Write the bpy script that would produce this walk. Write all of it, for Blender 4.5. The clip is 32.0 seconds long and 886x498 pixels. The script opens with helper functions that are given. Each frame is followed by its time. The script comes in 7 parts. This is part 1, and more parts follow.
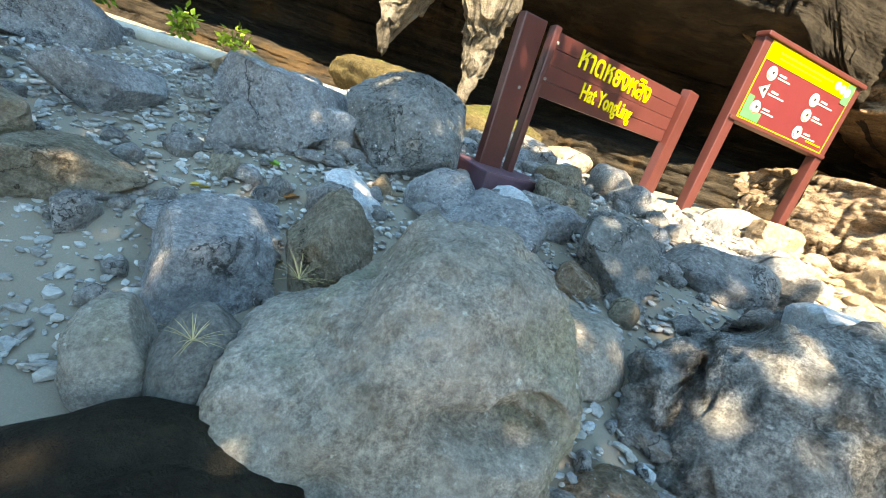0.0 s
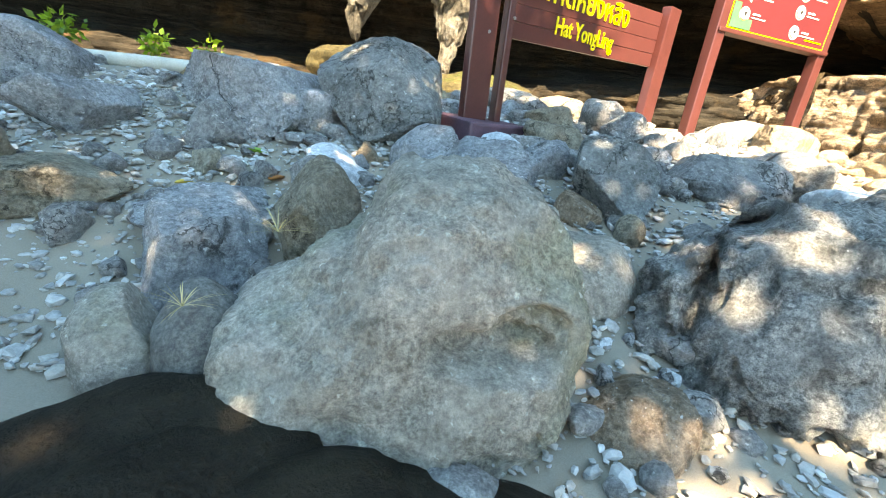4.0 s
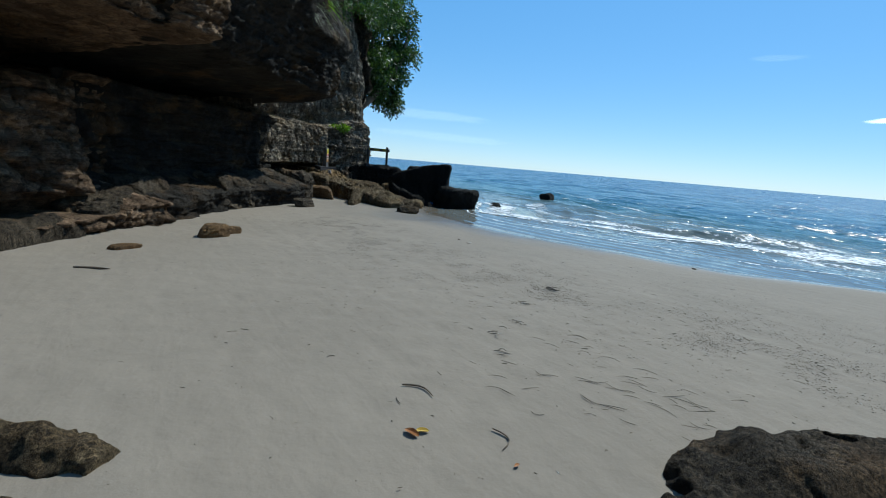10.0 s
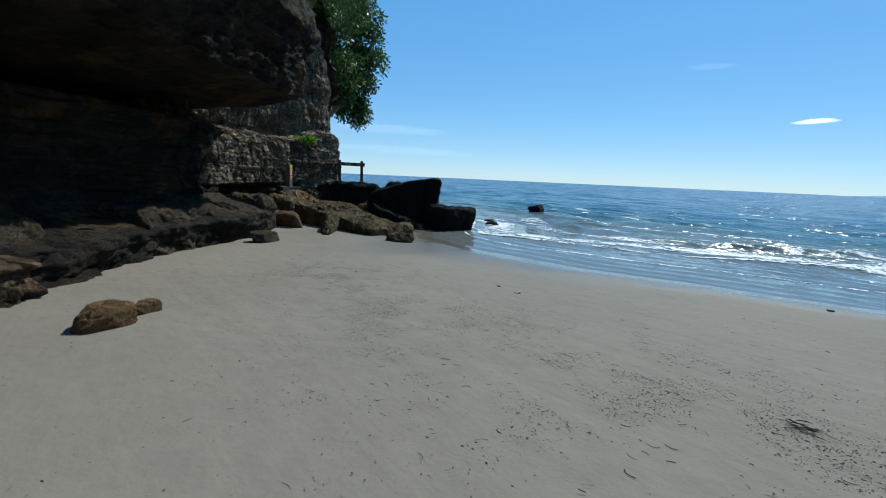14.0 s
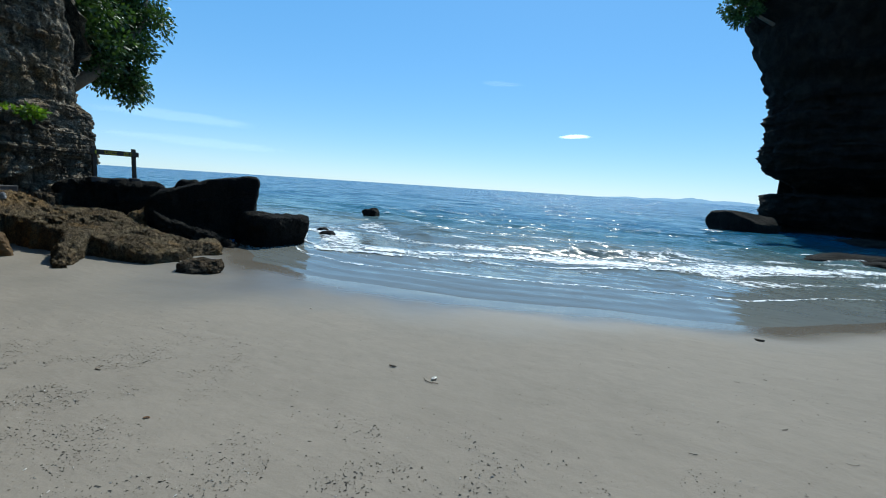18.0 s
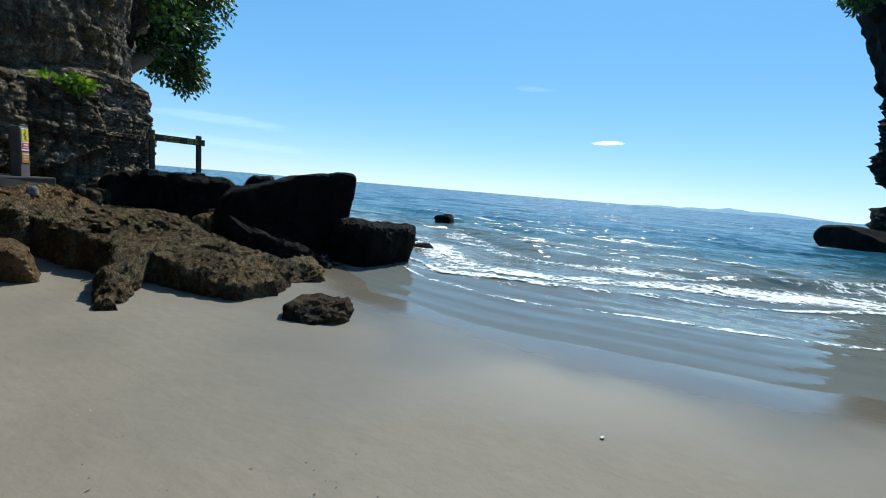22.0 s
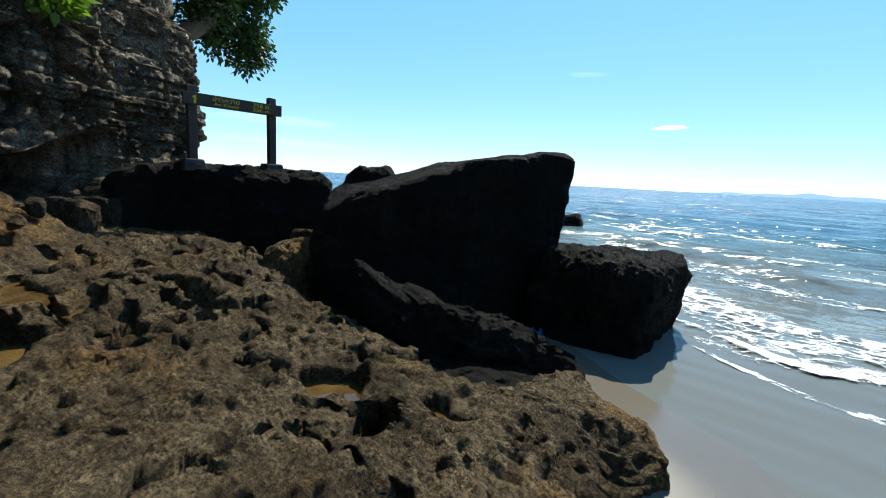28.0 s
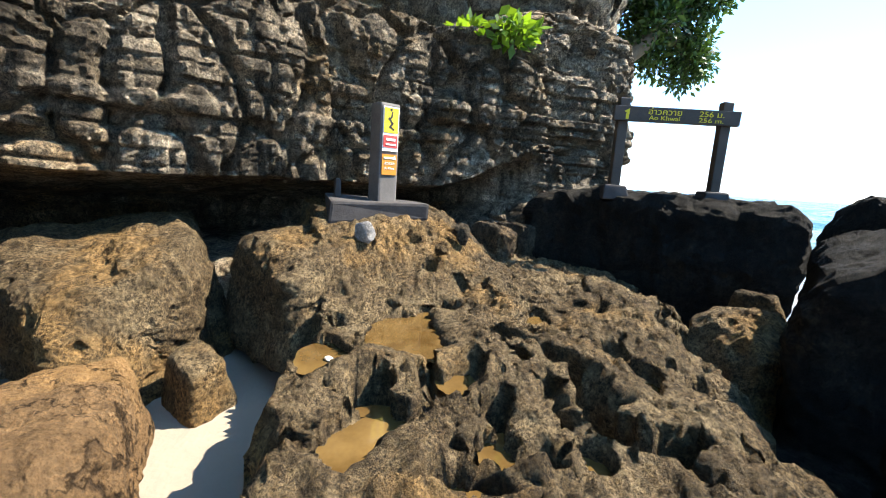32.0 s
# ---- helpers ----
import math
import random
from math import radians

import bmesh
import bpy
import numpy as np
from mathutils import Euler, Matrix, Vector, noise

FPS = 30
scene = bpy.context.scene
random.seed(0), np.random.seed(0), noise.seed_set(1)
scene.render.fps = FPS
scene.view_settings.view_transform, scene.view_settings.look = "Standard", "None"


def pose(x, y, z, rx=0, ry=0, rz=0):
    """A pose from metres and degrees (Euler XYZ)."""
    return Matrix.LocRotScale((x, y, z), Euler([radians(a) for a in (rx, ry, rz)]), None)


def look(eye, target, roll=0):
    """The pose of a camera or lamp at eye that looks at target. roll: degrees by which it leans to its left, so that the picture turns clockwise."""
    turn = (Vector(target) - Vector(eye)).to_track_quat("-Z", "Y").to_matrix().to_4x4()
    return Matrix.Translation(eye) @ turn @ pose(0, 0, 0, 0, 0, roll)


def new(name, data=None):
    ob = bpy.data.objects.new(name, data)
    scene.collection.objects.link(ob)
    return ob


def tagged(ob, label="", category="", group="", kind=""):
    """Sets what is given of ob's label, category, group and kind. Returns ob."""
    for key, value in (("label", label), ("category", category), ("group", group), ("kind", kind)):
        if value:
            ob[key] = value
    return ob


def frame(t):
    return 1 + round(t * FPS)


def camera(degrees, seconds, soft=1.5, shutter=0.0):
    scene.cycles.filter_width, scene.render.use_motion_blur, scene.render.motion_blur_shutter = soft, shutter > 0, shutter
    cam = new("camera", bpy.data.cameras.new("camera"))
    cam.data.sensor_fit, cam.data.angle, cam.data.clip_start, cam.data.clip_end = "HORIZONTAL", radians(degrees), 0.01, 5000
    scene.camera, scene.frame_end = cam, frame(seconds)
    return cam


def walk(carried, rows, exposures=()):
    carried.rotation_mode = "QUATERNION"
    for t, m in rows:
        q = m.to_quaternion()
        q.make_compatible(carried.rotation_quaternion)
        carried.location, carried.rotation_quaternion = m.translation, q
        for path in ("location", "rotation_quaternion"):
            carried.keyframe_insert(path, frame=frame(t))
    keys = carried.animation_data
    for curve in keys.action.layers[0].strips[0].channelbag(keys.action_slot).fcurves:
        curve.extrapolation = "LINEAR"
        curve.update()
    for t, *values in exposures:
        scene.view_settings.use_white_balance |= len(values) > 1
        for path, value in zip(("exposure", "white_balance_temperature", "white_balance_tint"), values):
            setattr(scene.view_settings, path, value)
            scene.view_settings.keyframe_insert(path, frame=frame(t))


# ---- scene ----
cam = camera(90.98, 32.0, 1.0)
walk(cam, [
    (0, pose(3.336, 1.455, 1.331, 72.84, -17.92, 11.32)),
    (0.5, pose(3.435, 1.486, 1.272, 72.73, -13.67, 8.38)),
    (1, pose(3.496, 1.505, 1.247, 74.25, -9.32, 4.08)),
    (1.5, pose(3.456, 1.499, 1.204, 74.17, -10.06, 6.89)),
    (2, pose(3.441, 1.499, 1.196, 73.60, -10.52, 9.21)),
    (2.5, pose(3.420, 1.492, 1.153, 72.62, -11.22, 11.16)),
    (4.5, pose(3.546, 1.458, 1.242, 71.39, -5.08, 7.36)),
    (5, pose(3.743, 1.475, 1.620, 72.46, -1.43, -9.75)),
    (5.5, pose(3.883, 1.324, 1.888, 76.44, -2.94, -26.74)),
    (6, pose(4.215, 0.880, 1.983, 80.24, -5.80, -45.02)),
    (6.5, pose(4.682, 0.638, 2.054, 79.84, -5.57, -62.07)),
    (7, pose(5.057, 0.713, 2.099, 81.37, -4.40, -85.13)),
    (7.5, pose(5.368, 0.702, 2.119, 80.02, -4.50, -99.69)),
    (8, pose(5.792, 0.526, 2.050, 79.34, -5.26, -106.90)),
    (8.5, pose(6.142, 0.480, 2.012, 79.09, -5.15, -110.45)),
    (9, pose(6.514, 0.401, 1.994, 78.77, -4.83, -114.38)),
    (9.5, pose(6.890, 0.287, 1.935, 78.94, -4.93, -117.89)),
    (10, pose(7.253, 0.232, 1.885, 78.78, -4.75, -123.90)),
    (10.5, pose(7.531, -0.017, 1.892, 78.66, -4.67, -125.75)),
    (11, pose(7.840, -0.208, 1.899, 78.90, -4.51, -126.85)),
    (11.5, pose(8.300, -0.302, 1.900, 79.14, -4.43, -127.24)),
    (12, pose(8.817, -0.381, 1.920, 79.11, -4.61, -127.25)),
    (12.5, pose(9.300, -0.412, 1.868, 79.40, -4.42, -127.02)),
    (13, pose(9.781, -0.487, 1.845, 79.91, -3.82, -127.71)),
    (13.5, pose(10.172, -0.545, 1.828, 80.64, -2.88, -128.17)),
    (15.5, pose(11.223, -1.252, 2.028, 80.15, -2.58, -138.89)),
    (16, pose(11.526, -1.462, 1.981, 80.87, -2.70, -145.13)),
    (16.5, pose(11.845, -1.768, 1.958, 80.81, -2.84, -148.12)),
    (17, pose(12.234, -1.986, 1.916, 81.01, -2.93, -148.92)),
    (17.5, pose(12.567, -2.165, 1.903, 81.39, -3.32, -150.55)),
    (18, pose(12.959, -2.369, 1.886, 81.84, -3.63, -152.49)),
    (18.5, pose(13.294, -2.520, 1.857, 81.95, -4.14, -153.67)),
    (19, pose(13.673, -2.744, 1.824, 81.92, -4.70, -155.54)),
    (19.5, pose(14.049, -2.880, 1.785, 81.83, -5.58, -156.99)),
    (20, pose(14.434, -3.054, 1.741, 82.11, -6.09, -157.52)),
    (20.5, pose(15.024, -3.267, 1.751, 82.16, -5.49, -156.28)),
    (21, pose(15.603, -3.486, 1.728, 82.01, -5.05, -154.06)),
    (21.5, pose(16.173, -3.674, 1.684, 82.13, -4.85, -151.78)),
    (22, pose(16.746, -3.829, 1.649, 82.15, -4.75, -148.77)),
    (22.5, pose(17.253, -3.987, 1.649, 81.89, -4.63, -146.33)),
    (23, pose(17.703, -4.091, 1.633, 81.45, -4.76, -144.05)),
    (23.5, pose(18.112, -4.285, 1.586, 81.18, -4.64, -143.76)),
    (24, pose(18.516, -4.514, 1.558, 80.88, -4.64, -143.76)),
    (24.5, pose(18.848, -4.771, 1.530, 80.81, -4.43, -143.93)),
    (25, pose(19.212, -5.082, 1.572, 80.62, -4.39, -143.57)),
    (25.5, pose(19.616, -5.294, 1.567, 80.63, -3.88, -143.09)),
    (27.5, pose(21.060, -6.194, 1.484, 80.53, -2.17, -142.89)),
    (28, pose(21.470, -6.367, 1.485, 80.79, -3.13, -142.23)),
    (28.5, pose(21.799, -6.629, 1.449, 81.89, -3.01, -140.39)),
    (29, pose(22.139, -6.694, 1.463, 83.00, -3.05, -139.04)),
    (29.5, pose(22.349, -6.715, 1.509, 84.56, -3.13, -136.01)),
    (30, pose(22.534, -6.773, 1.560, 86.09, -2.68, -129.13)),
    (30.5, pose(22.708, -6.800, 1.545, 86.02, -2.39, -117.46)),
    (31, pose(22.735, -6.805, 1.523, 85.89, -1.84, -105.49)),
    (31.5, pose(22.628, -6.840, 1.491, 84.56, -3.35, -96.25)),
    (32, pose(22.699, -6.827, 1.523, 80.54, -3.82, -92.21)),
], exposures=[(0, 2.62, 10500, 10), (1, 3.00, 10500, 10), (2, 2.88, 10500, 10), (4.5, 2.95, 10400, 10), (5, 2.95, 9600, 10), (5.5, 2.35, 7600, 10), (6, 2.0, 7500, 10), (6.5, 1.65, 7000, 10), (7, 1.40, 6900, 10), (7.5, 0.92, 6700, 8), (8, 0.22, 6500, 4), (9, -0.10, 6000, 2), (10.5, -0.30, 5900, 0), (12, -0.40, 5850, 0), (16, -0.22, 5950, 0), (20, -0.12, 6100, 0), (23, -0.02, 6300, 0), (25, 0.05, 6250, 0), (28, 0.40, 6700, 2), (30, 0.90, 6600, 4), (31, 1.42, 6650, 6), (32, 1.90, 7200, 10)])

# ---------------------------------------------------------------- sky and sun
SUN_EL, SUN_AZ = 50.0, 168.0          # degrees; azimuth clockwise from +y
world = bpy.data.worlds.new("sky")
scene.world = world
world.use_nodes = True
wn = world.node_tree.nodes
sky = wn.new("ShaderNodeTexSky")
sky.sky_type, sky.sun_disc = "NISHITA", False
sky.sun_elevation, sky.sun_rotation = radians(SUN_EL), radians(SUN_AZ)
sky.air_density, sky.dust_density, sky.ozone_density = 0.85, 0.1, 2.0
wn["Background"].inputs["Strength"].default_value = 0.42
hue = wn.new("ShaderNodeHueSaturation")
hue.inputs["Saturation"].default_value = 1.6
even = wn.new("ShaderNodeGamma")          # gamma evens out the sky's brightness between zenith and horizon
even.inputs["Gamma"].default_value = 0.40
world.node_tree.links.new(sky.outputs["Color"], even.inputs["Color"])
tint = wn.new("ShaderNodeMix")
tint.data_type, tint.blend_type = "RGBA", "MULTIPLY"
tint.inputs["Factor"].default_value = 1.0
tint.inputs["B"].default_value = (0.89, 1.0, 1.15, 1)
world.node_tree.links.new(even.outputs["Color"], tint.inputs["A"])
world.node_tree.links.new(tint.outputs["Result"], hue.inputs["Color"])
world.node_tree.links.new(hue.outputs["Color"], wn["Background"].inputs["Color"])
to_sun = Vector((math.sin(radians(SUN_AZ)) * math.cos(radians(SUN_EL)),
                 math.cos(radians(SUN_AZ)) * math.cos(radians(SUN_EL)), math.sin(radians(SUN_EL))))
sun = new("sun", bpy.data.lights.new("sun", "SUN"))
sun.data.energy, sun.data.angle, sun.data.color = 5.0, radians(0.53), (1.0, 0.955, 0.88)
sun.matrix_world = look(to_sun * 60, (0, 0, 0))


# ---------------------------------------------------------------- small tools
def smooth(a, b, v):
    k = np.clip((v - a) / (b - a), 0, 1)
    return k * k * (3 - 2 * k)


def lattice(i, j, k, seed):
    n = (i * 374761393 + j * 668265263 + k * 2147483647 + seed * 1274126177) & 0xFFFFFFFF
    n = ((n ^ (n >> 13)) * 1274126177) & 0xFFFFFFFF
    return ((n ^ (n >> 16)) & 0xFFFF) / 65535.0


def value_noise(p, seed=0):
    p = np.asarray(p, float)
    q = np.floor(p).astype(np.int64)
    u = p - q
    u = u * u * (3 - 2 * u)
    out = 0
    for a in (0, 1):
        for b in (0, 1):
            for c in (0, 1):
                w = (u[:, 0] if a else 1 - u[:, 0]) * (u[:, 1] if b else 1 - u[:, 1]) * (u[:, 2] if c else 1 - u[:, 2])
                out = out + w * lattice(q[:, 0] + a, q[:, 1] + b, q[:, 2] + c, seed)
    return out * 2 - 1


def fbm(p, octaves=4, seed=0, gain=0.5):
    p = np.asarray(p, float)
    total, amp, out = 0.0, 1.0, 0
    for o in range(octaves):
        out = out + amp * value_noise(p * 2.03 ** o + 17.3 * o, seed + o)
        total, amp = total + amp, amp * gain
    return out / total


def cells(p, seed=0):
    """Distance to the nearest and second nearest of scattered points, one in each unit cell."""
    q = np.floor(p).astype(np.int64)
    one, two = np.full(len(p), 9.0), np.full(len(p), 9.0)
    for a in (-1, 0, 1):
        for b in (-1, 0, 1):
            for c in (-1, 0, 1):
                i, j, k = q[:, 0] + a, q[:, 1] + b, q[:, 2] + c
                d = np.sqrt((i + lattice(i, j, k, seed) - p[:, 0]) ** 2 + (j + lattice(i, j, k, seed + 7) - p[:, 1]) ** 2
                            + (k + lattice(i, j, k, seed + 13) - p[:, 2]) ** 2)
                two = np.minimum(two, np.maximum(one, d))
                one = np.minimum(one, d)
    return one, two


def mesh_object(name, verts, faces, mat, parent=None, smoothed=True, label=""):
    me = bpy.data.meshes.new(name)
    me.from_pydata([tuple(v) for v in np.asarray(verts, float).tolist()], [], [tuple(f) for f in np.asarray(faces).tolist()] if not isinstance(faces, list) else faces)
    if smoothed:
        me.polygons.foreach_set("use_smooth", [True] * len(me.polygons))
    me.materials.append(mat)
    me.update()
    ob = new(name, me)
    ob.parent = parent
    return tagged(ob, label)


def part(name, bm, mat, parent, label="", smoothed=False):
    me = bpy.data.meshes.new(name)
    bmesh.ops.recalc_face_normals(bm, faces=bm.faces)
    bm.to_mesh(me)
    bm.free()
    if smoothed:
        me.polygons.foreach_set("use_smooth", [True] * len(me.polygons))
    me.materials.append(mat)
    ob = new(name, me)
    ob.parent = parent
    return tagged(ob, label)


def grid_faces(rows, cols):
    r, c = np.meshgrid(np.arange(rows - 1), np.arange(cols - 1), indexing="ij")
    a = (r * cols + c).ravel()
    return np.stack([a, a + 1, a + cols + 1, a + cols], 1)


def beam(bm, size, m, bevel=0.008, taper=1.0, rough=0.0):
    """A bevelled box of the given size, its base at the origin of m; rough: how far its corners wander."""
    made = bmesh.ops.create_cube(bm, size=1)["verts"]
    for v in made:
        top = v.co.z > 0
        v.co.z += 0.5
        k = taper if top else 1.0
        v.co = Vector((v.co.x * size[0] * k, v.co.y * size[1] * k, v.co.z * size[2]))
        v.co += Vector([random.uniform(-rough, rough) for _ in range(3)])
    edges = list({e for v in made for e in v.link_edges})
    if bevel:
        res = bmesh.ops.bevel(bm, geom=edges, offset=bevel, segments=2, profile=0.6, affect="EDGES")
        made = list({v for f in res["faces"] for v in f.verts} | {v for v in made if v.is_valid})
    bmesh.ops.transform(bm, matrix=m, verts=made)


def tube(points, radii, sides=8):
    pts = [Vector(p) for p in points]
    verts, faces = [], []
    up = Vector((0.13, 0.31, 0.94))
    for i, p in enumerate(pts):
        d = (pts[min(i + 1, len(pts) - 1)] - pts[max(i - 1, 0)]).normalized()
        a = d.cross(up if abs(d.dot(up)) < 0.95 else Vector((1, 0, 0))).normalized()
        b = d.cross(a)
        for k in range(sides):
            w = 2 * math.pi * k / sides
            verts.append(p + (a * math.cos(w) + b * math.sin(w)) * radii[i])
    for i in range(len(pts) - 1):
        for k in range(sides):
            n = (k + 1) % sides
            faces.append((i * sides + k, i * sides + n, (i + 1) * sides + n, (i + 1) * sides + k))
    faces.append(tuple(range(sides))[::-1])
    faces.append(tuple((len(pts) - 1) * sides + k for k in range(sides)))
    return [tuple(v) for v in verts], faces


def text_mesh(body, size, mat, name, parent, m, depth=0.004, width=None, bold=0.0):
    cu = bpy.data.curves.new(name, "FONT")
    cu.body, cu.size, cu.extrude, cu.align_x, cu.align_y = body, size, depth, "CENTER", "CENTER"
    cu.offset = bold
    cu.resolution_u = 4
    tmp = bpy.data.objects.new(name, cu)
    scene.collection.objects.link(tmp)
    me = bpy.data.meshes.new_from_object(tmp.evaluated_get(bpy.context.evaluated_depsgraph_get()))
    bpy.data.objects.remove(tmp)
    me.materials.clear()
    me.materials.append(mat)
    if width and len(me.vertices):
        xs = [v.co.x for v in me.vertices]
        k = width / max(max(xs) - min(xs), 1e-4)
        for v in me.vertices:
            v.co.x *= k
    ob = new(name, me)
    ob.parent = parent
    ob.matrix_local = m
    return ob


# ---------------------------------------------------------------- the lie of the land
def shore(x):
    return np.interp(x, [-40, 0, 6, 9.6, 11.3, 14, 16, 17.5, 19, 21, 24, 30, 60],
                     [-30, -19, -14.5, -11.8, -10.2, -9.2, -8.4, -8.2, -7.9, -8.3, -10.5, -14, -30])


def ground(x, y):
    x, y = np.asarray(x, float), np.asarray(y, float)
    d = (y - shore(x)) * 0.85
    amp = np.interp(x, [6, 10, 16, 22, 30], [0.46, 0.44, 0.30, 0.16, 0.12])
    z = np.where(d > 0, 0.05 + amp * (1 - np.exp(-np.maximum(d, 0) / 4.0)), 0.05 + 0.09 * d)
    z = np.where(d < -12, -1.03, z)
    z = z - 0.25 * smooth(3.9, 2.3, y) * smooth(5.8, 4.4, x) * smooth(-6, -3, y) * smooth(1, 2, x)
    return z + 0.62 * smooth(2.0, 5.6, y) * smooth(9.0, 5.8, x) + 0.25 * smooth(6.5, 9.5, y) * smooth(5, 7, x) * smooth(10, 8, x)


# ---------------------------------------------------------------- materials
def material(name):
    mat = bpy.data.materials.new(name)
    mat.use_nodes = True
    nt = mat.node_tree
    return mat, nt, nt.nodes["Principled BSDF"]


def link(nt, a, b):
    nt.links.new(a, b)


def noise_node(nt, vec, scale, detail=6.0, rough=0.6, stretch=None, distort=0.0):
    if stretch:
        mp = nt.nodes.new("ShaderNodeMapping")
        mp.inputs["Scale"].default_value = stretch
        link(nt, vec, mp.inputs["Vector"])
        vec = mp.outputs["Vector"]
    n = nt.nodes.new("ShaderNodeTexNoise")
    n.inputs["Scale"].default_value, n.inputs["Detail"].default_value = scale, detail
    n.inputs["Roughness"].default_value, n.inputs["Distortion"].default_value = rough, distort
    link(nt, vec, n.inputs["Vector"])
    return n.outputs["Fac"]


def ramp(nt, fac, stops, mode="LINEAR"):
    r = nt.nodes.new("ShaderNodeValToRGB")
    r.color_ramp.interpolation = mode
    els = r.color_ramp.elements
    while len(els) < len(stops):
        els.new(0.5)
    for e, (p, c) in zip(els, stops):
        e.position = p
        e.color = (*c, 1) if len(c) == 3 else c
    link(nt, fac, r.inputs["Fac"])
    return r.outputs["Color"]


def mixed(nt, fac, a, b, blend="MIX"):
    m = nt.nodes.new("ShaderNodeMix")
    m.data_type, m.blend_type = "RGBA", blend
    for sock, val in ((m.inputs["Factor"], fac), (m.inputs["A"], a), (m.inputs["B"], b)):
        if isinstance(val, bpy.types.NodeSocket):
            link(nt, val, sock)
        elif isinstance(val, (int, float)):
            sock.default_value = val
        else:
            sock.default_value = (*val, 1)
    return m.outputs["Result"]


def maths(nt, op, a, b=0.0, clamp=False):
    m = nt.nodes.new("ShaderNodeMath")
    m.operation, m.use_clamp = op, clamp
    for sock, val in ((m.inputs[0], a), (m.inputs[1], b)):
        if isinstance(val, bpy.types.NodeSocket):
            link(nt, val, sock)
        else:
            sock.default_value = val
    return m.outputs[0]


def span(nt, val, lo, hi, a=0.0, b=1.0):
    m = nt.nodes.new("ShaderNodeMapRange")
    m.interpolation_type = "SMOOTHSTEP"
    for k, v in (("From Min", lo), ("From Max", hi), ("To Min", a), ("To Max", b)):
        m.inputs[k].default_value = v
    link(nt, val, m.inputs["Value"])
    return m.outputs["Result"]


def bumped(nt, bsdf, heights):
    normal = None
    for h, strength, dist in heights:
        b = nt.nodes.new("ShaderNodeBump")
        b.inputs["Strength"].default_value, b.inputs["Distance"].default_value = strength, dist
        link(nt, h, b.inputs["Height"])
        if normal:
            link(nt, normal, b.inputs["Normal"])
        normal = b.outputs["Normal"]
    link(nt, normal, bsdf.inputs["Normal"])


def coords(nt, kind):
    if kind == "world":
        return nt.nodes.new("ShaderNodeNewGeometry").outputs["Position"]
    return nt.nodes.new("ShaderNodeTexCoord").outputs["Object"]


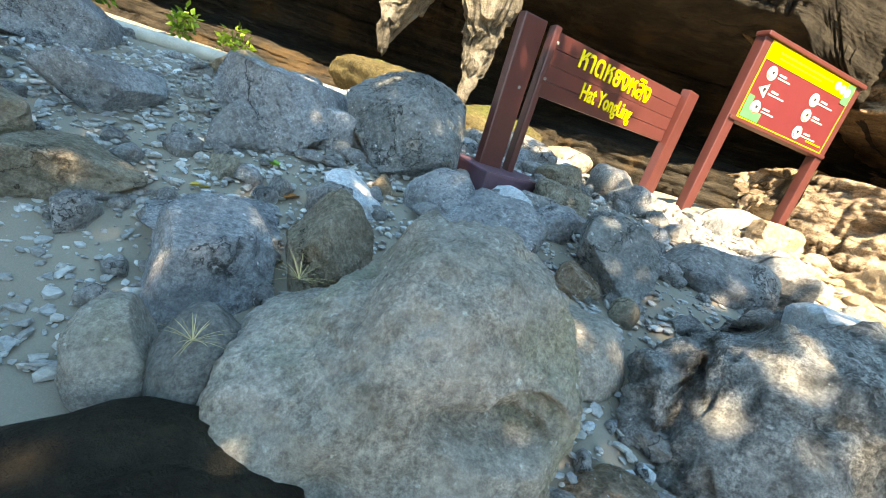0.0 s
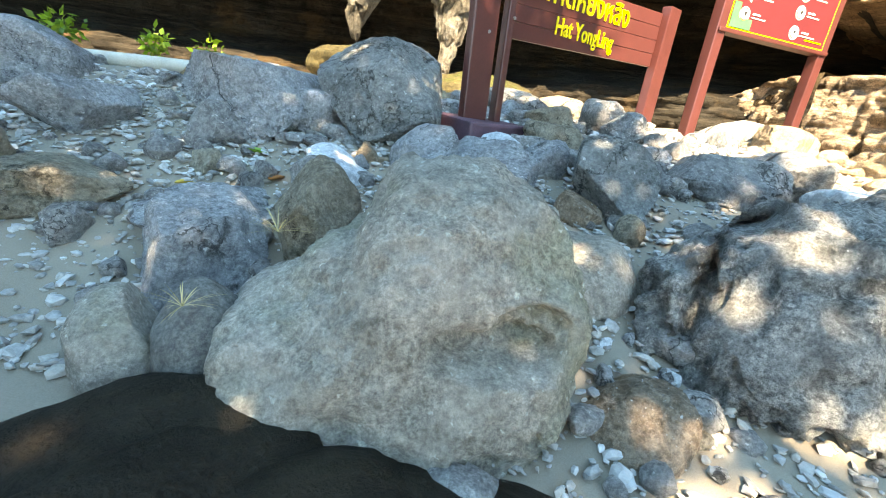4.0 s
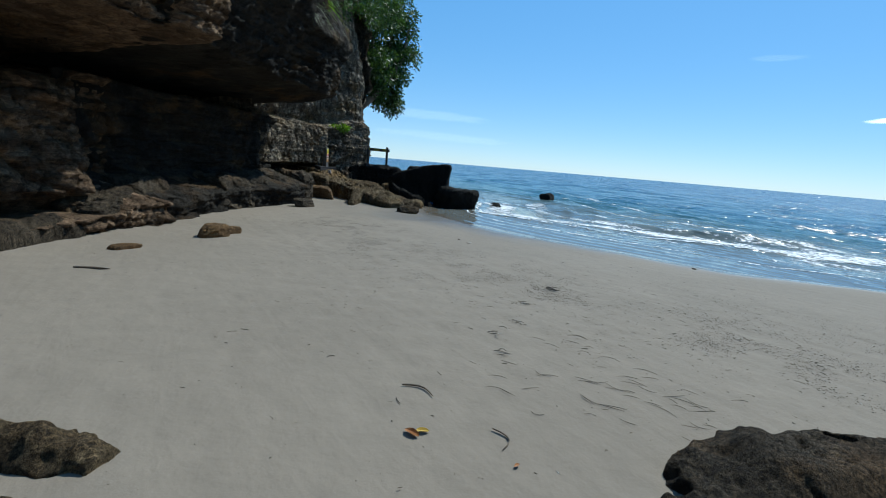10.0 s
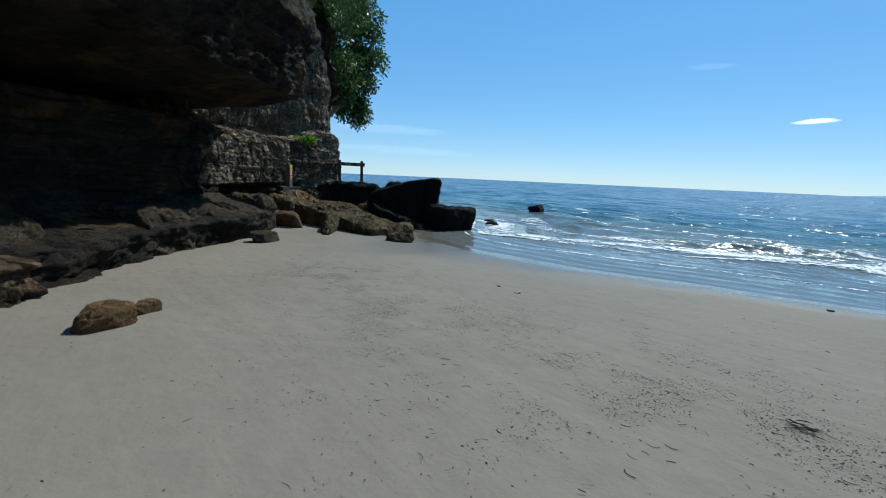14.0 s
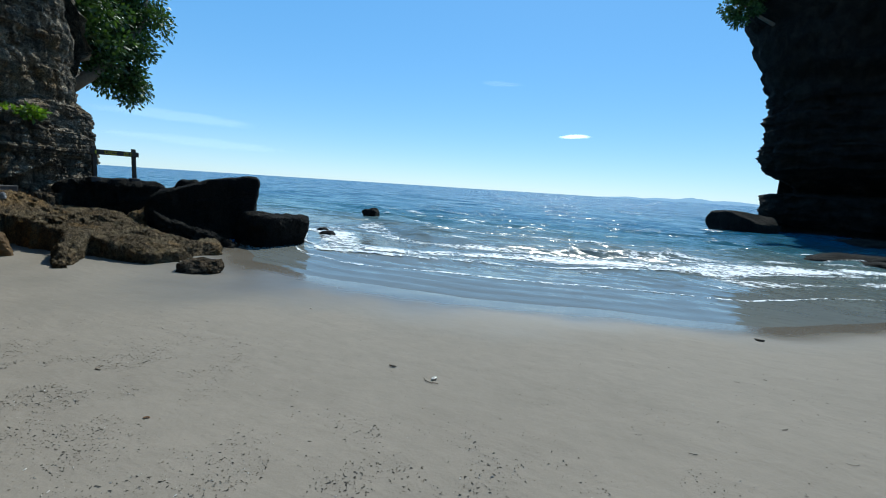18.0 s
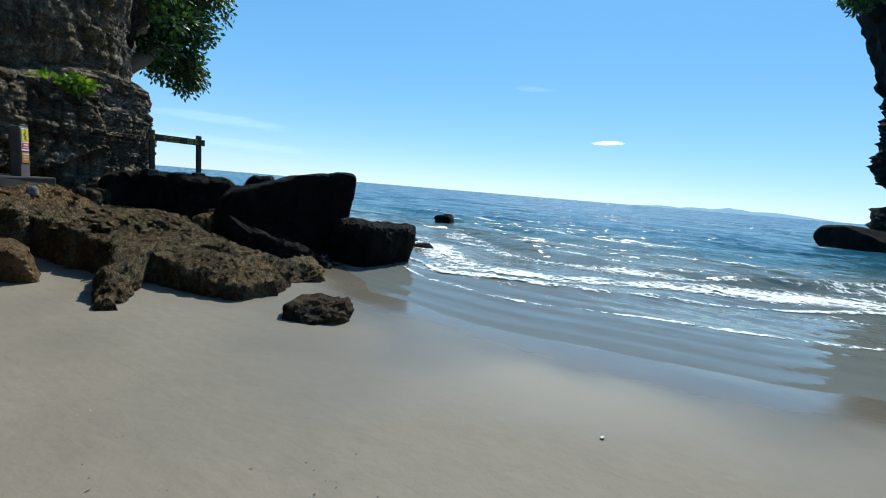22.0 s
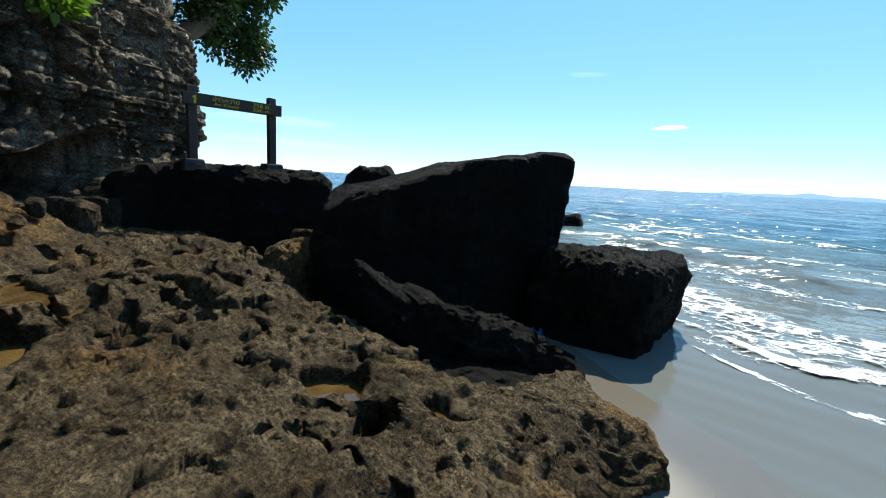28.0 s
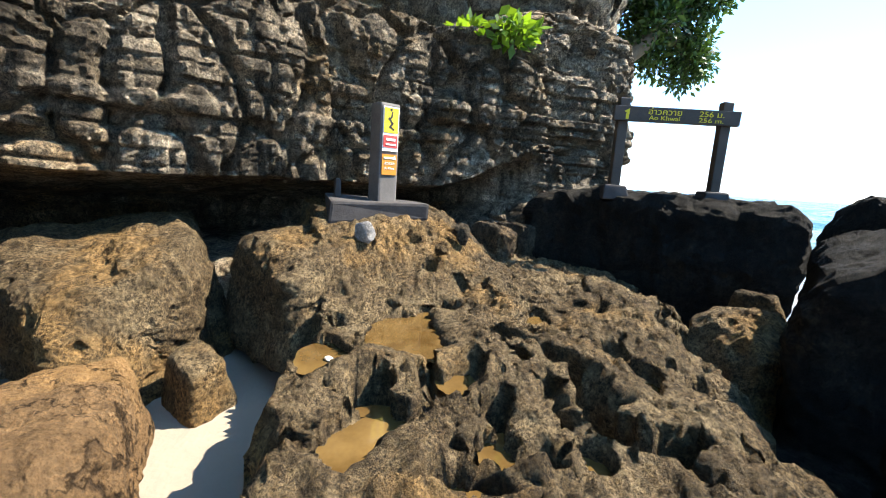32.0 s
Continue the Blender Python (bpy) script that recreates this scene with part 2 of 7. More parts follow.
def rock_material(name, dark, mid, light, kind="object", scale=2.0, layer=0.0, vertical=0.0, stain=None, stain_amount=0.5,
                  pits=0.3, spots=None, rough=0.85, vein=0.0, relief=1.0, grit=0.4, upper=None, swell=1.0, shards=()):
    mat, nt, bsdf = material(name)
    p = coords(nt, kind)
    if kind == "object":
        off = nt.nodes.new("ShaderNodeObjectInfo").outputs["Random"]
        add = nt.nodes.new("ShaderNodeVectorMath")
        add.operation = "ADD"
        sc = maths(nt, "MULTIPLY", off, 37.0)
        link(nt, p, add.inputs[0])
        link(nt, sc, add.inputs[1])
        p = add.outputs[0]
    broad = noise_node(nt, p, scale, 5, 0.6)
    fine = noise_node(nt, p, scale * 9, 8, 0.7)
    grain = noise_node(nt, p, scale * 45, 4, 0.75)
    col = ramp(nt, broad, [(0.38, dark), (0.5, mid), (0.62, light)])
    col = mixed(nt, 0.5, col, ramp(nt, fine, [(0.34, tuple(c * 0.55 for c in dark)), (0.47, mid), (0.66, tuple(min(c * 1.15, 0.9) for c in light))]))
    col = mixed(nt, 0.25, col, ramp(nt, grain, [(0.36, tuple(c * 0.4 for c in mid)), (0.64, tuple(min(c * 1.45, 0.9) for c in mid))]))
    heights = [(broad, 0.7 * relief * swell, 0.16), (fine, 0.9 * relief, 0.055), (grain, 0.8 * relief, 0.016)]
    if layer:
        beds = noise_node(nt, p, 1.0, 6, 0.65, stretch=(0.35, 0.35, layer), distort=0.4)
        col = mixed(nt, 0.5, col, ramp(nt, beds, [(0.35, tuple(c * 0.5 for c in dark)), (0.48, mid), (0.53, light), (0.6, dark), (0.7, mid)]))
        heights.append((beds, 0.9 * relief, 0.10))
    if vertical:
        runs = noise_node(nt, p, 1.0, 5, 0.6, stretch=(vertical, vertical, 0.25), distort=0.3)
        col = mixed(nt, span(nt, runs, 0.5, 0.68, 0.0, 0.75), col, tuple(c * 0.35 for c in dark))
        col = mixed(nt, span(nt, runs, 0.42, 0.28, 0.0, 0.5), col, light)
    if stain:
        patch = noise_node(nt, p, scale * 0.7, 4, 0.6)
        col = mixed(nt, span(nt, patch, 0.52, 0.66, 0.0, stain_amount), col, stain)
    if vein:
        vor = nt.nodes.new("ShaderNodeTexVoronoi")
        vor.feature = "DISTANCE_TO_EDGE"
        vor.inputs["Scale"].default_value = vein
        wob = nt.nodes.new("ShaderNodeVectorMath")
        wob.operation = "ADD"
        link(nt, p, wob.inputs[0])
        link(nt, maths(nt, "ADD", maths(nt, "MULTIPLY", broad, 1.6), maths(nt, "MULTIPLY", fine, 0.25)), wob.inputs[1])
        link(nt, wob.outputs[0], vor.inputs["Vector"])
        crack = maths(nt, "MULTIPLY", span(nt, vor.outputs["Distance"], 0.0, 0.02, 1.0, 0.0), span(nt, noise_node(nt, p, scale * 0.9, 3, 0.5), 0.36, 0.5))
        col = mixed(nt, maths(nt, "MULTIPLY", crack, 0.85), col, tuple(c * 0.3 for c in dark))
        heights.append((maths(nt, "MULTIPLY", crack, -1.0), 0.9, 0.03))
    if pits:
        v = nt.nodes.new("ShaderNodeTexVoronoi")
        v.inputs["Scale"].default_value = scale * 11
        link(nt, p, v.inputs["Vector"])
        hole = span(nt, v.outputs["Distance"], 0.1, 0.42)
        heights.append((hole, pits, 0.035))
        col = mixed(nt, maths(nt, "MULTIPLY", maths(nt, "SUBTRACT", 1.0, hole), pits), col, tuple(c * 0.3 for c in dark))
    for across, upright, depth in shards:
        mp = nt.nodes.new("ShaderNodeMapping")
        mp.inputs["Scale"].default_value = (across, across, upright)
        bent = nt.nodes.new("ShaderNodeVectorMath")
        bent.operation = "ADD"
        link(nt, p, bent.inputs[0])
        link(nt, maths(nt, "ADD", maths(nt, "MULTIPLY", fine, 0.10), maths(nt, "MULTIPLY", broad, 0.35)), bent.inputs[1])
        link(nt, bent.outputs[0], mp.inputs["Vector"])
        block, gap = nt.nodes.new("ShaderNodeTexVoronoi"), nt.nodes.new("ShaderNodeTexVoronoi")
        gap.feature = "DISTANCE_TO_EDGE"
        for v in (block, gap):
            v.inputs["Scale"].default_value = 1.0
            link(nt, mp.outputs["Vector"], v.inputs["Vector"])
        tone = nt.nodes.new("ShaderNodeSeparateColor")
        link(nt, block.outputs["Color"], tone.inputs[0])
        crack = maths(nt, "MULTIPLY", span(nt, gap.outputs["Distance"], 0.0, 0.05, 1.0, 0.0), span(nt, fine, 0.46, 0.58))
        col = mixed(nt, 0.7, col, ramp(nt, tone.outputs[0], [(0.0, (0.5, 0.48, 0.46)), (0.5, (0.95, 0.95, 0.95)), (1.0, (1.35, 1.33, 1.3))]), "MULTIPLY")
        col = mixed(nt, maths(nt, "MULTIPLY", crack, 0.6), col, tuple(c * 0.4 for c in dark))
        heights.append((maths(nt, "SUBTRACT", tone.outputs[1], crack), 0.9, depth))
    if spots:
        sp = noise_node(nt, p, scale * 16, 3, 0.5)
        col = mixed(nt, span(nt, sp, 0.66, 0.72, 0.0, 0.8), col, spots)
    # tints upper rock browner and darker, part of it for overhang shade
    if upper:
        sep = nt.nodes.new("ShaderNodeSeparateXYZ")
        link(nt, p, sep.inputs[0])
        tint_level = maths(nt, "ADD", sep.outputs["Z"], maths(nt, "MULTIPLY", maths(nt, "SUBTRACT", broad, 0.5), 0.5))
        col = mixed(nt, span(nt, tint_level, 2.42, 2.62), col, mixed(nt, 1.0, col, upper, "MULTIPLY"))
    if grit:
        crumb = noise_node(nt, p, 62.0, 5, 0.85)
        lump = noise_node(nt, p, 21.0, 5, 0.7)
        where = span(nt, noise_node(nt, p, scale * 3.1, 4, 0.6), 0.36, 0.6, 0.45 * grit, grit)
        col = mixed(nt, where, col, ramp(nt, crumb, [(0.40, (0.16, 0.155, 0.15)), (0.49, (0.95, 0.95, 0.95)), (0.60, (2.1, 2.05, 1.95))]), "MULTIPLY")
        col = mixed(nt, 0.7 * grit, col, ramp(nt, lump, [(0.38, (0.3, 0.29, 0.28)), (0.48, (1.0, 1.0, 1.0)), (0.66, (1.45, 1.43, 1.4))]), "MULTIPLY")
        heights.append((lump, min(1.0, 1.2 * grit), 0.05))
        heights.append((crumb, min(1.0, 1.2 * grit), 0.018))
    link(nt, col, bsdf.inputs["Base Color"])
    bsdf.inputs["Roughness"].default_value = rough
    bsdf.inputs["Specular IOR Level"].default_value = 0.2
    bumped(nt, bsdf, heights)
    return mat


def plain(name, colour, rough=0.6, vary=0.25, scale=8.0, metal=0.0, bump=0.15, kind="object"):
    mat, nt, bsdf = material(name)
    p = coords(nt, kind)
    n = noise_node(nt, p, scale, 6, 0.65)
    n2 = noise_node(nt, p, scale * 12, 4, 0.7)
    lo, hi = tuple(c * (1 - vary) for c in colour), tuple(min(c * (1 + vary), 0.95) for c in colour)
    col = mixed(nt, 0.4, ramp(nt, n, [(0.3, lo), (0.7, hi)]), ramp(nt, n2, [(0.3, lo), (0.7, hi)]))
    link(nt, col, bsdf.inputs["Base Color"])
    bsdf.inputs["Roughness"].default_value, bsdf.inputs["Metallic"].default_value = rough, metal
    if bump:
        bumped(nt, bsdf, [(n, bump, 0.01), (n2, bump, 0.003)])
    return mat


def leaf_material(name, dark, light, trans=0.35):
    mat, nt, bsdf = material(name)
    geo = nt.nodes.new("ShaderNodeNewGeometry")
    col = ramp(nt, geo.outputs["Random Per Island"], [(0.0, dark), (0.6, light), (1.0, tuple(min(c * 1.5, 0.8) for c in light))])
    link(nt, col, bsdf.inputs["Base Color"])
    bsdf.inputs["Roughness"].default_value = 0.45
    tr = nt.nodes.new("ShaderNodeBsdfTranslucent")
    link(nt, mixed(nt, 1.0, col, (1.0, 1.0, 0.45), "MULTIPLY"), tr.inputs["Color"])
    mx = nt.nodes.new("ShaderNodeMixShader")
    mx.inputs["Fac"].default_value = trans
    out = nt.nodes["Material Output"]
    link(nt, bsdf.outputs[0], mx.inputs[1])
    link(nt, tr.outputs[0], mx.inputs[2])
    link(nt, mx.outputs[0], out.inputs["Surface"])
    return mat


def sand_material():
    mat, nt, bsdf = material("beach_sand")
    p = coords(nt, "world")
    sep = nt.nodes.new("ShaderNodeSeparateXYZ")
    link(nt, p, sep.inputs[0])
    broad = noise_node(nt, p, 0.45, 4, 0.55)
    mid = noise_node(nt, p, 5.0, 6, 0.6)
    grain = noise_node(nt, p, 260.0, 3, 0.8)
    col = ramp(nt, broad, [(0.3, (0.187, 0.152, 0.114)), (0.7, (0.239, 0.196, 0.149))])
    col = mixed(nt, 0.35, col, ramp(nt, mid, [(0.3, (0.168, 0.137, 0.102)), (0.7, (0.250, 0.206, 0.156))]))
    col = mixed(nt, 0.25, col, ramp(nt, grain, [(0.3, (0.11, 0.095, 0.08)), (0.7, (0.42, 0.38, 0.32))]))
    level = maths(nt, "ADD", sep.outputs["Z"], maths(nt, "MULTIPLY", maths(nt, "SUBTRACT", broad, 0.5), 0.12))
    wet = span(nt, level, 0.17, 0.075)
    soaked = span(nt, level, 0.10, 0.035)
    col = mixed(nt, maths(nt, "MULTIPLY", wet, 0.62), col, (0.105, 0.092, 0.073))
    link(nt, col, bsdf.inputs["Base Color"])
    rough = maths(nt, "SUBTRACT", maths(nt, "SUBTRACT", 0.92, maths(nt, "MULTIPLY", wet, 0.42)), maths(nt, "MULTIPLY", soaked, 0.34))
    link(nt, rough, bsdf.inputs["Roughness"])
    bsdf.inputs["Specular IOR Level"].default_value = 0.4
    dry = maths(nt, "SUBTRACT", 1.0, maths(nt, "MULTIPLY", wet, 0.9))
    rip = noise_node(nt, p, 1.0, 4, 0.5, stretch=(0.9, 4.5, 1.0), distort=0.5)
    bumped(nt, bsdf, [(maths(nt, "MULTIPLY", mid, dry), 0.35, 0.04), (maths(nt, "MULTIPLY", rip, dry), 0.3, 0.03), (maths(nt, "MULTIPLY", grain, dry), 0.3, 0.002)])
    return mat


def sea_material():
    mat, nt, bsdf = material("sea_water")
    p = coords(nt, "world")
    sep = nt.nodes.new("ShaderNodeSeparateXYZ")
    link(nt, p, sep.inputs[0])
    wander = noise_node(nt, p, 0.08, 4, 0.6)
    out = maths(nt, "ADD", maths(nt, "MULTIPLY", sep.outputs["Y"], -1.0), maths(nt, "MULTIPLY", maths(nt, "SUBTRACT", wander, 0.5), 14.0))
    col = ramp(nt, span(nt, out, 9.0, 120.0), [(0.0, (0.19, 0.185, 0.155)), (0.02, (0.15, 0.175, 0.15)), (0.055, (0.05, 0.13, 0.145)), (0.14, (0.012, 0.085, 0.14)), (1.0, (0.008, 0.065, 0.14))])
    patch = noise_node(nt, p, 0.25, 5, 0.6, stretch=(0.5, 1.6, 1.0))
    col = mixed(nt, maths(nt, "MULTIPLY", patch, 0.35), col, (0.005, 0.06, 0.12))
    link(nt, col, bsdf.inputs["Base Color"])
    bsdf.inputs["IOR"].default_value = 1.333
    bsdf.inputs["Specular IOR Level"].default_value = 0.25
    far = span(nt, out, 10.0, 20.0, 0.07, 1.0)
    link(nt, maths(nt, "MULTIPLY", far, 0.20), bsdf.inputs["Roughness"])
    geo = nt.nodes.new("ShaderNodeNewGeometry")
    facing = geo.outputs["Normal"]
    for scale, detail, stretch, amount in ((0.3, 5.0, (0.6, 1.6, 1.0), 1.7), (2.6, 4.0, (0.7, 1.5, 1.0), 1.6), (11.0, 2.0, (0.8, 1.2, 1.0), 0.6)):
        mp = nt.nodes.new("ShaderNodeMapping")
        mp.inputs["Scale"].default_value = stretch
        link(nt, p, mp.inputs["Vector"])
        n = nt.nodes.new("ShaderNodeTexNoise")
        n.inputs["Scale"].default_value, n.inputs["Detail"].default_value, n.inputs["Roughness"].default_value = scale, detail, 0.55
        link(nt, mp.outputs["Vector"], n.inputs["Vector"])
        lean = nt.nodes.new("ShaderNodeVectorMath")
        lean.operation = "SUBTRACT"
        link(nt, n.outputs["Color"], lean.inputs[0])
        lean.inputs[1].default_value = (0.5, 0.5, 0.5)
        flat = nt.nodes.new("ShaderNodeVectorMath")
        flat.operation = "MULTIPLY"
        link(nt, lean.outputs[0], flat.inputs[0])
        flat.inputs[1].default_value = (amount, amount, 0.0)
        size = nt.nodes.new("ShaderNodeVectorMath")
        size.operation = "SCALE"
        link(nt, flat.outputs[0], size.inputs[0])
        link(nt, far, size.inputs["Scale"])
        total = nt.nodes.new("ShaderNodeVectorMath")
        total.operation = "ADD"
        link(nt, facing, total.inputs[0])
        link(nt, size.outputs[0], total.inputs[1])
        facing = total.outputs[0]
    unit = nt.nodes.new("ShaderNodeVectorMath")
    unit.operation = "NORMALIZE"
    link(nt, facing, unit.inputs[0])
    link(nt, unit.outputs[0], bsdf.inputs["Normal"])
    return mat


def foam_material(name, scale, lo, hi):
    mat, nt, bsdf = material(name)
    p = coords(nt, "world")
    broad = noise_node(nt, p, scale * 0.28, 4, 0.6, stretch=(0.7, 1.3, 1.0), distort=1.2)
    n = noise_node(nt, p, scale, 6, 0.75, stretch=(0.8, 1.3, 1.0), distort=1.0)
    bubbles = noise_node(nt, p, scale * 8, 3, 0.8)
    wob = nt.nodes.new("ShaderNodeVectorMath")
    wob.operation = "ADD"
    link(nt, p, wob.inputs[0])
    link(nt, maths(nt, "MULTIPLY", n, 0.5), wob.inputs[1])
    v = nt.nodes.new("ShaderNodeTexVoronoi")
    v.feature = "DISTANCE_TO_EDGE"
    v.inputs["Scale"].default_value = scale * 1.5
    link(nt, wob.outputs[0], v.inputs["Vector"])
    lace = span(nt, v.outputs["Distance"], 0.0, 0.22, 1.0, 0.0)
    cover = nt.nodes.new("ShaderNodeAttribute")
    cover.attribute_name = "cover"
    a = maths(nt, "ADD", maths(nt, "MULTIPLY", broad, 1.2), maths(nt, "MULTIPLY", n, 1.3))
    a = maths(nt, "ADD", a, maths(nt, "ADD", maths(nt, "MULTIPLY", lace, 0.30), maths(nt, "MULTIPLY", bubbles, 0.5)))
    a = maths(nt, "ADD", a, maths(nt, "SUBTRACT", maths(nt, "MULTIPLY", cover.outputs["Fac"], 0.95), 1.75))
    link(nt, span(nt, a, lo, hi), bsdf.inputs["Alpha"])
    bsdf.inputs["Base Color"].default_value = (0.86, 0.87, 0.87, 1)
    bsdf.inputs["Roughness"].default_value = 0.55
    bumped(nt, bsdf, [(n, 0.8, 0.06), (bubbles, 0.7, 0.02)])
    return mat


M_SAND, M_SEA = sand_material(), sea_material()
M_FOAM = foam_material("sea_foam", 3.2, 0.42, 0.66)
M_CLIFF = rock_material("bedded_limestone", (0.0864, 0.06054, 0.04191), (0.2851, 0.2157, 0.1536), (0.4493, 0.3557, 0.2759), "world", 0.9, layer=4.5, stain=(0.26, 0.15, 0.06), stain_amount=0.5, pits=0.12, relief=1.2, grit=0.6, upper=(0.85, 0.76, 0.64), swell=0.4, shards=((1.8, 5.0, 0.10),))
# the limestone again, browner and darkened for the overhang's shade
M_CLIFF_BROWN_SHADED = rock_material("shade_darkened_brown_limestone", (0.05375, 0.03423, 0.02054), (0.1765, 0.1158, 0.07072), (0.3609, 0.25, 0.162), "world", 0.9, layer=3.5, stain=(0.17, 0.10, 0.042), stain_amount=0.5, pits=0.15, relief=1.4, grit=0.6, swell=0.4, shards=((2.2, 6.0, 0.10), (7.0, 9.0, 0.03)))
# albedo lowered to stand in for the black shade under the overhang
M_CLIFF_SHADED = rock_material("shade_darkened_limestone", (0.0077, 0.0063, 0.0049), (0.0238, 0.0196, 0.014), (0.0595, 0.049, 0.0371), "world", 0.9, layer=6.0, vertical=1.4, stain=(0.13, 0.075, 0.03), stain_amount=0.5, pits=0.2, relief=1.3, grit=0.6, swell=0.4, shards=((1.8, 5.0, 0.10),))
# limestone colour darkened to carry the deep shade of the cave
M_CAVE = rock_material("shade_darkened_cave_limestone", (0.009, 0.0075, 0.0055), (0.0225, 0.0185, 0.013), (0.065, 0.055, 0.0425), "world", 1.1, layer=5.0, vertical=1.6, stain=(0.10, 0.06, 0.025), stain_amount=0.5, pits=0.2, relief=1.3)
M_DRAPE = rock_material("pale_flowstone", (0.04, 0.035, 0.027), (0.14, 0.125, 0.10), (0.30, 0.275, 0.235), "world", 1.6, vertical=5.0, pits=0.1, relief=1.2)
M_PILLAR = rock_material("streaked_limestone", (0.05232, 0.04335, 0.03139), (0.2242, 0.1824, 0.1316), (0.4933, 0.4261, 0.3319), "world", 1.3, layer=2.0, vertical=6.0, stain=(0.26, 0.155, 0.05), stain_amount=0.45, pits=0.35, relief=1.5, grit=1.0, swell=0.15, shards=((5.0, 2.6, 0.08), (9.0, 7.0, 0.03)))
M_GREY = rock_material("grey_boulder", (0.1339, 0.1323, 0.131), (0.2781, 0.2695, 0.2619), (0.4429, 0.4263, 0.4074), scale=2.2, pits=0.15, spots=(0.6, 0.6, 0.58), vein=1.2, grit=0.38, swell=0.5)
M_BLUE = rock_material("blue_grey_boulder", (0.1545, 0.1666, 0.1746), (0.309, 0.3234, 0.3346), (0.4944, 0.4998, 0.5044), scale=2.4, pits=0.1, spots=(0.66, 0.68, 0.69), vein=1.5, grit=0.38, swell=0.5)
M_SMOOTH = rock_material("worn_green_grey_boulder", (0.212, 0.194, 0.16), (0.3498, 0.3152, 0.2716), (0.4876, 0.4414, 0.3929), scale=1.8, pits=0.15, relief=0.9, spots=(0.55, 0.56, 0.5), stain=(0.22, 0.24, 0.14), stain_amount=0.4, grit=0.38)
M_SLATE = rock_material("grey_slate", (0.103, 0.1127, 0.1115), (0.206, 0.2156, 0.2085), (0.3708, 0.3724, 0.3589), scale=2.2, pits=0.1, spots=(0.55, 0.58, 0.58), vein=1.5, grit=0.38, swell=0.5)
M_DUSK = rock_material("smooth_dark_boulder", (0.07, 0.07, 0.066), (0.13, 0.13, 0.122), (0.20, 0.20, 0.185), scale=1.8, pits=0.1, relief=0.7, grit=0.38)
M_RUST = rock_material("rusty_conglomerate", (0.13, 0.09, 0.065), (0.29, 0.205, 0.145), (0.46, 0.38, 0.31), scale=3.0, pits=0.3, spots=(0.62, 0.61, 0.58), stain=(0.3, 0.16, 0.07), grit=0.38)
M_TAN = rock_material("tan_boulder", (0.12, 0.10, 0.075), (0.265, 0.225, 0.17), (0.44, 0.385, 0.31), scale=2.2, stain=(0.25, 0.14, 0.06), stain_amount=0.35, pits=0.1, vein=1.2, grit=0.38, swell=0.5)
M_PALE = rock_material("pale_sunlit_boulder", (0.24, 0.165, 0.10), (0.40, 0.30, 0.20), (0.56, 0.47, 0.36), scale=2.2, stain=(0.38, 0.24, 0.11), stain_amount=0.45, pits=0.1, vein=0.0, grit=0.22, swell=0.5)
M_WHITE = rock_material("whitewashed_stone", (0.36, 0.40, 0.44), (0.58, 0.62, 0.65), (0.76, 0.78, 0.79), scale=2.4, pits=0.05, relief=0.8, grit=0.25)
M_POROUS = rock_material("porous_dark_boulder", (0.077, 0.07, 0.0595), (0.175, 0.1645, 0.1435), (0.266, 0.252, 0.231), scale=2.4, pits=0.9)
M_RIDGED = rock_material("ridged_grey_boulder", (0.17, 0.172, 0.168), (0.36, 0.362, 0.35), (0.53, 0.53, 0.51), scale=2.2, pits=0.25, spots=(0.6, 0.6, 0.58), vertical=5.0, relief=1.4, grit=0.6)
# wet brown rock, its colour darkened further for deep shade
M_BROWNWET_SHADED = rock_material("shade_darkened_wet_brown_rock", (0.0048, 0.0036, 0.00216), (0.01344, 0.0096, 0.00528), (0.0336, 0.02496, 0.0144), scale=1.6, pits=0.1, rough=0.45, relief=0.8, grit=0.3)
M_SHELF = rock_material("barnacled_brown_rock", (0.03274, 0.02128, 0.01064), (0.1146, 0.08021, 0.04338), (0.2701, 0.2046, 0.1187), "world", 1.9, stain=(0.27, 0.16, 0.06), stain_amount=0.65, pits=0.5, relief=1.2, grit=0.95, swell=0.2)
M_SHORE = rock_material("dark_shore_rock", (0.02046, 0.0155, 0.01054), (0.0527, 0.0403, 0.02666), (0.1178, 0.093, 0.06386), scale=1.6, stain=(0.17, 0.105, 0.05), pits=0.5, relief=1.2, grit=1.0, swell=0.2)
# near-black colour carries the backlit shade of these rocks and the headland
M_BACKLIT = rock_material("backlit_black_rock", (0.00225, 0.002025, 0.0018), (0.009, 0.00765, 0.006075), (0.045, 0.0378, 0.0279), scale=1.4, vertical=3.0, pits=0.6, relief=1.9, grit=1.3, swell=0.4)
M_MOSS = rock_material("mossy_brown_rock", (0.03, 0.026, 0.012), (0.08, 0.065, 0.03), (0.16, 0.13, 0.06), scale=2.0, stain=(0.07, 0.09, 0.02), stain_amount=0.6, pits=0.2)
M_TANSHORE = rock_material("smooth_tan_shore_rock", (0.06426, 0.03602, 0.01507), (0.1323, 0.07887, 0.03645), (0.2041, 0.1273, 0.06318), scale=1.5, stain=(0.29, 0.165, 0.06), stain_amount=0.4, pits=0.1, vein=1.2, relief=0.9)
M_LEAF = leaf_material("green_leaves", (0.02, 0.045, 0.012), (0.06, 0.115, 0.028))
M_LEAF_BRIGHT = leaf_material("bright_leaves", (0.06, 0.13, 0.015), (0.17, 0.29, 0.035), 0.5)
M_STRAP = leaf_material("strap_leaves", (0.06, 0.08, 0.04), (0.16, 0.19, 0.10), 0.25)
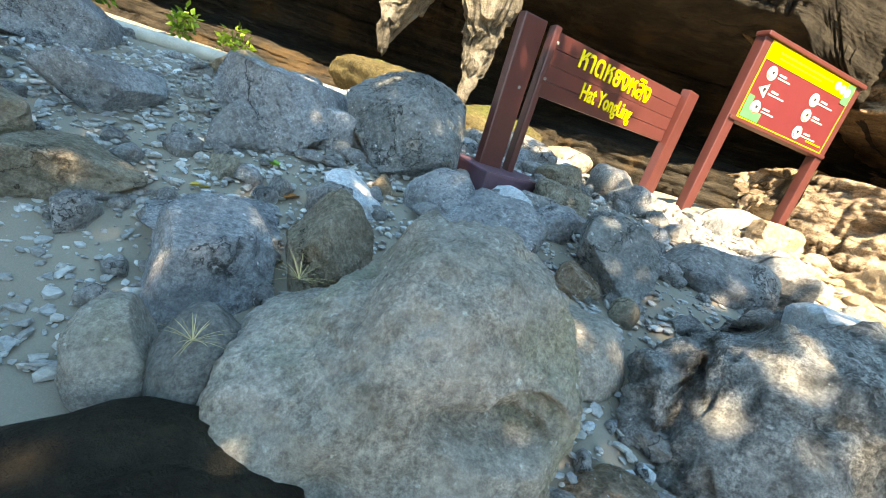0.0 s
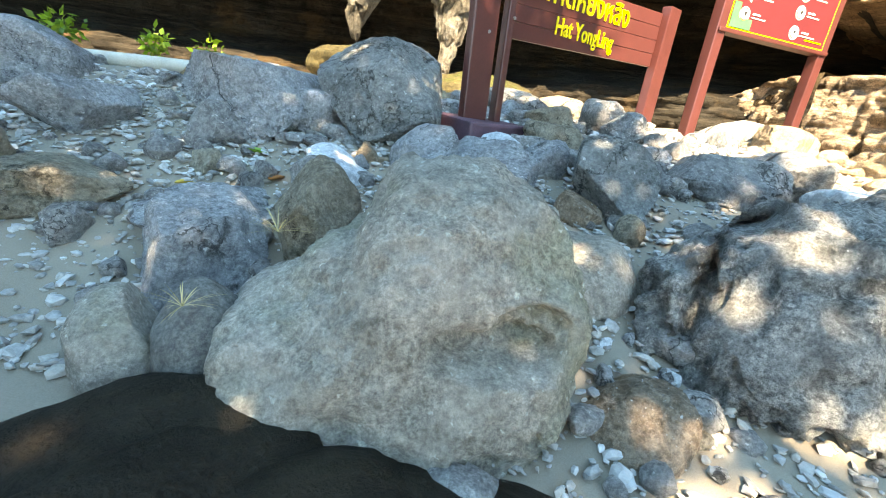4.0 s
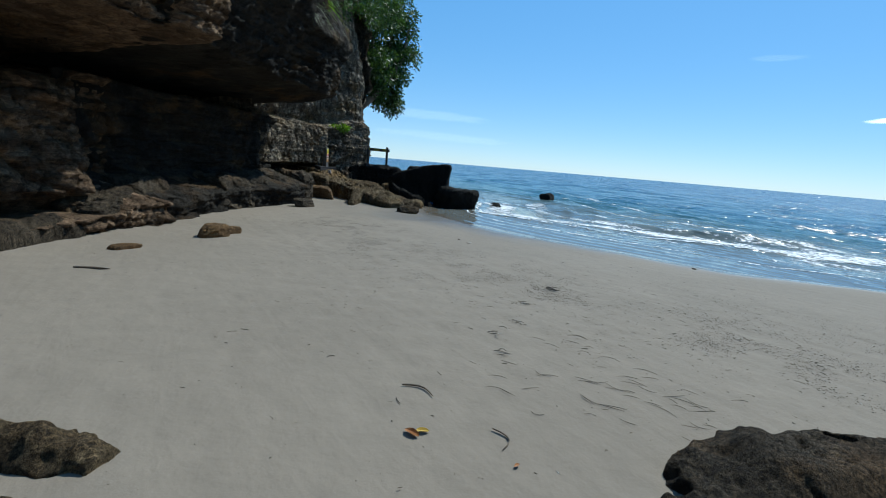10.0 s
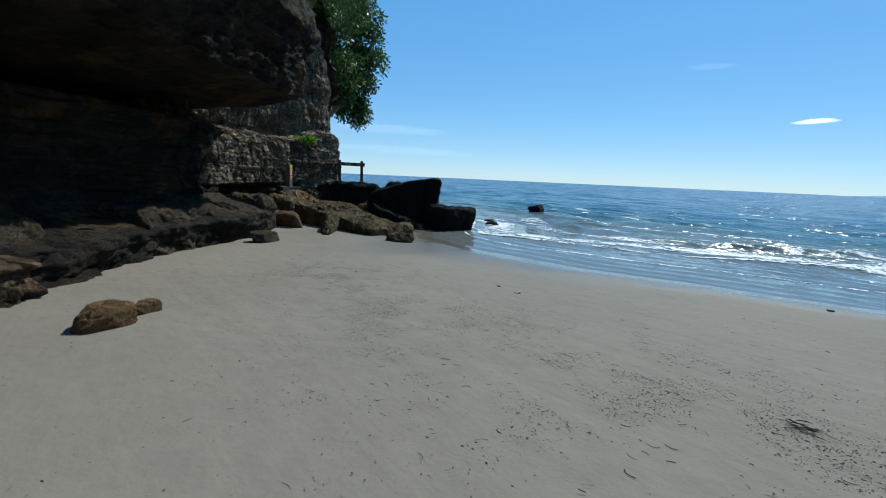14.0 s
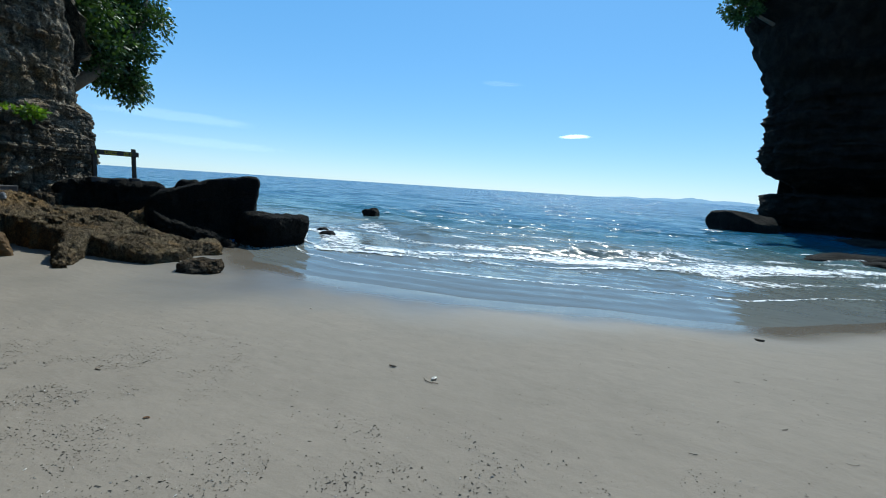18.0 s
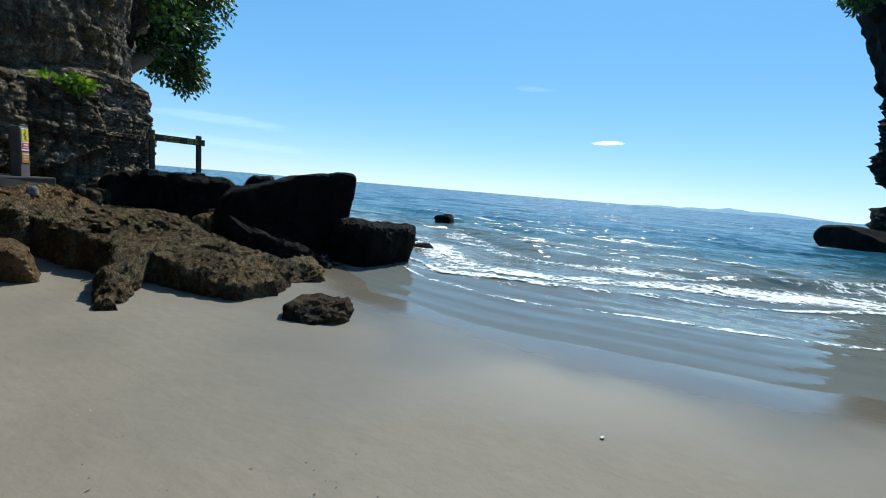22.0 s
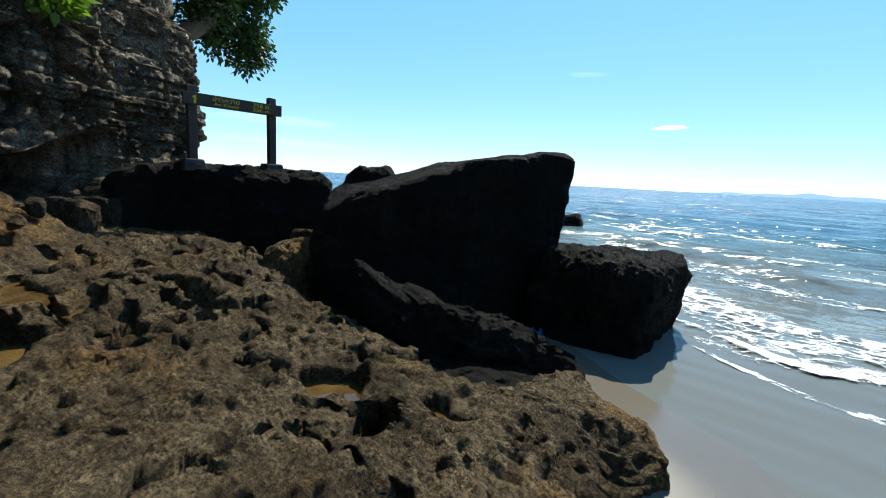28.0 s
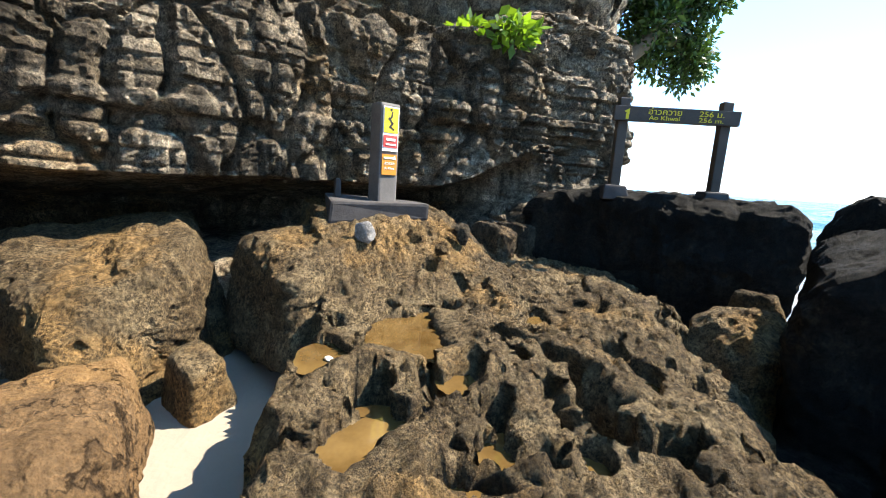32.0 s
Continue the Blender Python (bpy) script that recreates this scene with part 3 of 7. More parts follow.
M_BARK = plain("bark", (0.16, 0.125, 0.09), 0.9, 0.4, 10, bump=0.6)
M_ROOT = plain("pale_root", (0.24, 0.19, 0.14), 0.85, 0.3, 14, bump=0.5)
M_DRIFT = plain("driftwood", (0.47, 0.42, 0.35), 0.85, 0.3, 9, bump=0.5)
M_MAROON = plain("maroon_paint", (0.078, 0.022, 0.02), 0.38, 0.25, 5, bump=0.12)
M_PLINTH = plain("purple_painted_concrete", (0.095, 0.045, 0.062), 0.6, 0.45, 7, bump=0.5)
M_YELLOW = plain("yellow_letters", (0.78, 0.62, 0.02), 0.5, 0.1, 20, bump=0.0)
M_PANEL = plain("red_brown_print", (0.11, 0.02, 0.024), 0.3, 0.12, 3, bump=0.0)
M_PANEL_YELLOW = plain("yellow_print", (0.76, 0.58, 0.02), 0.3, 0.1, 3, bump=0.0)
M_GREEN = plain("green_print", (0.05, 0.24, 0.09), 0.3, 0.35, 9, bump=0.0)
M_PRINT = plain("white_print", (0.82, 0.82, 0.78), 0.35, 0.05, 5, bump=0.0)
M_INK = plain("black_print", (0.02, 0.018, 0.015), 0.4, 0.2, 5, bump=0.0)
M_RED = plain("red_print", (0.62, 0.06, 0.045), 0.35, 0.1, 5, bump=0.0)
M_ORANGE = plain("orange_print", (0.55, 0.22, 0.02), 0.35, 0.15, 5, bump=0.0)
M_TIMBER = plain("dark_stained_timber", (0.055, 0.04, 0.03), 0.6, 0.4, 6, bump=0.4)
M_CONCRETE = plain("grey_concrete", (0.22, 0.215, 0.205), 0.85, 0.35, 6, bump=0.5)
M_DARKCONCRETE = plain("dark_weathered_concrete", (0.04, 0.036, 0.036), 0.9, 0.5, 7, bump=0.6)
M_GREYPOST = plain("grey_weathered_post", (0.12, 0.108, 0.10), 0.75, 0.35, 6, bump=0.4)


# ---------------------------------------------------------------- beach and sea
def spread(first, growth, count):
    return np.cumsum(first * growth ** np.arange(count))


def beach():
    xs = np.concatenate([[-700, -200, -60, -25, -12, -6], np.arange(-3, 30, 0.09), [32, 35, 40, 48, 60, 100, 300, 900]])
    ys = np.concatenate([[-400, -120, -60, -36, -27, -22, -19], np.arange(-17, 11.5, 0.09), [13, 16, 22, 30, 60, 200, 600]])
    gx, gy = np.meshgrid(xs, ys, indexing="xy")
    x, y = gx.ravel(), gy.ravel()
    z = ground(x, y)
    p = np.stack([x, y, 0 * x], 1)
    z = z + 0.018 * fbm(p * 0.8, 3, 5)
    dry = smooth(0.12, 0.3, z)
    foot, _ = cells(p * 2.7 + 0.3 * fbm(p * 2, 2, 9)[:, None], 31)
    tread = smooth(0.35, 0.16, foot) * smooth(0.05, 0.4, fbm(p * 0.35, 2, 77) + 0.15)
    z = z - dry * 0.014 * tread + dry * 0.004 * fbm(p * 6, 3, 6)
    ob = mesh_object("ground", np.stack([x, y, z], 1), grid_faces(len(ys), len(xs)), M_SAND)
    tagged(ob, "pale grey-beige beach sand, wet towards the sea", "sand", kind="structure")


def run_up(x):
    """How much further out the foam lies along the shore."""
    return np.interp(x, [9, 16, 19, 21.5, 25], [1.4, 0.6, -0.6, -1.6, -1.2])


def wave_height(x, y):
    q = shore(np.clip(x, -30, 50)) - y
    p = np.stack([x * 0.12, y * 0.05, 0 * x], 1)
    wob = 1.3 * fbm(p, 3, 3)
    near = np.exp(-np.maximum(q - 6, 0) / 70.0)
    swell = 0.05 * np.sin(q * 0.95 + wob * 2.2) + 0.04 * np.sin(q * 1.9 + x * 0.35 + wob * 3) + 0.035 * np.sin(q * 0.42 - x * 0.22 + wob)
    chop = 0.09 * fbm(np.stack([x * 0.55, y * 1.1, 0 * x], 1), 4, 8) + 0.035 * fbm(np.stack([x * 1.9, y * 3.2, 0 * x], 1), 3, 18) * smooth(60, 20, q)
    body = smooth(4.0, 12, q)
    along = fbm(np.stack([x * 0.22, 0 * x, 0 * x + 5], 1), 3, 21)
    crest = 0.20 * np.exp(-((q - 9.2 - wob * 1.6) / 0.5) ** 2) * smooth(-0.05, 0.35, along)
    crest2 = 0.16 * np.exp(-((q - 12.0 - wob * 1.8) / 0.6) ** 2) * smooth(0.05, -0.3, along)
    lip = 0.05 * np.exp(-((q - 5.0 - run_up(x) - wob * 0.9) / 0.5) ** 2) * smooth(-0.3, 0.3, fbm(np.stack([x * 0.5, 0 * x, 0 * x + 9], 1), 2, 22))
    film = (0.0045 * np.sin(q * 11 + wob * 7 + 0.8 * np.sin(x * 0.9)) + 0.003 * np.sin(q * 23 + wob * 9 + x * 0.7)) * smooth(0.2, 0.9, q) * smooth(6, 3, q)
    return (swell + chop) * near * body + crest + crest2 + lip + film


def sea():
    side = spread(0.11, 1.0505, 150)
    xs = np.concatenate([(15 - side)[::-1], [15], 15 + side])
    ys = -5.5 - np.concatenate([[0], np.arange(0.08, 20, 0.08), 20 + spread(0.085, 1.047, 175)])
    gx, gy = np.meshgrid(xs, ys, indexing="xy")
    x, y = gx.ravel(), gy.ravel()
    ob = mesh_object("water", np.stack([x, y, wave_height(x, y)], 1), grid_faces(len(ys), len(xs)), M_SEA)
    tagged(ob, "blue-green sea with small breaking waves", "sea", kind="structure")


def foam_strip(x0, x1, q0, width, lift, seed, label, cover=1.0, patch=0.6, wander=0.9, follow=1.0):
    """Foam along the shore, q0 out from the water's edge, torn into patches and threads."""
    xs = np.arange(x0, x1, 0.07)
    k = 30
    u = np.linspace(-1, 1, k)
    wob = wander * fbm(np.stack([xs * 0.25, 0 * xs, 0 * xs + seed], 1), 4, seed)
    wid = width * (0.8 + 0.7 * fbm(np.stack([xs * 0.45, 0 * xs, 0 * xs + 9], 1), 3, seed + 4))
    gx = np.repeat(xs, k)
    gy = np.repeat(shore(xs) - follow * run_up(xs), k) - (q0 + np.repeat(wob, k) + np.tile(u, len(xs)) * np.repeat(wid, k))
    fluff = lift + 0.03 * np.maximum(fbm(np.stack([gx * 5, gy * 5, 0 * gx], 1), 3, seed + 1), 0)
    ob = mesh_object("sea_foam", np.stack([gx, gy, np.maximum(wave_height(gx, gy), ground(gx, gy) + 0.003) + fluff], 1), grid_faces(len(xs), k), M_FOAM)
    torn = 1 - patch + patch * smooth(-0.35, 0.35, fbm(np.stack([gx * 0.7, gy * 1.3, 0 * gx + seed], 1), 3, seed + 2))
    edge = smooth(x0, x0 + 1.5, gx) * smooth(x1, x1 - 1.5, gx)
    soft = np.tile((1 - np.abs(u) ** 3), len(xs)) * edge * cover * torn
    ob.data.attributes.new("cover", "FLOAT", "POINT").data.foreach_set("value", soft.astype(np.float32))
    tagged(ob, label, "foam", kind="stuff")


beach()
sea()
foam_strip(0, 23, 2.45, 0.14, 0.004, 39, "thin line of foam at the water's edge", 0.80, 0.3, 0.5, 0.2)
foam_strip(0, 24, 3.9, 0.9, 0.006, 37, "thin lacy foam on shallow water", 0.58, 0.6, 0.7, 0.7)
foam_strip(-2, 26, 5.6, 1.35, 0.012, 23, "lacy white foam spreading towards the beach", 0.86, 0.3)
foam_strip(-2, 26, 4.5, 0.22, 0.014, 25, "broken front edge of spreading foam", 0.86, 0.4)
foam_strip(-2, 26, 7.6, 0.9, 0.012, 24, "lacy white foam spreading towards the beach", 0.70, 0.6)
foam_strip(-4, 24, 9.4, 0.6, 0.012, 11, "broken white foam on a wave crest", 0.72, 0.9, 0.9, 0.4)
foam_strip(-6, 32, 12.0, 0.5, 0.012, 12, "broken white foam on a wave crest", 0.66, 0.95, 0.9, 0.0)
foam_strip(18, 42, 14.5, 0.8, 0.015, 41, "scattered white foam further out", 0.58, 0.9, 0.9, 0.0)


# ---------------------------------------------------------------- the cliff
LEDGE = ((.5, -.8), (.45, .55), (-.5, .62), (-.35, .8), (.0, .95), (-.2, 2.7), (-4.2, 2.8), (-4.5, 3.05), (-.9, 3.35), (1.1, 3.6), (1.5, 5.2), (1.3, 8), (-2.5, 15))
LEDGE_SUNNY = ((.35, -.8), (.15, .5), (.05, 1.3), (-.1, 2.35), (-1.5, 2.4), (-4.5, 2.5), (-4.8, 2.9), (-3.0, 3.1), (-1.2, 3.25), (-.35, 3.45), (-.25, 5.0), (-.9, 8), (-3, 15))
LEDGE_MILD = ((.3, -.8), (.1, .5), (-.3, .62), (-.35, .8), (-.2, .95), (-.3, 2.5), (-3.6, 2.6), (-4.0, 2.95), (-1.6, 3.25), (-.6, 3.5), (-.2, 5.2), (-.3, 8), (-3, 15))
ALCOVE = ((.45, -.8), (.3, .7), (-.3, .9), (-.6, 1.0), (-.85, 1.2), (-.8, 2.9), (-2.6, 3.05), (-2.6, 3.2), (-.8, 3.4), (1.3, 3.7), (1.8, 5.2), (1.6, 8), (-2.0, 15))
PILLAR = ((.3, -.8), (.05, .45), (-.2, 0.68), (-.7, .76), (-1.4, .84), (-1.45, 1.16), (-.7, 1.32), (-.05, 1.42), (0, 2.2), (-.1, 3.0), (-.75, 3.2), (-.35, 5.5), (-2.5, 15))
PROW = ((.4, -.8), (.25, .8), (.15, 1.2), (.05, 1.4), (0, 1.55), (0, 1.7), (.02, 1.85), (.05, 1.95), (.05, 2.4), (0, 3.3), (-.4, 3.6), (-.45, 5.5), (-2.5, 15))
CAVE = ((.1, -.5), (-.1, 1.0), (-.4, 1.3), (-1, 1.6), (-2, 1.8), (-3, 2.2), (-3.5, 3), (-3, 4.2), (1.4, 4.5), (1.9, 5.3), (2.0, 6.5), (1.4, 9), (-2, 15))
BACK = ((.1, -.5), (-.1, .9), (-.2, 1.5), (-.4, 1.9), (-1.2, 2.1), (-2.6, 2.4), (-3.4, 3.0), (-2.4, 3.9), (1.5, 4.1), (1.9, 5.2), (1.9, 6.5), (1.4, 9), (-2, 15))
FAR = ((.4, -.8), (.2, .8), (0, 1.5), (-.1, 2.2), (-.2, 3), (0, 4), (.2, 5), (.3, 6), (.3, 7), (.2, 8), (0, 10), (-.5, 12), (-1.5, 15))


def cliff(name, stations, step, rows, mat, seed, label, rough=1.0, bed=0.16, beds=1.0, cracks=0.6, fine=1.3, ribs=0.0, bulge=0.34, splits=0.0, faceted=False):
    plan = np.array([s[0] for s in stations], float)
    prof = np.array([s[1] for s in stations], float)
    run = np.concatenate([[0], np.cumsum(np.hypot(*np.diff(plan, axis=0).T))])
    s = np.arange(0, run[-1], step)
    px, py = np.interp(s, run, plan[:, 0]), np.interp(s, run, plan[:, 1])
    soft = max(int(0.5 / step), 1)
    ker = np.ones(2 * soft + 1) / (2 * soft + 1)
    px, py = (np.convolve(np.pad(a, soft, "edge"), ker, "valid") for a in (px, py))
    tx, ty = np.gradient(px), np.gradient(py)
    ln = np.hypot(tx, ty)
    nx, ny = ty / ln, -tx / ln
    nx, ny = (np.convolve(np.pad(a, 2 * soft, "edge"), np.ones(4 * soft + 1) / (4 * soft + 1), "valid") for a in (nx, ny))
    which = np.interp(s, run, np.arange(len(run)))
    lo = np.clip(which.astype(int), 0, len(run) - 2)
    k = (which - lo)[:, None, None]
    k = k * k * (3 - 2 * k)
    P = prof[lo] * (1 - k) + prof[lo + 1] * k
    seg = np.concatenate([[0], np.cumsum(np.hypot(*np.diff(P.mean(0), axis=0).T))])
    seg = np.minimum(seg, seg[-3] + (seg - seg[-3]) * 0.3)
    v = np.interp(np.linspace(0, 1, rows), seg / seg[-1], np.arange(P.shape[1]))
    vi = np.clip(v.astype(int), 0, P.shape[1] - 2)
    vk = (v - vi)[None, :, None]
    Q = P[:, vi] * (1 - vk) + P[:, vi + 1] * vk
    off, z = Q[..., 0], Q[..., 1]
    S = np.repeat(s[:, None], rows, 1)
    flat = np.stack([S.ravel(), z.ravel(), off.ravel()], 1)
    # beds of uneven thickness, broken along their length into blocks
    warp = z.ravel() + 0.12 * fbm(flat * (0.25, 0.6, 0.3), 2, seed)
    bedn = warp / bed + 1.2 * value_noise(np.stack([0 * warp, warp * 1.7, 0 * warp], 1), seed + 2)
    row = np.floor(bedn)
    block = np.floor(flat[:, 0] / (0.5 + 0.9 * lattice(row.astype(np.int64), 0 * row.astype(np.int64), 0 * row.astype(np.int64), seed)) + 7.7 * row)
    h = lattice(row.astype(np.int64), block.astype(np.int64), 0 * row.astype(np.int64), seed + 5) - 0.5
    hb = lattice(row.astype(np.int64), 0 * row.astype(np.int64), 0 * row.astype(np.int64), seed + 6) - 0.5
    joint = np.minimum(bedn - row, 1 - (bedn - row))
    groove = -0.05 * smooth(0.18, 0.0, joint)
    crack = value_noise(np.stack([flat[:, 0] * 1.1 + 0.5 * fbm(flat * (0.6, 1.2, 0.6), 3, seed + 15), warp * 0.35, 0 * warp + 3], 1), seed + 16)
    split = -0.16 * smooth(0.05, 0.0, np.abs(crack)) * smooth(-0.1, 0.3, fbm(flat * 0.7 + 5, 2, seed + 17))
    soft_bed = smooth(-0.35, 0.25, fbm(flat * (0.35, 0.9, 0.4) + 11, 2, seed + 18))
    big = np.floor(warp / 0.55 + 0.9 * fbm(flat * (0.3, 0.8, 0.3) + 21, 2, seed + 19)).astype(np.int64)
    shelfy = lattice(big, 0 * big, 0 * big, seed + 20) - 0.5
    lump = fbm(flat * (1.1, 1.6, 1.1) + 2, 4, seed + 9)
    d = rough * (beds * soft_bed * (0.15 * h + 0.13 * hb + 1.5 * groove) + 0.20 * min(beds, 1.0) * shelfy + cracks * split + bulge * fbm(flat * 0.55, 3, seed + 8)
                 + 0.16 * lump + fine * (0.09 * fbm(flat * (3.1, 4.4, 3.1) + 7, 3, seed + 21) + 0.07 * np.abs(fbm(flat * (6, 9, 6), 4, seed + 10)) + 0.03 * fbm(flat * (14, 20, 14), 3, seed + 11)))
    if ribs:
        bent = flat + 0.25 * fbm(flat * 0.8, 2, seed + 30)[:, None]
        d = d + ribs * (1 - 2.4 * np.abs(fbm(bent * (2.6, 0.35, 0.4), 3, seed + 31))) + 0.5 * ribs * (1 - 2.4 * np.abs(fbm(bent * (8, 1.6, 1), 3, seed + 32)))
    if splits:
        bent = flat + 0.12 * np.stack([fbm(flat * 2.0, 3, seed + 33), fbm(flat * 2.0 + 9, 3, seed + 34), 0 * warp], 1)
        for k, (across, upright, deep) in enumerate(((2.0, 1.2, 1.0), (5.0, 2.6, 0.4))):
            one, two = cells(bent * (across, upright, 0.3) + 3.7 * k, seed + 35 + k)
            d = d + splits * deep * (0.9 * (0.3 - one) - 1.1 * smooth(0.12, 0.0, two - one))
    d = d.reshape(S.shape)
    o = off + d
    zz = z + 0.06 * rough * fbm(flat * 1.7, 3, seed + 12).reshape(S.shape)
    jog = 0.05 * rough * fbm(flat * 2.0 + 31, 3, seed + 13).reshape(S.shape)
    V = np.stack([(px[:, None] + nx[:, None] * o + tx[:, None] / ln[:, None] * jog), (py[:, None] + ny[:, None] * o + ty[:, None] / ln[:, None] * jog), zz], -1)
    back = np.stack([px - nx * 9, py - ny * 9], 1)
    V = np.concatenate([V, np.stack([back[:, 0], back[:, 1], 0 * px + 17.0], 1)[:, None], np.stack([back[:, 0], back[:, 1], 0 * px - 1.0], 1)[:, None]], 1)
    ob = mesh_object(name, V.reshape(-1, 3), grid_faces(len(s), rows + 2), mat, None, not faceted)
    return tagged(ob, label, "cliff", kind="structure")


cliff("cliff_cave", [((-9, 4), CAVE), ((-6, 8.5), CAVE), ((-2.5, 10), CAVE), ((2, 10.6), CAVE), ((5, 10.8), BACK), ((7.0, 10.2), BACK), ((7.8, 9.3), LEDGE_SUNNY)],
      0.065, 280, M_CAVE, 100, "limestone cave wall behind the signs, darkened for cave shade", 1.0, 0.19)
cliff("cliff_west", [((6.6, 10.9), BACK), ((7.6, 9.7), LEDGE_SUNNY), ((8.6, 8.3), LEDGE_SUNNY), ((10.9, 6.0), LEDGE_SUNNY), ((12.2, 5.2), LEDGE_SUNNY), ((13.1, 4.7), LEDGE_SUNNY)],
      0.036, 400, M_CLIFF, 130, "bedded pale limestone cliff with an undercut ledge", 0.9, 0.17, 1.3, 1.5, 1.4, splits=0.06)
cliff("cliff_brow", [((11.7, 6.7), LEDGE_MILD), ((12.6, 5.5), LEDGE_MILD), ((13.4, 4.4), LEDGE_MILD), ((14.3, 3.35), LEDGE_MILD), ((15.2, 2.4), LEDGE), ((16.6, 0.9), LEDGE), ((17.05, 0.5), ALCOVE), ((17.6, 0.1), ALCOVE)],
      0.036, 400, M_CLIFF_BROWN_SHADED, 140, "bedded brown limestone cliff, darkened for its overhang's shade", 0.95, 0.17, 1.4, 1.6, 1.5, splits=0.09)
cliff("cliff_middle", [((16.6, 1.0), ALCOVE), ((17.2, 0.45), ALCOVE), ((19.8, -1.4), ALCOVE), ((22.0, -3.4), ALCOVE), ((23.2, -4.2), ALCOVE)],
      0.042, 380, M_CLIFF_SHADED, 160, "limestone cliff set back under an overhang, darkened for shade", 1.0, 0.19, 1.0, 1.0, 1.5)
cliff("cliff_east", [((22.5, -0.2), FAR), ((22.6, -3.2), PILLAR), ((24.9, -4.0), PILLAR), ((26.1, -5.25), PILLAR), ((27.25, -6.85), PILLAR), ((27.9, -8.4), PROW), ((28.5, -9.4), PROW), ((29.8, -9.9), PROW), ((31.5, -10.3), PROW)],
      0.032, 460, M_PILLAR, 200, "grey limestone cliff wall streaked dark and ochre", 0.42, 0.13, 1.0, 2.2, 0.9, 0.035, 0.14, 0.10, True)
cliff("cliff_corner", [((31, -10.0), FAR), ((33, -10.5), FAR), ((40, -12.5), FAR), ((47, -15.5), FAR), ((56, -18), FAR)], 0.2, 90, M_PILLAR, 260, "distant grey limestone cliff above the sea", 1.4, 0.4)


# ---------------------------------------------------------------- boulders
def sphere(level):
    bm = bmesh.new()
    bmesh.ops.create_icosphere(bm, subdivisions=level, radius=1.0)
    v = np.array([q.co[:] for q in bm.verts])
    f = [tuple(q.index for q in face.verts) for face in bm.faces]
    bm.free()
    return v, f


SPHERES = {k: sphere(k) for k in (1, 2, 3, 4, 5, 6)}
ROCKS = [0]


def rock_shape(level, style, seed, dents=()):
    rng = np.random.RandomState(seed)
    D, F = SPHERES[level]
    box = {"smooth": 2.3, "angular": 4.5, "slab": 5.5, "wedge": 4.0, "lumpy": 2.6, "porous": 2.6, "ridged": 3.0, "block": 9.0}[style]
    r = (np.abs(D) ** box).sum(1) ** (-1 / box)
    cuts = {"smooth": 7, "angular": 11, "slab": 8, "wedge": 9, "lumpy": 9, "porous": 7, "ridged": 8, "block": 4}[style]
    hard = style in ("angular", "slab", "wedge", "block", "ridged")
    P = D * r[:, None]
    r = r + (0.24 if style in ("smooth", "lumpy", "porous", "ridged") else 0.12) * fbm(P * 0.9 + seed, 2, seed + 5)
    for _ in range(cuts):
        n = rng.normal(size=3)
        n /= np.linalg.norm(n)
        lim = rng.uniform(0.88, 1.12) if style == "block" else (rng.uniform(0.62, 0.98) if hard else rng.uniform(0.55, 0.92))
        s = D @ n
        cap = np.where(s > 0.05, lim / np.maximum(s, 0.05), 9)
        k = 85.0 if hard else 13.0
        r = -np.log(np.exp(-k * r) + np.exp(-k * np.minimum(cap, 3))) / k
    if style == "wedge":
        r = r * (1 - 0.35 * smooth(-0.2, 1.0, D[:, 2] * 0.8 + D[:, 0] * 0.5))
    P = D * r[:, None]
    if style == "smooth":
        r = r + 0.13 * fbm(P * 1.7, 3, seed) + 0.05 * fbm(P * 5, 4, seed + 1) + 0.02 * fbm(P * 16, 3, seed + 2)
        c, _ = cells(P * 3.0, seed)
        r = r - 0.05 * smooth(0.3, 0.1, c)
    elif style == "ridged":
        wave = P + 0.12 * fbm(P * 2.2, 2, seed + 8)[:, None]
        comb = (1 - np.abs(fbm(wave * (10, 10, 1.7), 3, seed + 1)) * 2.2) * smooth(0.75, 0.25, P[:, 2])
        r = r + 0.15 * fbm(P * 1.6, 3, seed) + 0.075 * comb + 0.085 * fbm(P * 8, 4, seed + 2) + 0.04 * fbm(P * 24, 3, seed + 3)
    elif style == "porous":
        c, _ = cells(P * 5.5 + 0.4 * fbm(P * 4, 2, seed + 3)[:, None], seed)
        c2, _ = cells(P * 13 + 3, seed)
        r = r + 0.16 * fbm(P * 1.9, 3, seed) + 0.09 * fbm(P * 5, 4, seed + 1) - 0.07 * smooth(0.42, 0.1, c) - 0.04 * smooth(0.4, 0.1, c2) + 0.03 * fbm(P * 16, 3, seed + 4)
    else:
        soft = 1.0 if style == "lumpy" else 0.45
        r = r + soft * (0.10 * fbm(P * 2.0, 3, seed) + 0.07 * fbm(P * 5.5, 4, seed + 1) + 0.03 * fbm(P * 16, 3, seed + 2))
        tip = rng.normal(size=3) * 0.35 + (0, 0, 1)
        beds = np.floor((P @ tip) * 5 + 0.5 * fbm(P * 1.5, 2, seed + 6) + seed).astype(np.int64)
        r = r + (0.05 if style != "lumpy" else 0.015) * (lattice(beds, 0 * beds, 0 * beds, seed) - 0.5)
        if hard:
            r = r - 0.045 * smooth(0.035, 0.0, np.abs(fbm(P * 1.5 + 3, 2, seed + 7)))
    P = D * r[:, None]
    span_ = P.max(0) - P.min(0)
    P = (P - (P.max(0) + P.min(0)) / 2) / span_ * 2
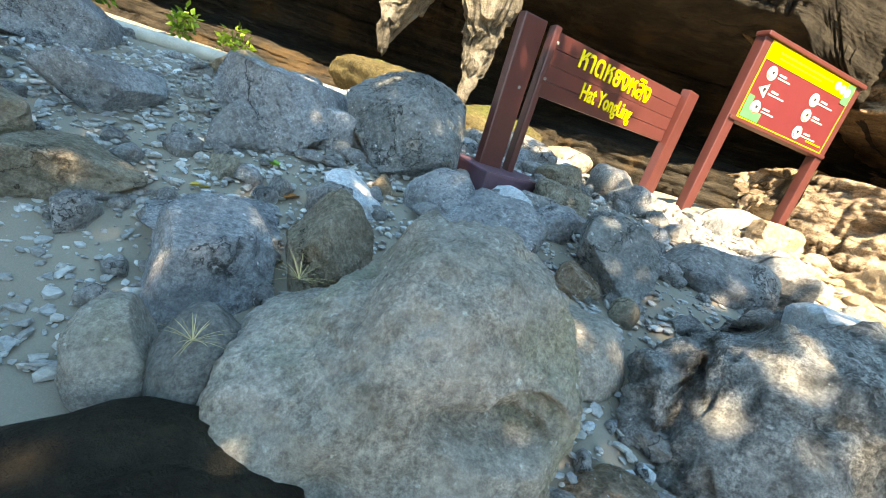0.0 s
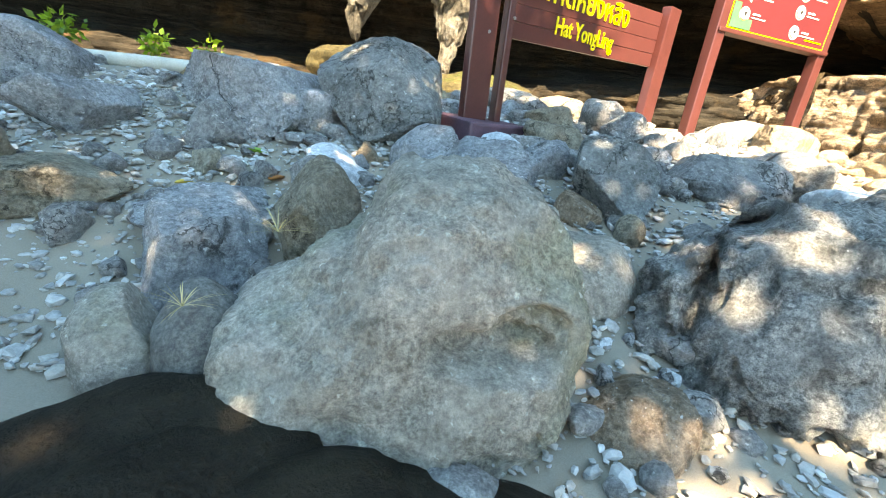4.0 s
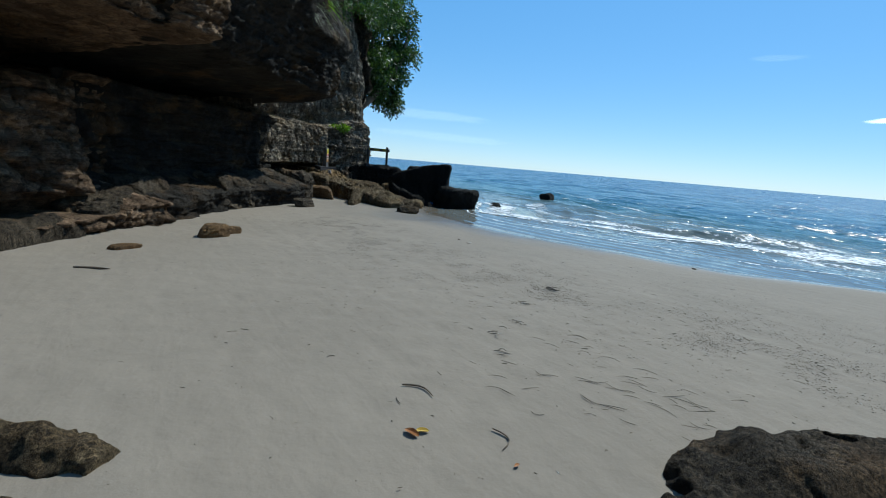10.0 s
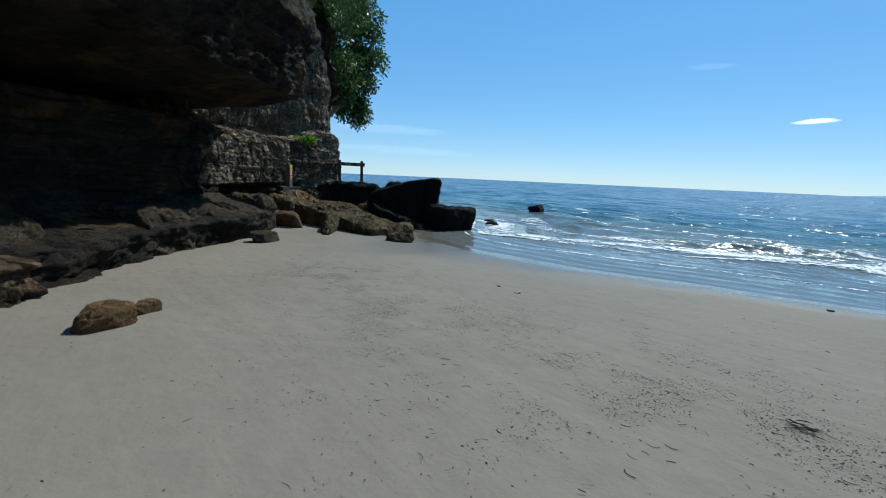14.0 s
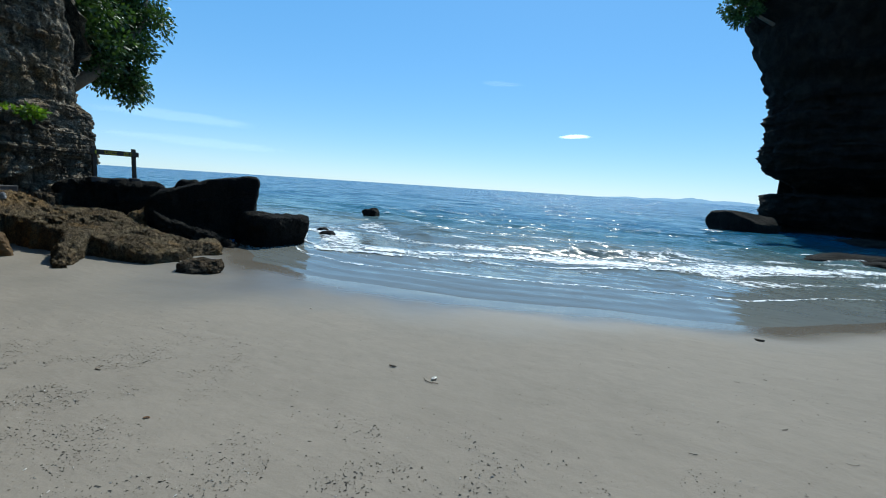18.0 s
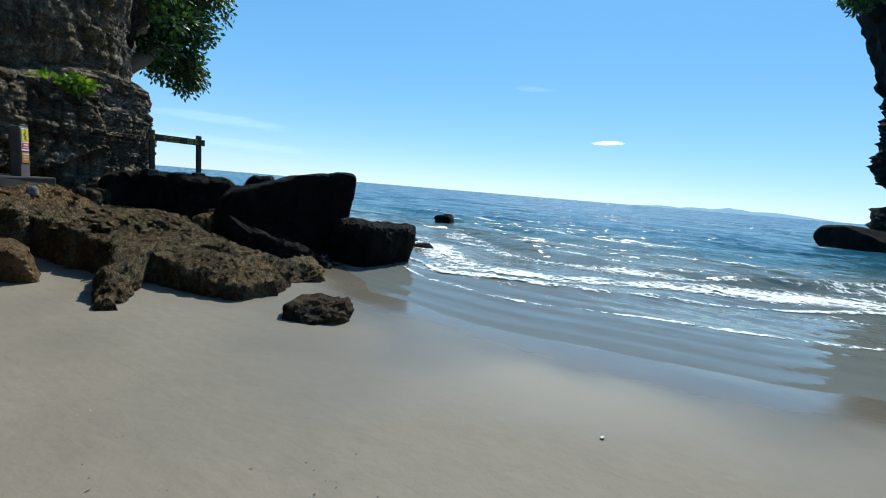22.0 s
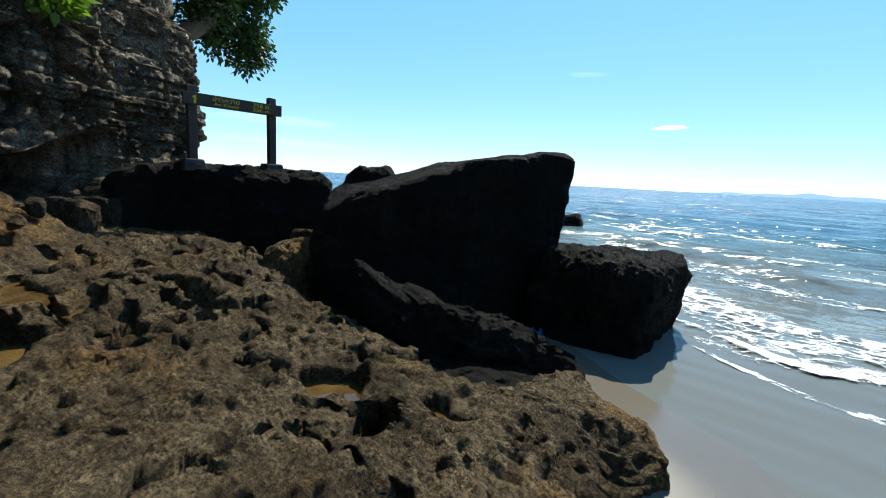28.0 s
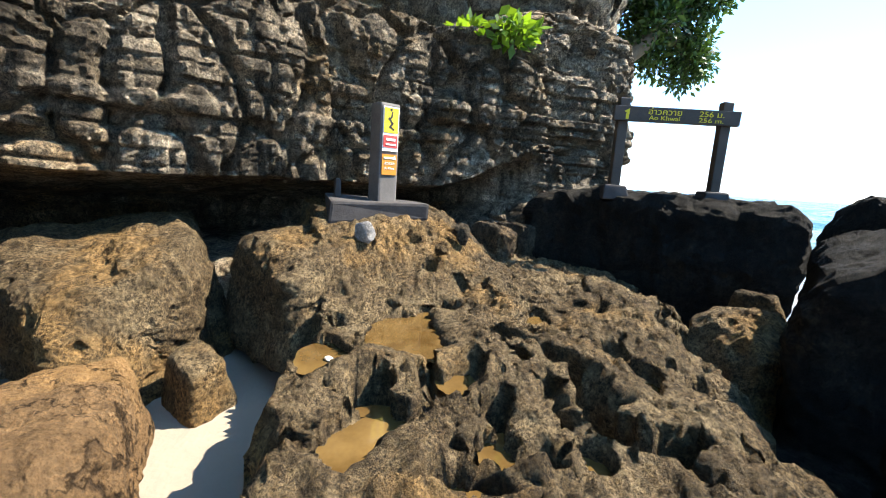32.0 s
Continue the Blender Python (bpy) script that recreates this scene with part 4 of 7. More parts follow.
    for cx, cy, cz, rad, deep in dents:
        aim = np.array((cx, cy, cz)) / math.sqrt(cx * cx + cy * cy + cz * cz)
        gap = np.linalg.norm(P / np.linalg.norm(P, axis=1)[:, None] - aim, axis=1) * (1 + 0.35 * fbm(P * 5, 3, seed + 31))
        P = P * (1 - deep * smooth(rad, rad * 0.68, gap))[:, None]
    return P, F


def boulder(x, y, rx, ry, high, yaw, mat, style, level, label, base=None, tilt=(0, 0), name="boulder", sink=0.3, group="", shear=0.0, dents=()):
    """A rock that stands high over the ground at (x, y); rx, ry: half widths; yaw in degrees."""
    ROCKS[0] += 1
    P, F = rock_shape(level, style, 1000 + ROCKS[0] * 7, dents)
    g = float(ground(x, y)) if base is None else base
    deep = high * sink + 0.04
    half = (high + deep) / 2
    P = P * np.stack([np.ones(len(P)), np.ones(len(P)), 1 + shear * P[:, 0] * (P[:, 2] > 0)], 1)
    V = P * (rx, ry, half)
    if tilt != (0, 0):
        m = np.array(Euler((radians(tilt[0]), radians(tilt[1]), 0)).to_matrix())
        V = V @ m.T
    ob = mesh_object(name, V, F, mat, None, style in ("smooth", "lumpy"))
    ob.matrix_world = pose(x, y, g + high - half, 0, 0, yaw)
    return tagged(ob, label, "rock", group)


def blob(x, y, z, yaw, radii, deep, mat, label, level=5, seed=1, lean=0.25, full=0.8, rough=1.0, comb=0.0, pores=0.0, cuts=0, dents=(), name="boulder", flat=False):
    """A boulder by its outline: radii at even angles round its broad face, from the side upwards; deep: half its thickness; dents: across, up, half widths and depth, on the broad face."""
    D, F = SPHERES[level]
    n = len(radii)
    th = np.arctan2(D[:, 2], D[:, 0]) % (2 * math.pi) / (2 * math.pi) * n
    i = np.floor(th).astype(int) % n
    k = th - np.floor(th)
    k = k * k * (3 - 2 * k)
    rad = np.asarray(radii, float)
    R = rad[i] * (1 - k) + rad[(i + 1) % n] * k
    size = float(rad.mean())
    s = np.hypot(D[:, 0], D[:, 2])
    flatten = R * s ** full / np.maximum(s, 1e-6)
    V = np.stack([D[:, 0] * flatten, deep * np.sign(D[:, 1]) * np.abs(D[:, 1]) ** full, D[:, 2] * flatten], 1)
    rng = np.random.RandomState(seed)
    for _ in range(cuts):
        a = rng.normal(size=3) * (1, 1.2, 0.8)
        a[1] = -abs(a[1]) if rng.rand() < 0.75 else a[1]
        a /= np.linalg.norm(a)
        h = V @ a
        lim = h.max() * (rng.uniform(0.42, 0.72) if flat else rng.uniform(0.55, 0.82))
        V = V - a * (np.maximum(h - lim, 0) * 0.96)[:, None]
    if flat:
        V[:, 0] *= 0.93 * (rad[0] + rad[n // 2]) / np.ptp(V[:, 0])
        V[:, 2] *= 0.93 * (rad[n // 4] + rad[3 * n // 4]) / np.ptp(V[:, 2])
    q = V / size
    out = V / np.maximum(np.linalg.norm(V, axis=1), 1e-6)[:, None]
    tip = rng.normal(size=3) * 0.5 + (0, 0, 1)
    bed = np.floor((q @ tip) * 4.5 + 0.6 * fbm(q * 1.5, 2, seed + 9)).astype(np.int64)
    crackle = np.abs(fbm(q * 1.4 + 3 + seed, 3, seed + 11))
    even = 0.3 if flat else 1.0
    push = even * (0.11 * fbm(q * 1.3 + seed, 3, seed) + 0.075 * fbm(q * 4 + seed, 4, seed + 1)) + 0.035 * fbm(q * 13, 4, seed + 2) + 0.014 * fbm(q * 32, 2, seed + 12)
    if cuts:
        push = push + 0.07 * (lattice(bed, 0 * bed, 0 * bed, seed) - 0.5) - 0.07 * smooth(0.035, 0.0, crackle)
    if comb:
        bent = q + 0.15 * fbm(q * 2, 2, seed + 3)[:, None]
        push = push + comb * (1 - 2.4 * np.abs(fbm(bent * (11, 8, 2.2), 3, seed + 4))) * smooth(0.75, 0.2, q[:, 2]) + 0.6 * comb * fbm(q * 9, 4, seed + 5) * smooth(-0.1, 0.5, q[:, 2])
    if pores:
        c, _ = cells(q * 6 + 0.4 * fbm(q * 4, 2, seed + 6)[:, None], seed)
        c2, _ = cells(q * 13, seed + 7)
        push = push - pores * (0.08 * smooth(0.4, 0.15, c) + 0.045 * smooth(0.4, 0.12, c2))
    V = V + out * (push * rough * size)[:, None]
    ragged = 0.22 * fbm(q * 5, 3, seed + 8)
    for dx, dz, rx, rz, d in dents:
        gap = np.hypot((V[:, 0] - dx) / rx, (V[:, 2] - dz) / rz) * (1 + ragged)
        V[:, 1] += d * smooth(1.1, 0.6, gap) * smooth(0.02, -0.1, D[:, 1])
    V[:, 1] += lean * V[:, 2]
    ob = mesh_object(name, V, F, mat, None, not flat)
    ob.matrix_world = pose(x, y, z, 0, 0, yaw)
    return tagged(ob, label, "rock")


def crag(name, low, top, mat, level, label, edge=9.0, seed=1, rough=1.0, crown=0.0, ribs=0.0):
    """A rock from eight corners: low and top hold its near-left, near-right, far-right and far-left ones."""
    D, F = SPHERES[level]
    U = D * ((np.abs(D) ** edge).sum(1) ** (-1 / edge))[:, None]
    a, b, c = ((U[:, k] + 1) / 2 for k in range(3))
    L, T = np.array(low, float), np.array(top, float)
    flat = lambda Q: Q[0] * ((1 - a) * (1 - b))[:, None] + Q[1] * (a * (1 - b))[:, None] + Q[2] * (a * b)[:, None] + Q[3] * ((1 - a) * b)[:, None]
    V = flat(L) * (1 - c)[:, None] + flat(T) * c[:, None]
    V[:, 2] += crown * 4 * a * (1 - a) * c
    mid = V.mean(0)
    out = V - mid
    out /= np.linalg.norm(out, axis=1)[:, None]
    wob = np.stack([fbm(V * 1.5 + 7 * k, 3, seed + k) for k in range(3)], 1)
    small = np.stack([fbm(V * 5.5 + 7 * k, 4, seed + 10 + k) for k in range(3)], 1)
    step = np.floor(V[:, 2] * 7 + V[:, 0] * 0.8 + fbm(V * 1.6, 2, seed + 20)).astype(np.int64)
    bed = lattice(step, 0 * step, 0 * step, seed + 21) - 0.5
    c1, _ = cells(V * 7 + 0.6 * small, seed + 22)
    push = rough * (0.035 * bed + 0.05 * np.abs(fbm(V * 9, 4, seed + 23)) + 0.025 * fbm(V * 24, 3, seed + 24) - 0.05 * smooth(0.4, 0.1, c1))
    if ribs:
        push = push + ribs * (1 - 2 * np.abs(fbm(V * (4.5, 4.5, 0.8), 3, seed + 25)))
    V = V + rough * (0.17 * wob + 0.07 * small) + out * push[:, None]
    low_z = V[:, 2].min()
    ob = mesh_object(name, V - (mid[0], mid[1], low_z), F, mat, None, False)
    ob.matrix_world = pose(mid[0], mid[1], low_z)
    return tagged(ob, label, "rock")


def reef(x0, y0, x1, y1, wide, high, mat, seed, label, cell=0.012, pits=1.0, lean=0.3, name="boulder"):
    """A low ragged rock breaking through the sand, from one end to the other, steeper on one side."""
    long = math.hypot(x1 - x0, y1 - y0) / 2
    us, vs = np.arange(-long - 0.12, long + 0.12, cell), np.arange(-wide - 0.12, wide + 0.12, cell)
    gu, gv = np.meshgrid(us, vs, indexing="xy")
    u, v = gu.ravel(), gv.ravel()
    p = np.stack([u + seed, v, 0 * u], 1)
    r = p + 0.07 * np.stack([fbm(p * 4, 4, seed), fbm(p * 4 + 9, 4, seed + 1), 0 * u], 1)
    uu, vv = r[:, 0] - seed, r[:, 1]
    inside = 1 - np.hypot(uu / long, (vv + 0.25 * wide * np.sin(uu / long * 2.5 + seed)) / wide) + 0.35 * fbm(p * 2.2, 3, seed + 2) + 0.16 * fbm(p * 7, 3, seed + 3)
    body = smooth(-0.02, 0.16, inside) * (0.62 + 0.38 * smooth(0.1, 0.7, inside))
    top = high * (1 + lean * vv / wide + 0.30 * fbm(p * 2.4, 3, seed + 4) + 0.22 * fbm(p * 7, 3, seed + 5)) + 0.018 * np.abs(fbm(p * 16, 3, seed + 6))
    c, _ = cells(r * 4.5, seed + 7)
    d, _ = cells(r * 13, seed + 8)
    cut = pits * (0.65 * high * smooth(0.36, 0.2, c) * smooth(-0.2, 0.1, fbm(p * 1.3 + 4, 2, seed + 9)) + 0.016 * smooth(0.36, 0.15, d))
    z = -0.12 + (top + 0.12 - cut) * body
    gz = np.hypot(*np.gradient(z.reshape(gu.shape), cell)).ravel()
    steep = smooth(0.6, 2.5, gz)
    q = np.stack([u, v, z * 1.5], 1)
    V = np.stack([u + steep * 0.035 * fbm(q * 11, 3, seed + 10), v + steep * 0.035 * fbm(q * 11 + 5, 3, seed + 11), z], 1)
    mx, my = (x0 + x1) / 2, (y0 + y1) / 2
    a = math.atan2(y1 - y0, x1 - x0)
    wx, wy = mx + u * math.cos(a) - v * math.sin(a), my + u * math.sin(a) + v * math.cos(a)
    base = float(ground(mx, my))
    V[:, 2] += ground(wx, wy) - base
    ob = mesh_object(name, V, grid_faces(len(vs), len(us)), mat, None, True)
    ob.matrix_world = pose(mx, my, base, 0, 0, math.degrees(a))
    return tagged(ob, label, "rock")


reef(8.10, -1.62, 7.2, -3.5, 0.42, 0.19, M_SHORE, 11, "dark brown pitted rock outcrop with hollows in the sand", lean=-0.2)
reef(7.55, -0.92, 6.65, -2.35, 0.40, 0.145, M_SHORE, 12, "dark brown pitted rock outcrop with hollows in the sand", lean=-0.2)
reef(6.9, -2.3, 6.5, -3.3, 0.4, 0.16, M_SHORE, 13, "dark brown pitted rock outcrop with hollows in the sand")
reef(10.35, 1.45, 9.35, 0.35, 0.17, 0.13, M_SHELF, 14, "thin jagged tan rock ridge breaking through sand", pits=0.6)
reef(9.85, 1.25, 8.95, 0.52, 0.12, 0.10, M_SHELF, 15, "thin jagged tan rock ridge breaking through sand", pits=0.6)
reef(10.35, 1.95, 9.75, 1.2, 0.14, 0.13, M_SHELF, 16, "thin jagged grey rock ridge breaking through sand", pits=0.6)
reef(16.7, 0.55, 13.9, 3.0, 0.42, 0.32, M_SHORE, 28, "low brown rock shelf along the cliff foot", 0.02, 0.05, name="rock_ledge")
blob(3.18, 2.74, 0.47, 8.8, (0.60, 0.60, 0.59, 0.51, 0.33, 0.33, 0.52, 0.66, 0.59, 0.57, 0.60, 0.55), 0.40, M_SMOOTH, "large worn grey-green boulder among the rocks by the signs", 6, 3, 0.30, 0.74, 1.1, pores=0.3,
     dents=((0.27, 0.11, 0.21, 0.05, 0.13), (0.38, 0.17, 0.12, 0.06, 0.08), (0.30, -0.17, 0.035, 0.035, 0.04), (0.42, -0.10, 0.03, 0.025, 0.03), (0.20, -0.30, 0.025, 0.025, 0.03), (0.34, -0.36, 0.03, 0.02, 0.03)))
blob(4.64, 3.08, 0.63, -28.7, (0.56, 0.62, 0.59, 0.55, 0.65, 0.57, 0.60, 0.65, 0.62, 0.54, 0.46, 0.44), 0.38, M_RIDGED, "large ridged grey boulder with a hollow end", 6, 17, 0.28, 0.55, 1.0, 0.075, cuts=9,
     dents=((-0.33, 0.34, 0.11, 0.10, 0.34), (-0.26, -0.38, 0.10, 0.085, 0.26), (-0.36, 0.0, 0.035, 0.30, 0.10), (-0.40, -0.22, 0.04, 0.04, 0.08), (0.12, 0.40, 0.12, 0.05, 0.10), (0.30, 0.30, 0.10, 0.03, 0.06)))
blob(5.57, 3.05, 0.76, -52.3, (0.30, 0.35, 0.32, 0.31, 0.27, 0.24, 0.31, 0.31), 0.28, M_POROUS, "rounded porous dark boulder full of holes", 6, 21, 0.15, 0.85, 0.8, pores=0.8)
blob(3.78, 3.24, 0.54, -11, (0.26, 0.25, 0.19, 0.24, 0.25, 0.24, 0.24, 0.24), 0.2, M_SMOOTH, "smooth greenish grey boulder in the pile", 5, 31, 0.3, 0.85, 0.5)
blob(2.72, 3.07, 0.66, 26, (0.19, 0.21, 0.25, 0.22, 0.19, 0.27, 0.24, 0.21), 0.17, M_TAN, "upright brown wedge-shaped boulder among pebbles", 5, 41, 0.3, 0.6, 0.8, cuts=8)
blob(2.63, 2.50, 0.38, 42, (0.13, 0.17, 0.20, 0.15, 0.13, 0.15, 0.18, 0.16), 0.14, M_DUSK, "smooth dark grey boulder with dry grass on it", 5, 51, 0.3, 0.9, 0.5)
blob(2.39, 2.45, 0.36, 50, (0.14, 0.16, 0.17, 0.15, 0.13, 0.15, 0.15, 0.16), 0.15, M_SMOOTH, "smooth pale grey boulder in shade", 5, 61, 0.3, 0.85, 0.5, cuts=2)
blob(2.33, 2.90, 0.54, 41, (0.24, 0.24, 0.22, 0.21, 0.26, 0.28, 0.17, 0.19), 0.2, M_BLUE, "blue-grey rounded boulder among pebbles", 6, 71, 0.5, 0.65, 0.7, cuts=6)
blob(1.85, 4.01, 1.06, 34.7, (0.50, 0.41, 0.30, 0.39, 0.49, 0.34, 0.31, 0.39), 0.4, M_BLUE, "large cracked blue-grey slab of rock", 6, 81, 0.6, 0.5, 1.0, cuts=12, flat=True)
blob(2.61, 4.29, 1.20, 16, (0.45, 0.40, 0.36, 0.36, 0.45, 0.29, 0.35, 0.38), 0.2, M_SLATE, "tilted grey slate slab leaning on rocks", 6, 92, 0.65, 0.4, 0.6, cuts=9, flat=True)
blob(2.57, 3.56, 0.78, 24, (0.20, 0.18, 0.13, 0.15, 0.19, 0.18, 0.18, 0.22), 0.17, M_WHITE, "whitewashed stone beside the sign", 5, 103, 0.8, 0.5, 0.6, cuts=9, flat=True)
blob(3.31, 3.64, 0.80, 4.7, (0.39, 0.28, 0.23, 0.27, 0.39, 0.28, 0.23, 0.29), 0.26, M_BLUE, "speckled blue-grey boulder in the pile", 6, 111, 0.5, 0.65, 0.8, cuts=6)
blob(3.92, 3.75, 0.90, -12.6, (0.25, 0.26, 0.25, 0.27, 0.22, 0.21, 0.23, 0.22), 0.2, M_SLATE, "pale blue-grey boulder with a streaked side", 5, 121, 0.3, 0.5, 0.7, cuts=9, flat=True)
blob(3.80, 3.58, 0.76, -8.6, (0.13, 0.11, 0.11, 0.12, 0.13, 0.12, 0.11, 0.13), 0.1, M_RUST, "small reddish brown stone in the pile", 4, 131, 0.2, 0.55, 0.8, cuts=8, flat=True)
blob(3.95, 2.66, 0.26, -24, (0.19, 0.24, 0.19, 0.16, 0.18, 0.22, 0.2, 0.17), 0.15, M_RUST, "tan stone with white patches among pebbles", 5, 141, 0.4, 0.85, 0.8, pores=0.7)
blob(5.03, 2.73, 0.15, -48, (0.45, 0.50, 0.34, 0.33, 0.43, 0.45, 0.4, 0.42), 0.28, M_SMOOTH, "low grey stone half buried in sand", 5, 151, 0.4, 0.85, 0.5)
ROCKS[0] += 18
boulder(2.18, 3.18, 0.32, 0.24, 0.12, 37, M_BLUE, "angular", 4, "low blue-grey stone among pebbles")
boulder(0.94, 3.69, 0.32, 0.25, 0.27, 49, M_BLUE, "angular", 4, "blocky cracked grey boulder among pebbles")
boulder(1.45, 3.08, 0.3, 0.23, 0.15, 51, M_TAN, "angular", 4, "dark brown boulder in deep shade")
boulder(2.73, 2.17, 0.37, 0.24, 0.15, 47, M_BROWNWET_SHADED, "smooth", 4, "wet brown boulder darkened for shade")
boulder(3.61, 2.40, 0.61, 0.37, 0.05, -7, M_BROWNWET_SHADED, "smooth", 4, "wet brown ridged boulder low in the sand", base=0.2)
boulder(3.68, 4.52, 0.2, 0.16, 0.16, -4, M_TAN, "angular", 4, "tan stone beside the sign plinth")
boulder(2.96, 3.99, 0.1, 0.08, 0.17, 12, M_WHITE, "angular", 3, "small whitewashed stone beside the sign")
boulder(6.06, 3.75, 0.37, 0.28, 0.24, -44, M_TAN, "angular", 4, "angular grey-brown boulder beside sand")
boulder(6.53, 3.52, 0.22, 0.18, 0.17, -52, M_GREY, "angular", 4, "angular grey boulder beside sand")
boulder(6.26, 2.71, 0.38, 0.29, 0.29, -61, M_PALE, "angular", 4, "pale sunlit boulder on sand")
boulder(5.18, 3.65, 0.38, 0.29, 0.28, -32, M_WHITE, "slab", 4, "flat blue-white stone in dappled shade")
boulder(4.65, 4.17, 0.32, 0.25, 0.21, -18, M_GREY, "angular", 4, "pale grey boulder in the pile")
boulder(4.98, 4.27, 0.23, 0.18, 0.25, -23, M_GREY, "angular", 4, "grey angular stone in the pile")
boulder(4.04, 3.51, 0.07, 0.06, 0.12, -7, M_TAN, "lumpy", 3, "small tan stone among boulders")
boulder(3.63, 4.06, 0.13, 0.1, 0.19, 3, M_BLUE, "lumpy", 3, "small blue-grey stone among boulders")
boulder(3.36, 4.21, 0.17, 0.14, 0.14, 8, M_WHITE, "lumpy", 3, "small whitish stone among boulders")
boulder(3.66, 5.17, 0.21, 0.17, 0.18, 2, M_TAN, "lumpy", 4, "rounded tan stone behind the sign")
boulder(3.34, 6.18, 0.34, 0.27, 0.28, 5, M_GREY, "lumpy", 4, "grey boulder behind the sign")
boulder(3.88, 7.56, 0.35, 0.28, 0.33, -1, M_TAN, "lumpy", 4, "brown boulder by the cave mouth")
boulder(4.12, 5.4, 0.2, 0.16, 0.26, -5, M_GREY, "lumpy", 4, "speckled rounded boulder by the sign")
boulder(5.4, 6.08, 0.34, 0.27, 0.26, -19, M_GREY, "smooth", 4, "rounded grey boulder under the notice board")
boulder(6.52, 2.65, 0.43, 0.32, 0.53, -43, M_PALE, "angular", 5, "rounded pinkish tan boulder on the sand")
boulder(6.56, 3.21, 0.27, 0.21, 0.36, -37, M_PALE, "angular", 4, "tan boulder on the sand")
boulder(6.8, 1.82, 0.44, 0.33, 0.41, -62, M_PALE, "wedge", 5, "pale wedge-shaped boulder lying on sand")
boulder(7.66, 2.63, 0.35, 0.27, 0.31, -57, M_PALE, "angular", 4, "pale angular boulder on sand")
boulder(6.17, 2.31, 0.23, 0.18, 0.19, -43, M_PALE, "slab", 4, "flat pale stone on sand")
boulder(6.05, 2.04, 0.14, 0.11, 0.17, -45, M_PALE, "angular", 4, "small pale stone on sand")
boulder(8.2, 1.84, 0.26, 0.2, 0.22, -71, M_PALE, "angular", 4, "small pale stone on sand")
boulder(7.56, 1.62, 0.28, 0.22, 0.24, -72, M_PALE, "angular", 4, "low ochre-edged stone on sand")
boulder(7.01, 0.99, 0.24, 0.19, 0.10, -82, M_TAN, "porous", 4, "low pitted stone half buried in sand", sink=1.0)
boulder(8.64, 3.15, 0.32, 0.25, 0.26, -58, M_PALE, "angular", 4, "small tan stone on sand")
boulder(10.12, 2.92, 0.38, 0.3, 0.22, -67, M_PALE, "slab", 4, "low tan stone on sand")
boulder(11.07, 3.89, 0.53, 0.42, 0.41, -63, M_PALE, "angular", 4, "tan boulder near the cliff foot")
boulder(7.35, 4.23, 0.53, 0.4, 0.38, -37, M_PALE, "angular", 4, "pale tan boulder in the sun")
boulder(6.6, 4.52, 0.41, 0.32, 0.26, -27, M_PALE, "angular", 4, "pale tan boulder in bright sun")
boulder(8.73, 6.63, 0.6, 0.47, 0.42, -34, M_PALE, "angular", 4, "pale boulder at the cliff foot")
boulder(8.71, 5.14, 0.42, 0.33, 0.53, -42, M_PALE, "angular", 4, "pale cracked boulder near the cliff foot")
boulder(6.36, 3.84, 0.44, 0.33, 0.24, -28, M_TAN, "angular", 4, "brownish angular boulder beside sand")
boulder(9.7, 4.64, 0.68, 0.53, 0.28, -52, M_PALE, "angular", 4, "row of low pale rock near the cliff")
boulder(13.0, 2.96, 0.37, 0.3, 0.36, -75, M_TAN, "angular", 4, "brown angular boulder near the cliff")
boulder(8.83, 2.56, 0.17, 0.14, 0.15, -65, M_PALE, "angular", 3, "small pale stone on sand")
boulder(6.09, 4.9, 0.33, 0.26, 0.27, -19, M_PALE, "angular", 4, "pale tan boulder in bright sun")
boulder(6.98, 0.33, 0.23, 0.18, 0.06, -98, M_TAN, "porous", 4, "low pitted stone half buried in sand", sink=1.0)
boulder(6.2, 1.49, 0.3, 0.22, 0.13, -61, M_PALE, "slab", 4, "flat tan rock half buried in sand", sink=1.0)
boulder(15.62, -0.72, 0.27, 0.2, 0.22, -60, M_TANSHORE, "angular", 4, "small brown rock alone on the sand")
boulder(16.0, -1.08, 0.16, 0.1, 0.12, -60, M_TANSHORE, "angular", 3, "small brown stone beside a rock on the sand")
boulder(14.72, 0.5, 0.2, 0.1, 0.06, -60, M_TANSHORE, "slab", 3, "flat brown stone on the sand", sink=0.8)
boulder(13.33, 3.0, 0.54, 0.43, 0.3, -72, M_TAN, "angular", 4, "brown angular boulder near the cliff")
boulder(20.36, -7.26, 0.40, 0.30, 0.25, -153, M_SHORE, "porous", 5, "dark pitted boulder alone on wet sand", dents=((-0.3, 0.2, 0.8, 0.3, 0.25), (0.3, 0.4, 0.8, 0.3, 0.2), (0.0, -0.4, 0.85, 0.25, 0.2), (0.7, -0.2, 0.5, 0.3, 0.2)))
crag("boulder", ((22.7, -8.15, -.2), (21.75, -7.85, -.2), (21.55, -8.75, -.25), (22.5, -9.25, -.3)), ((22.75, -8.5, .32), (22.0, -8.15, .2), (21.72, -8.72, .07), (22.3, -9.05, .30)), M_SHELF, 6,
     "ridged brown shore rock at the edge of the sand", 4, 205, 1.0)
boulder(0.9, 5.0, 0.3, 0.22, 0.24, 30, M_PALE, "angular", 4, "rounded pinkish stone beside the driftwood log")
boulder(1.35, 5.05, 0.25, 0.2, 0.2, 10, M_GREY, "lumpy", 4, "rounded grey stone beside the driftwood log")
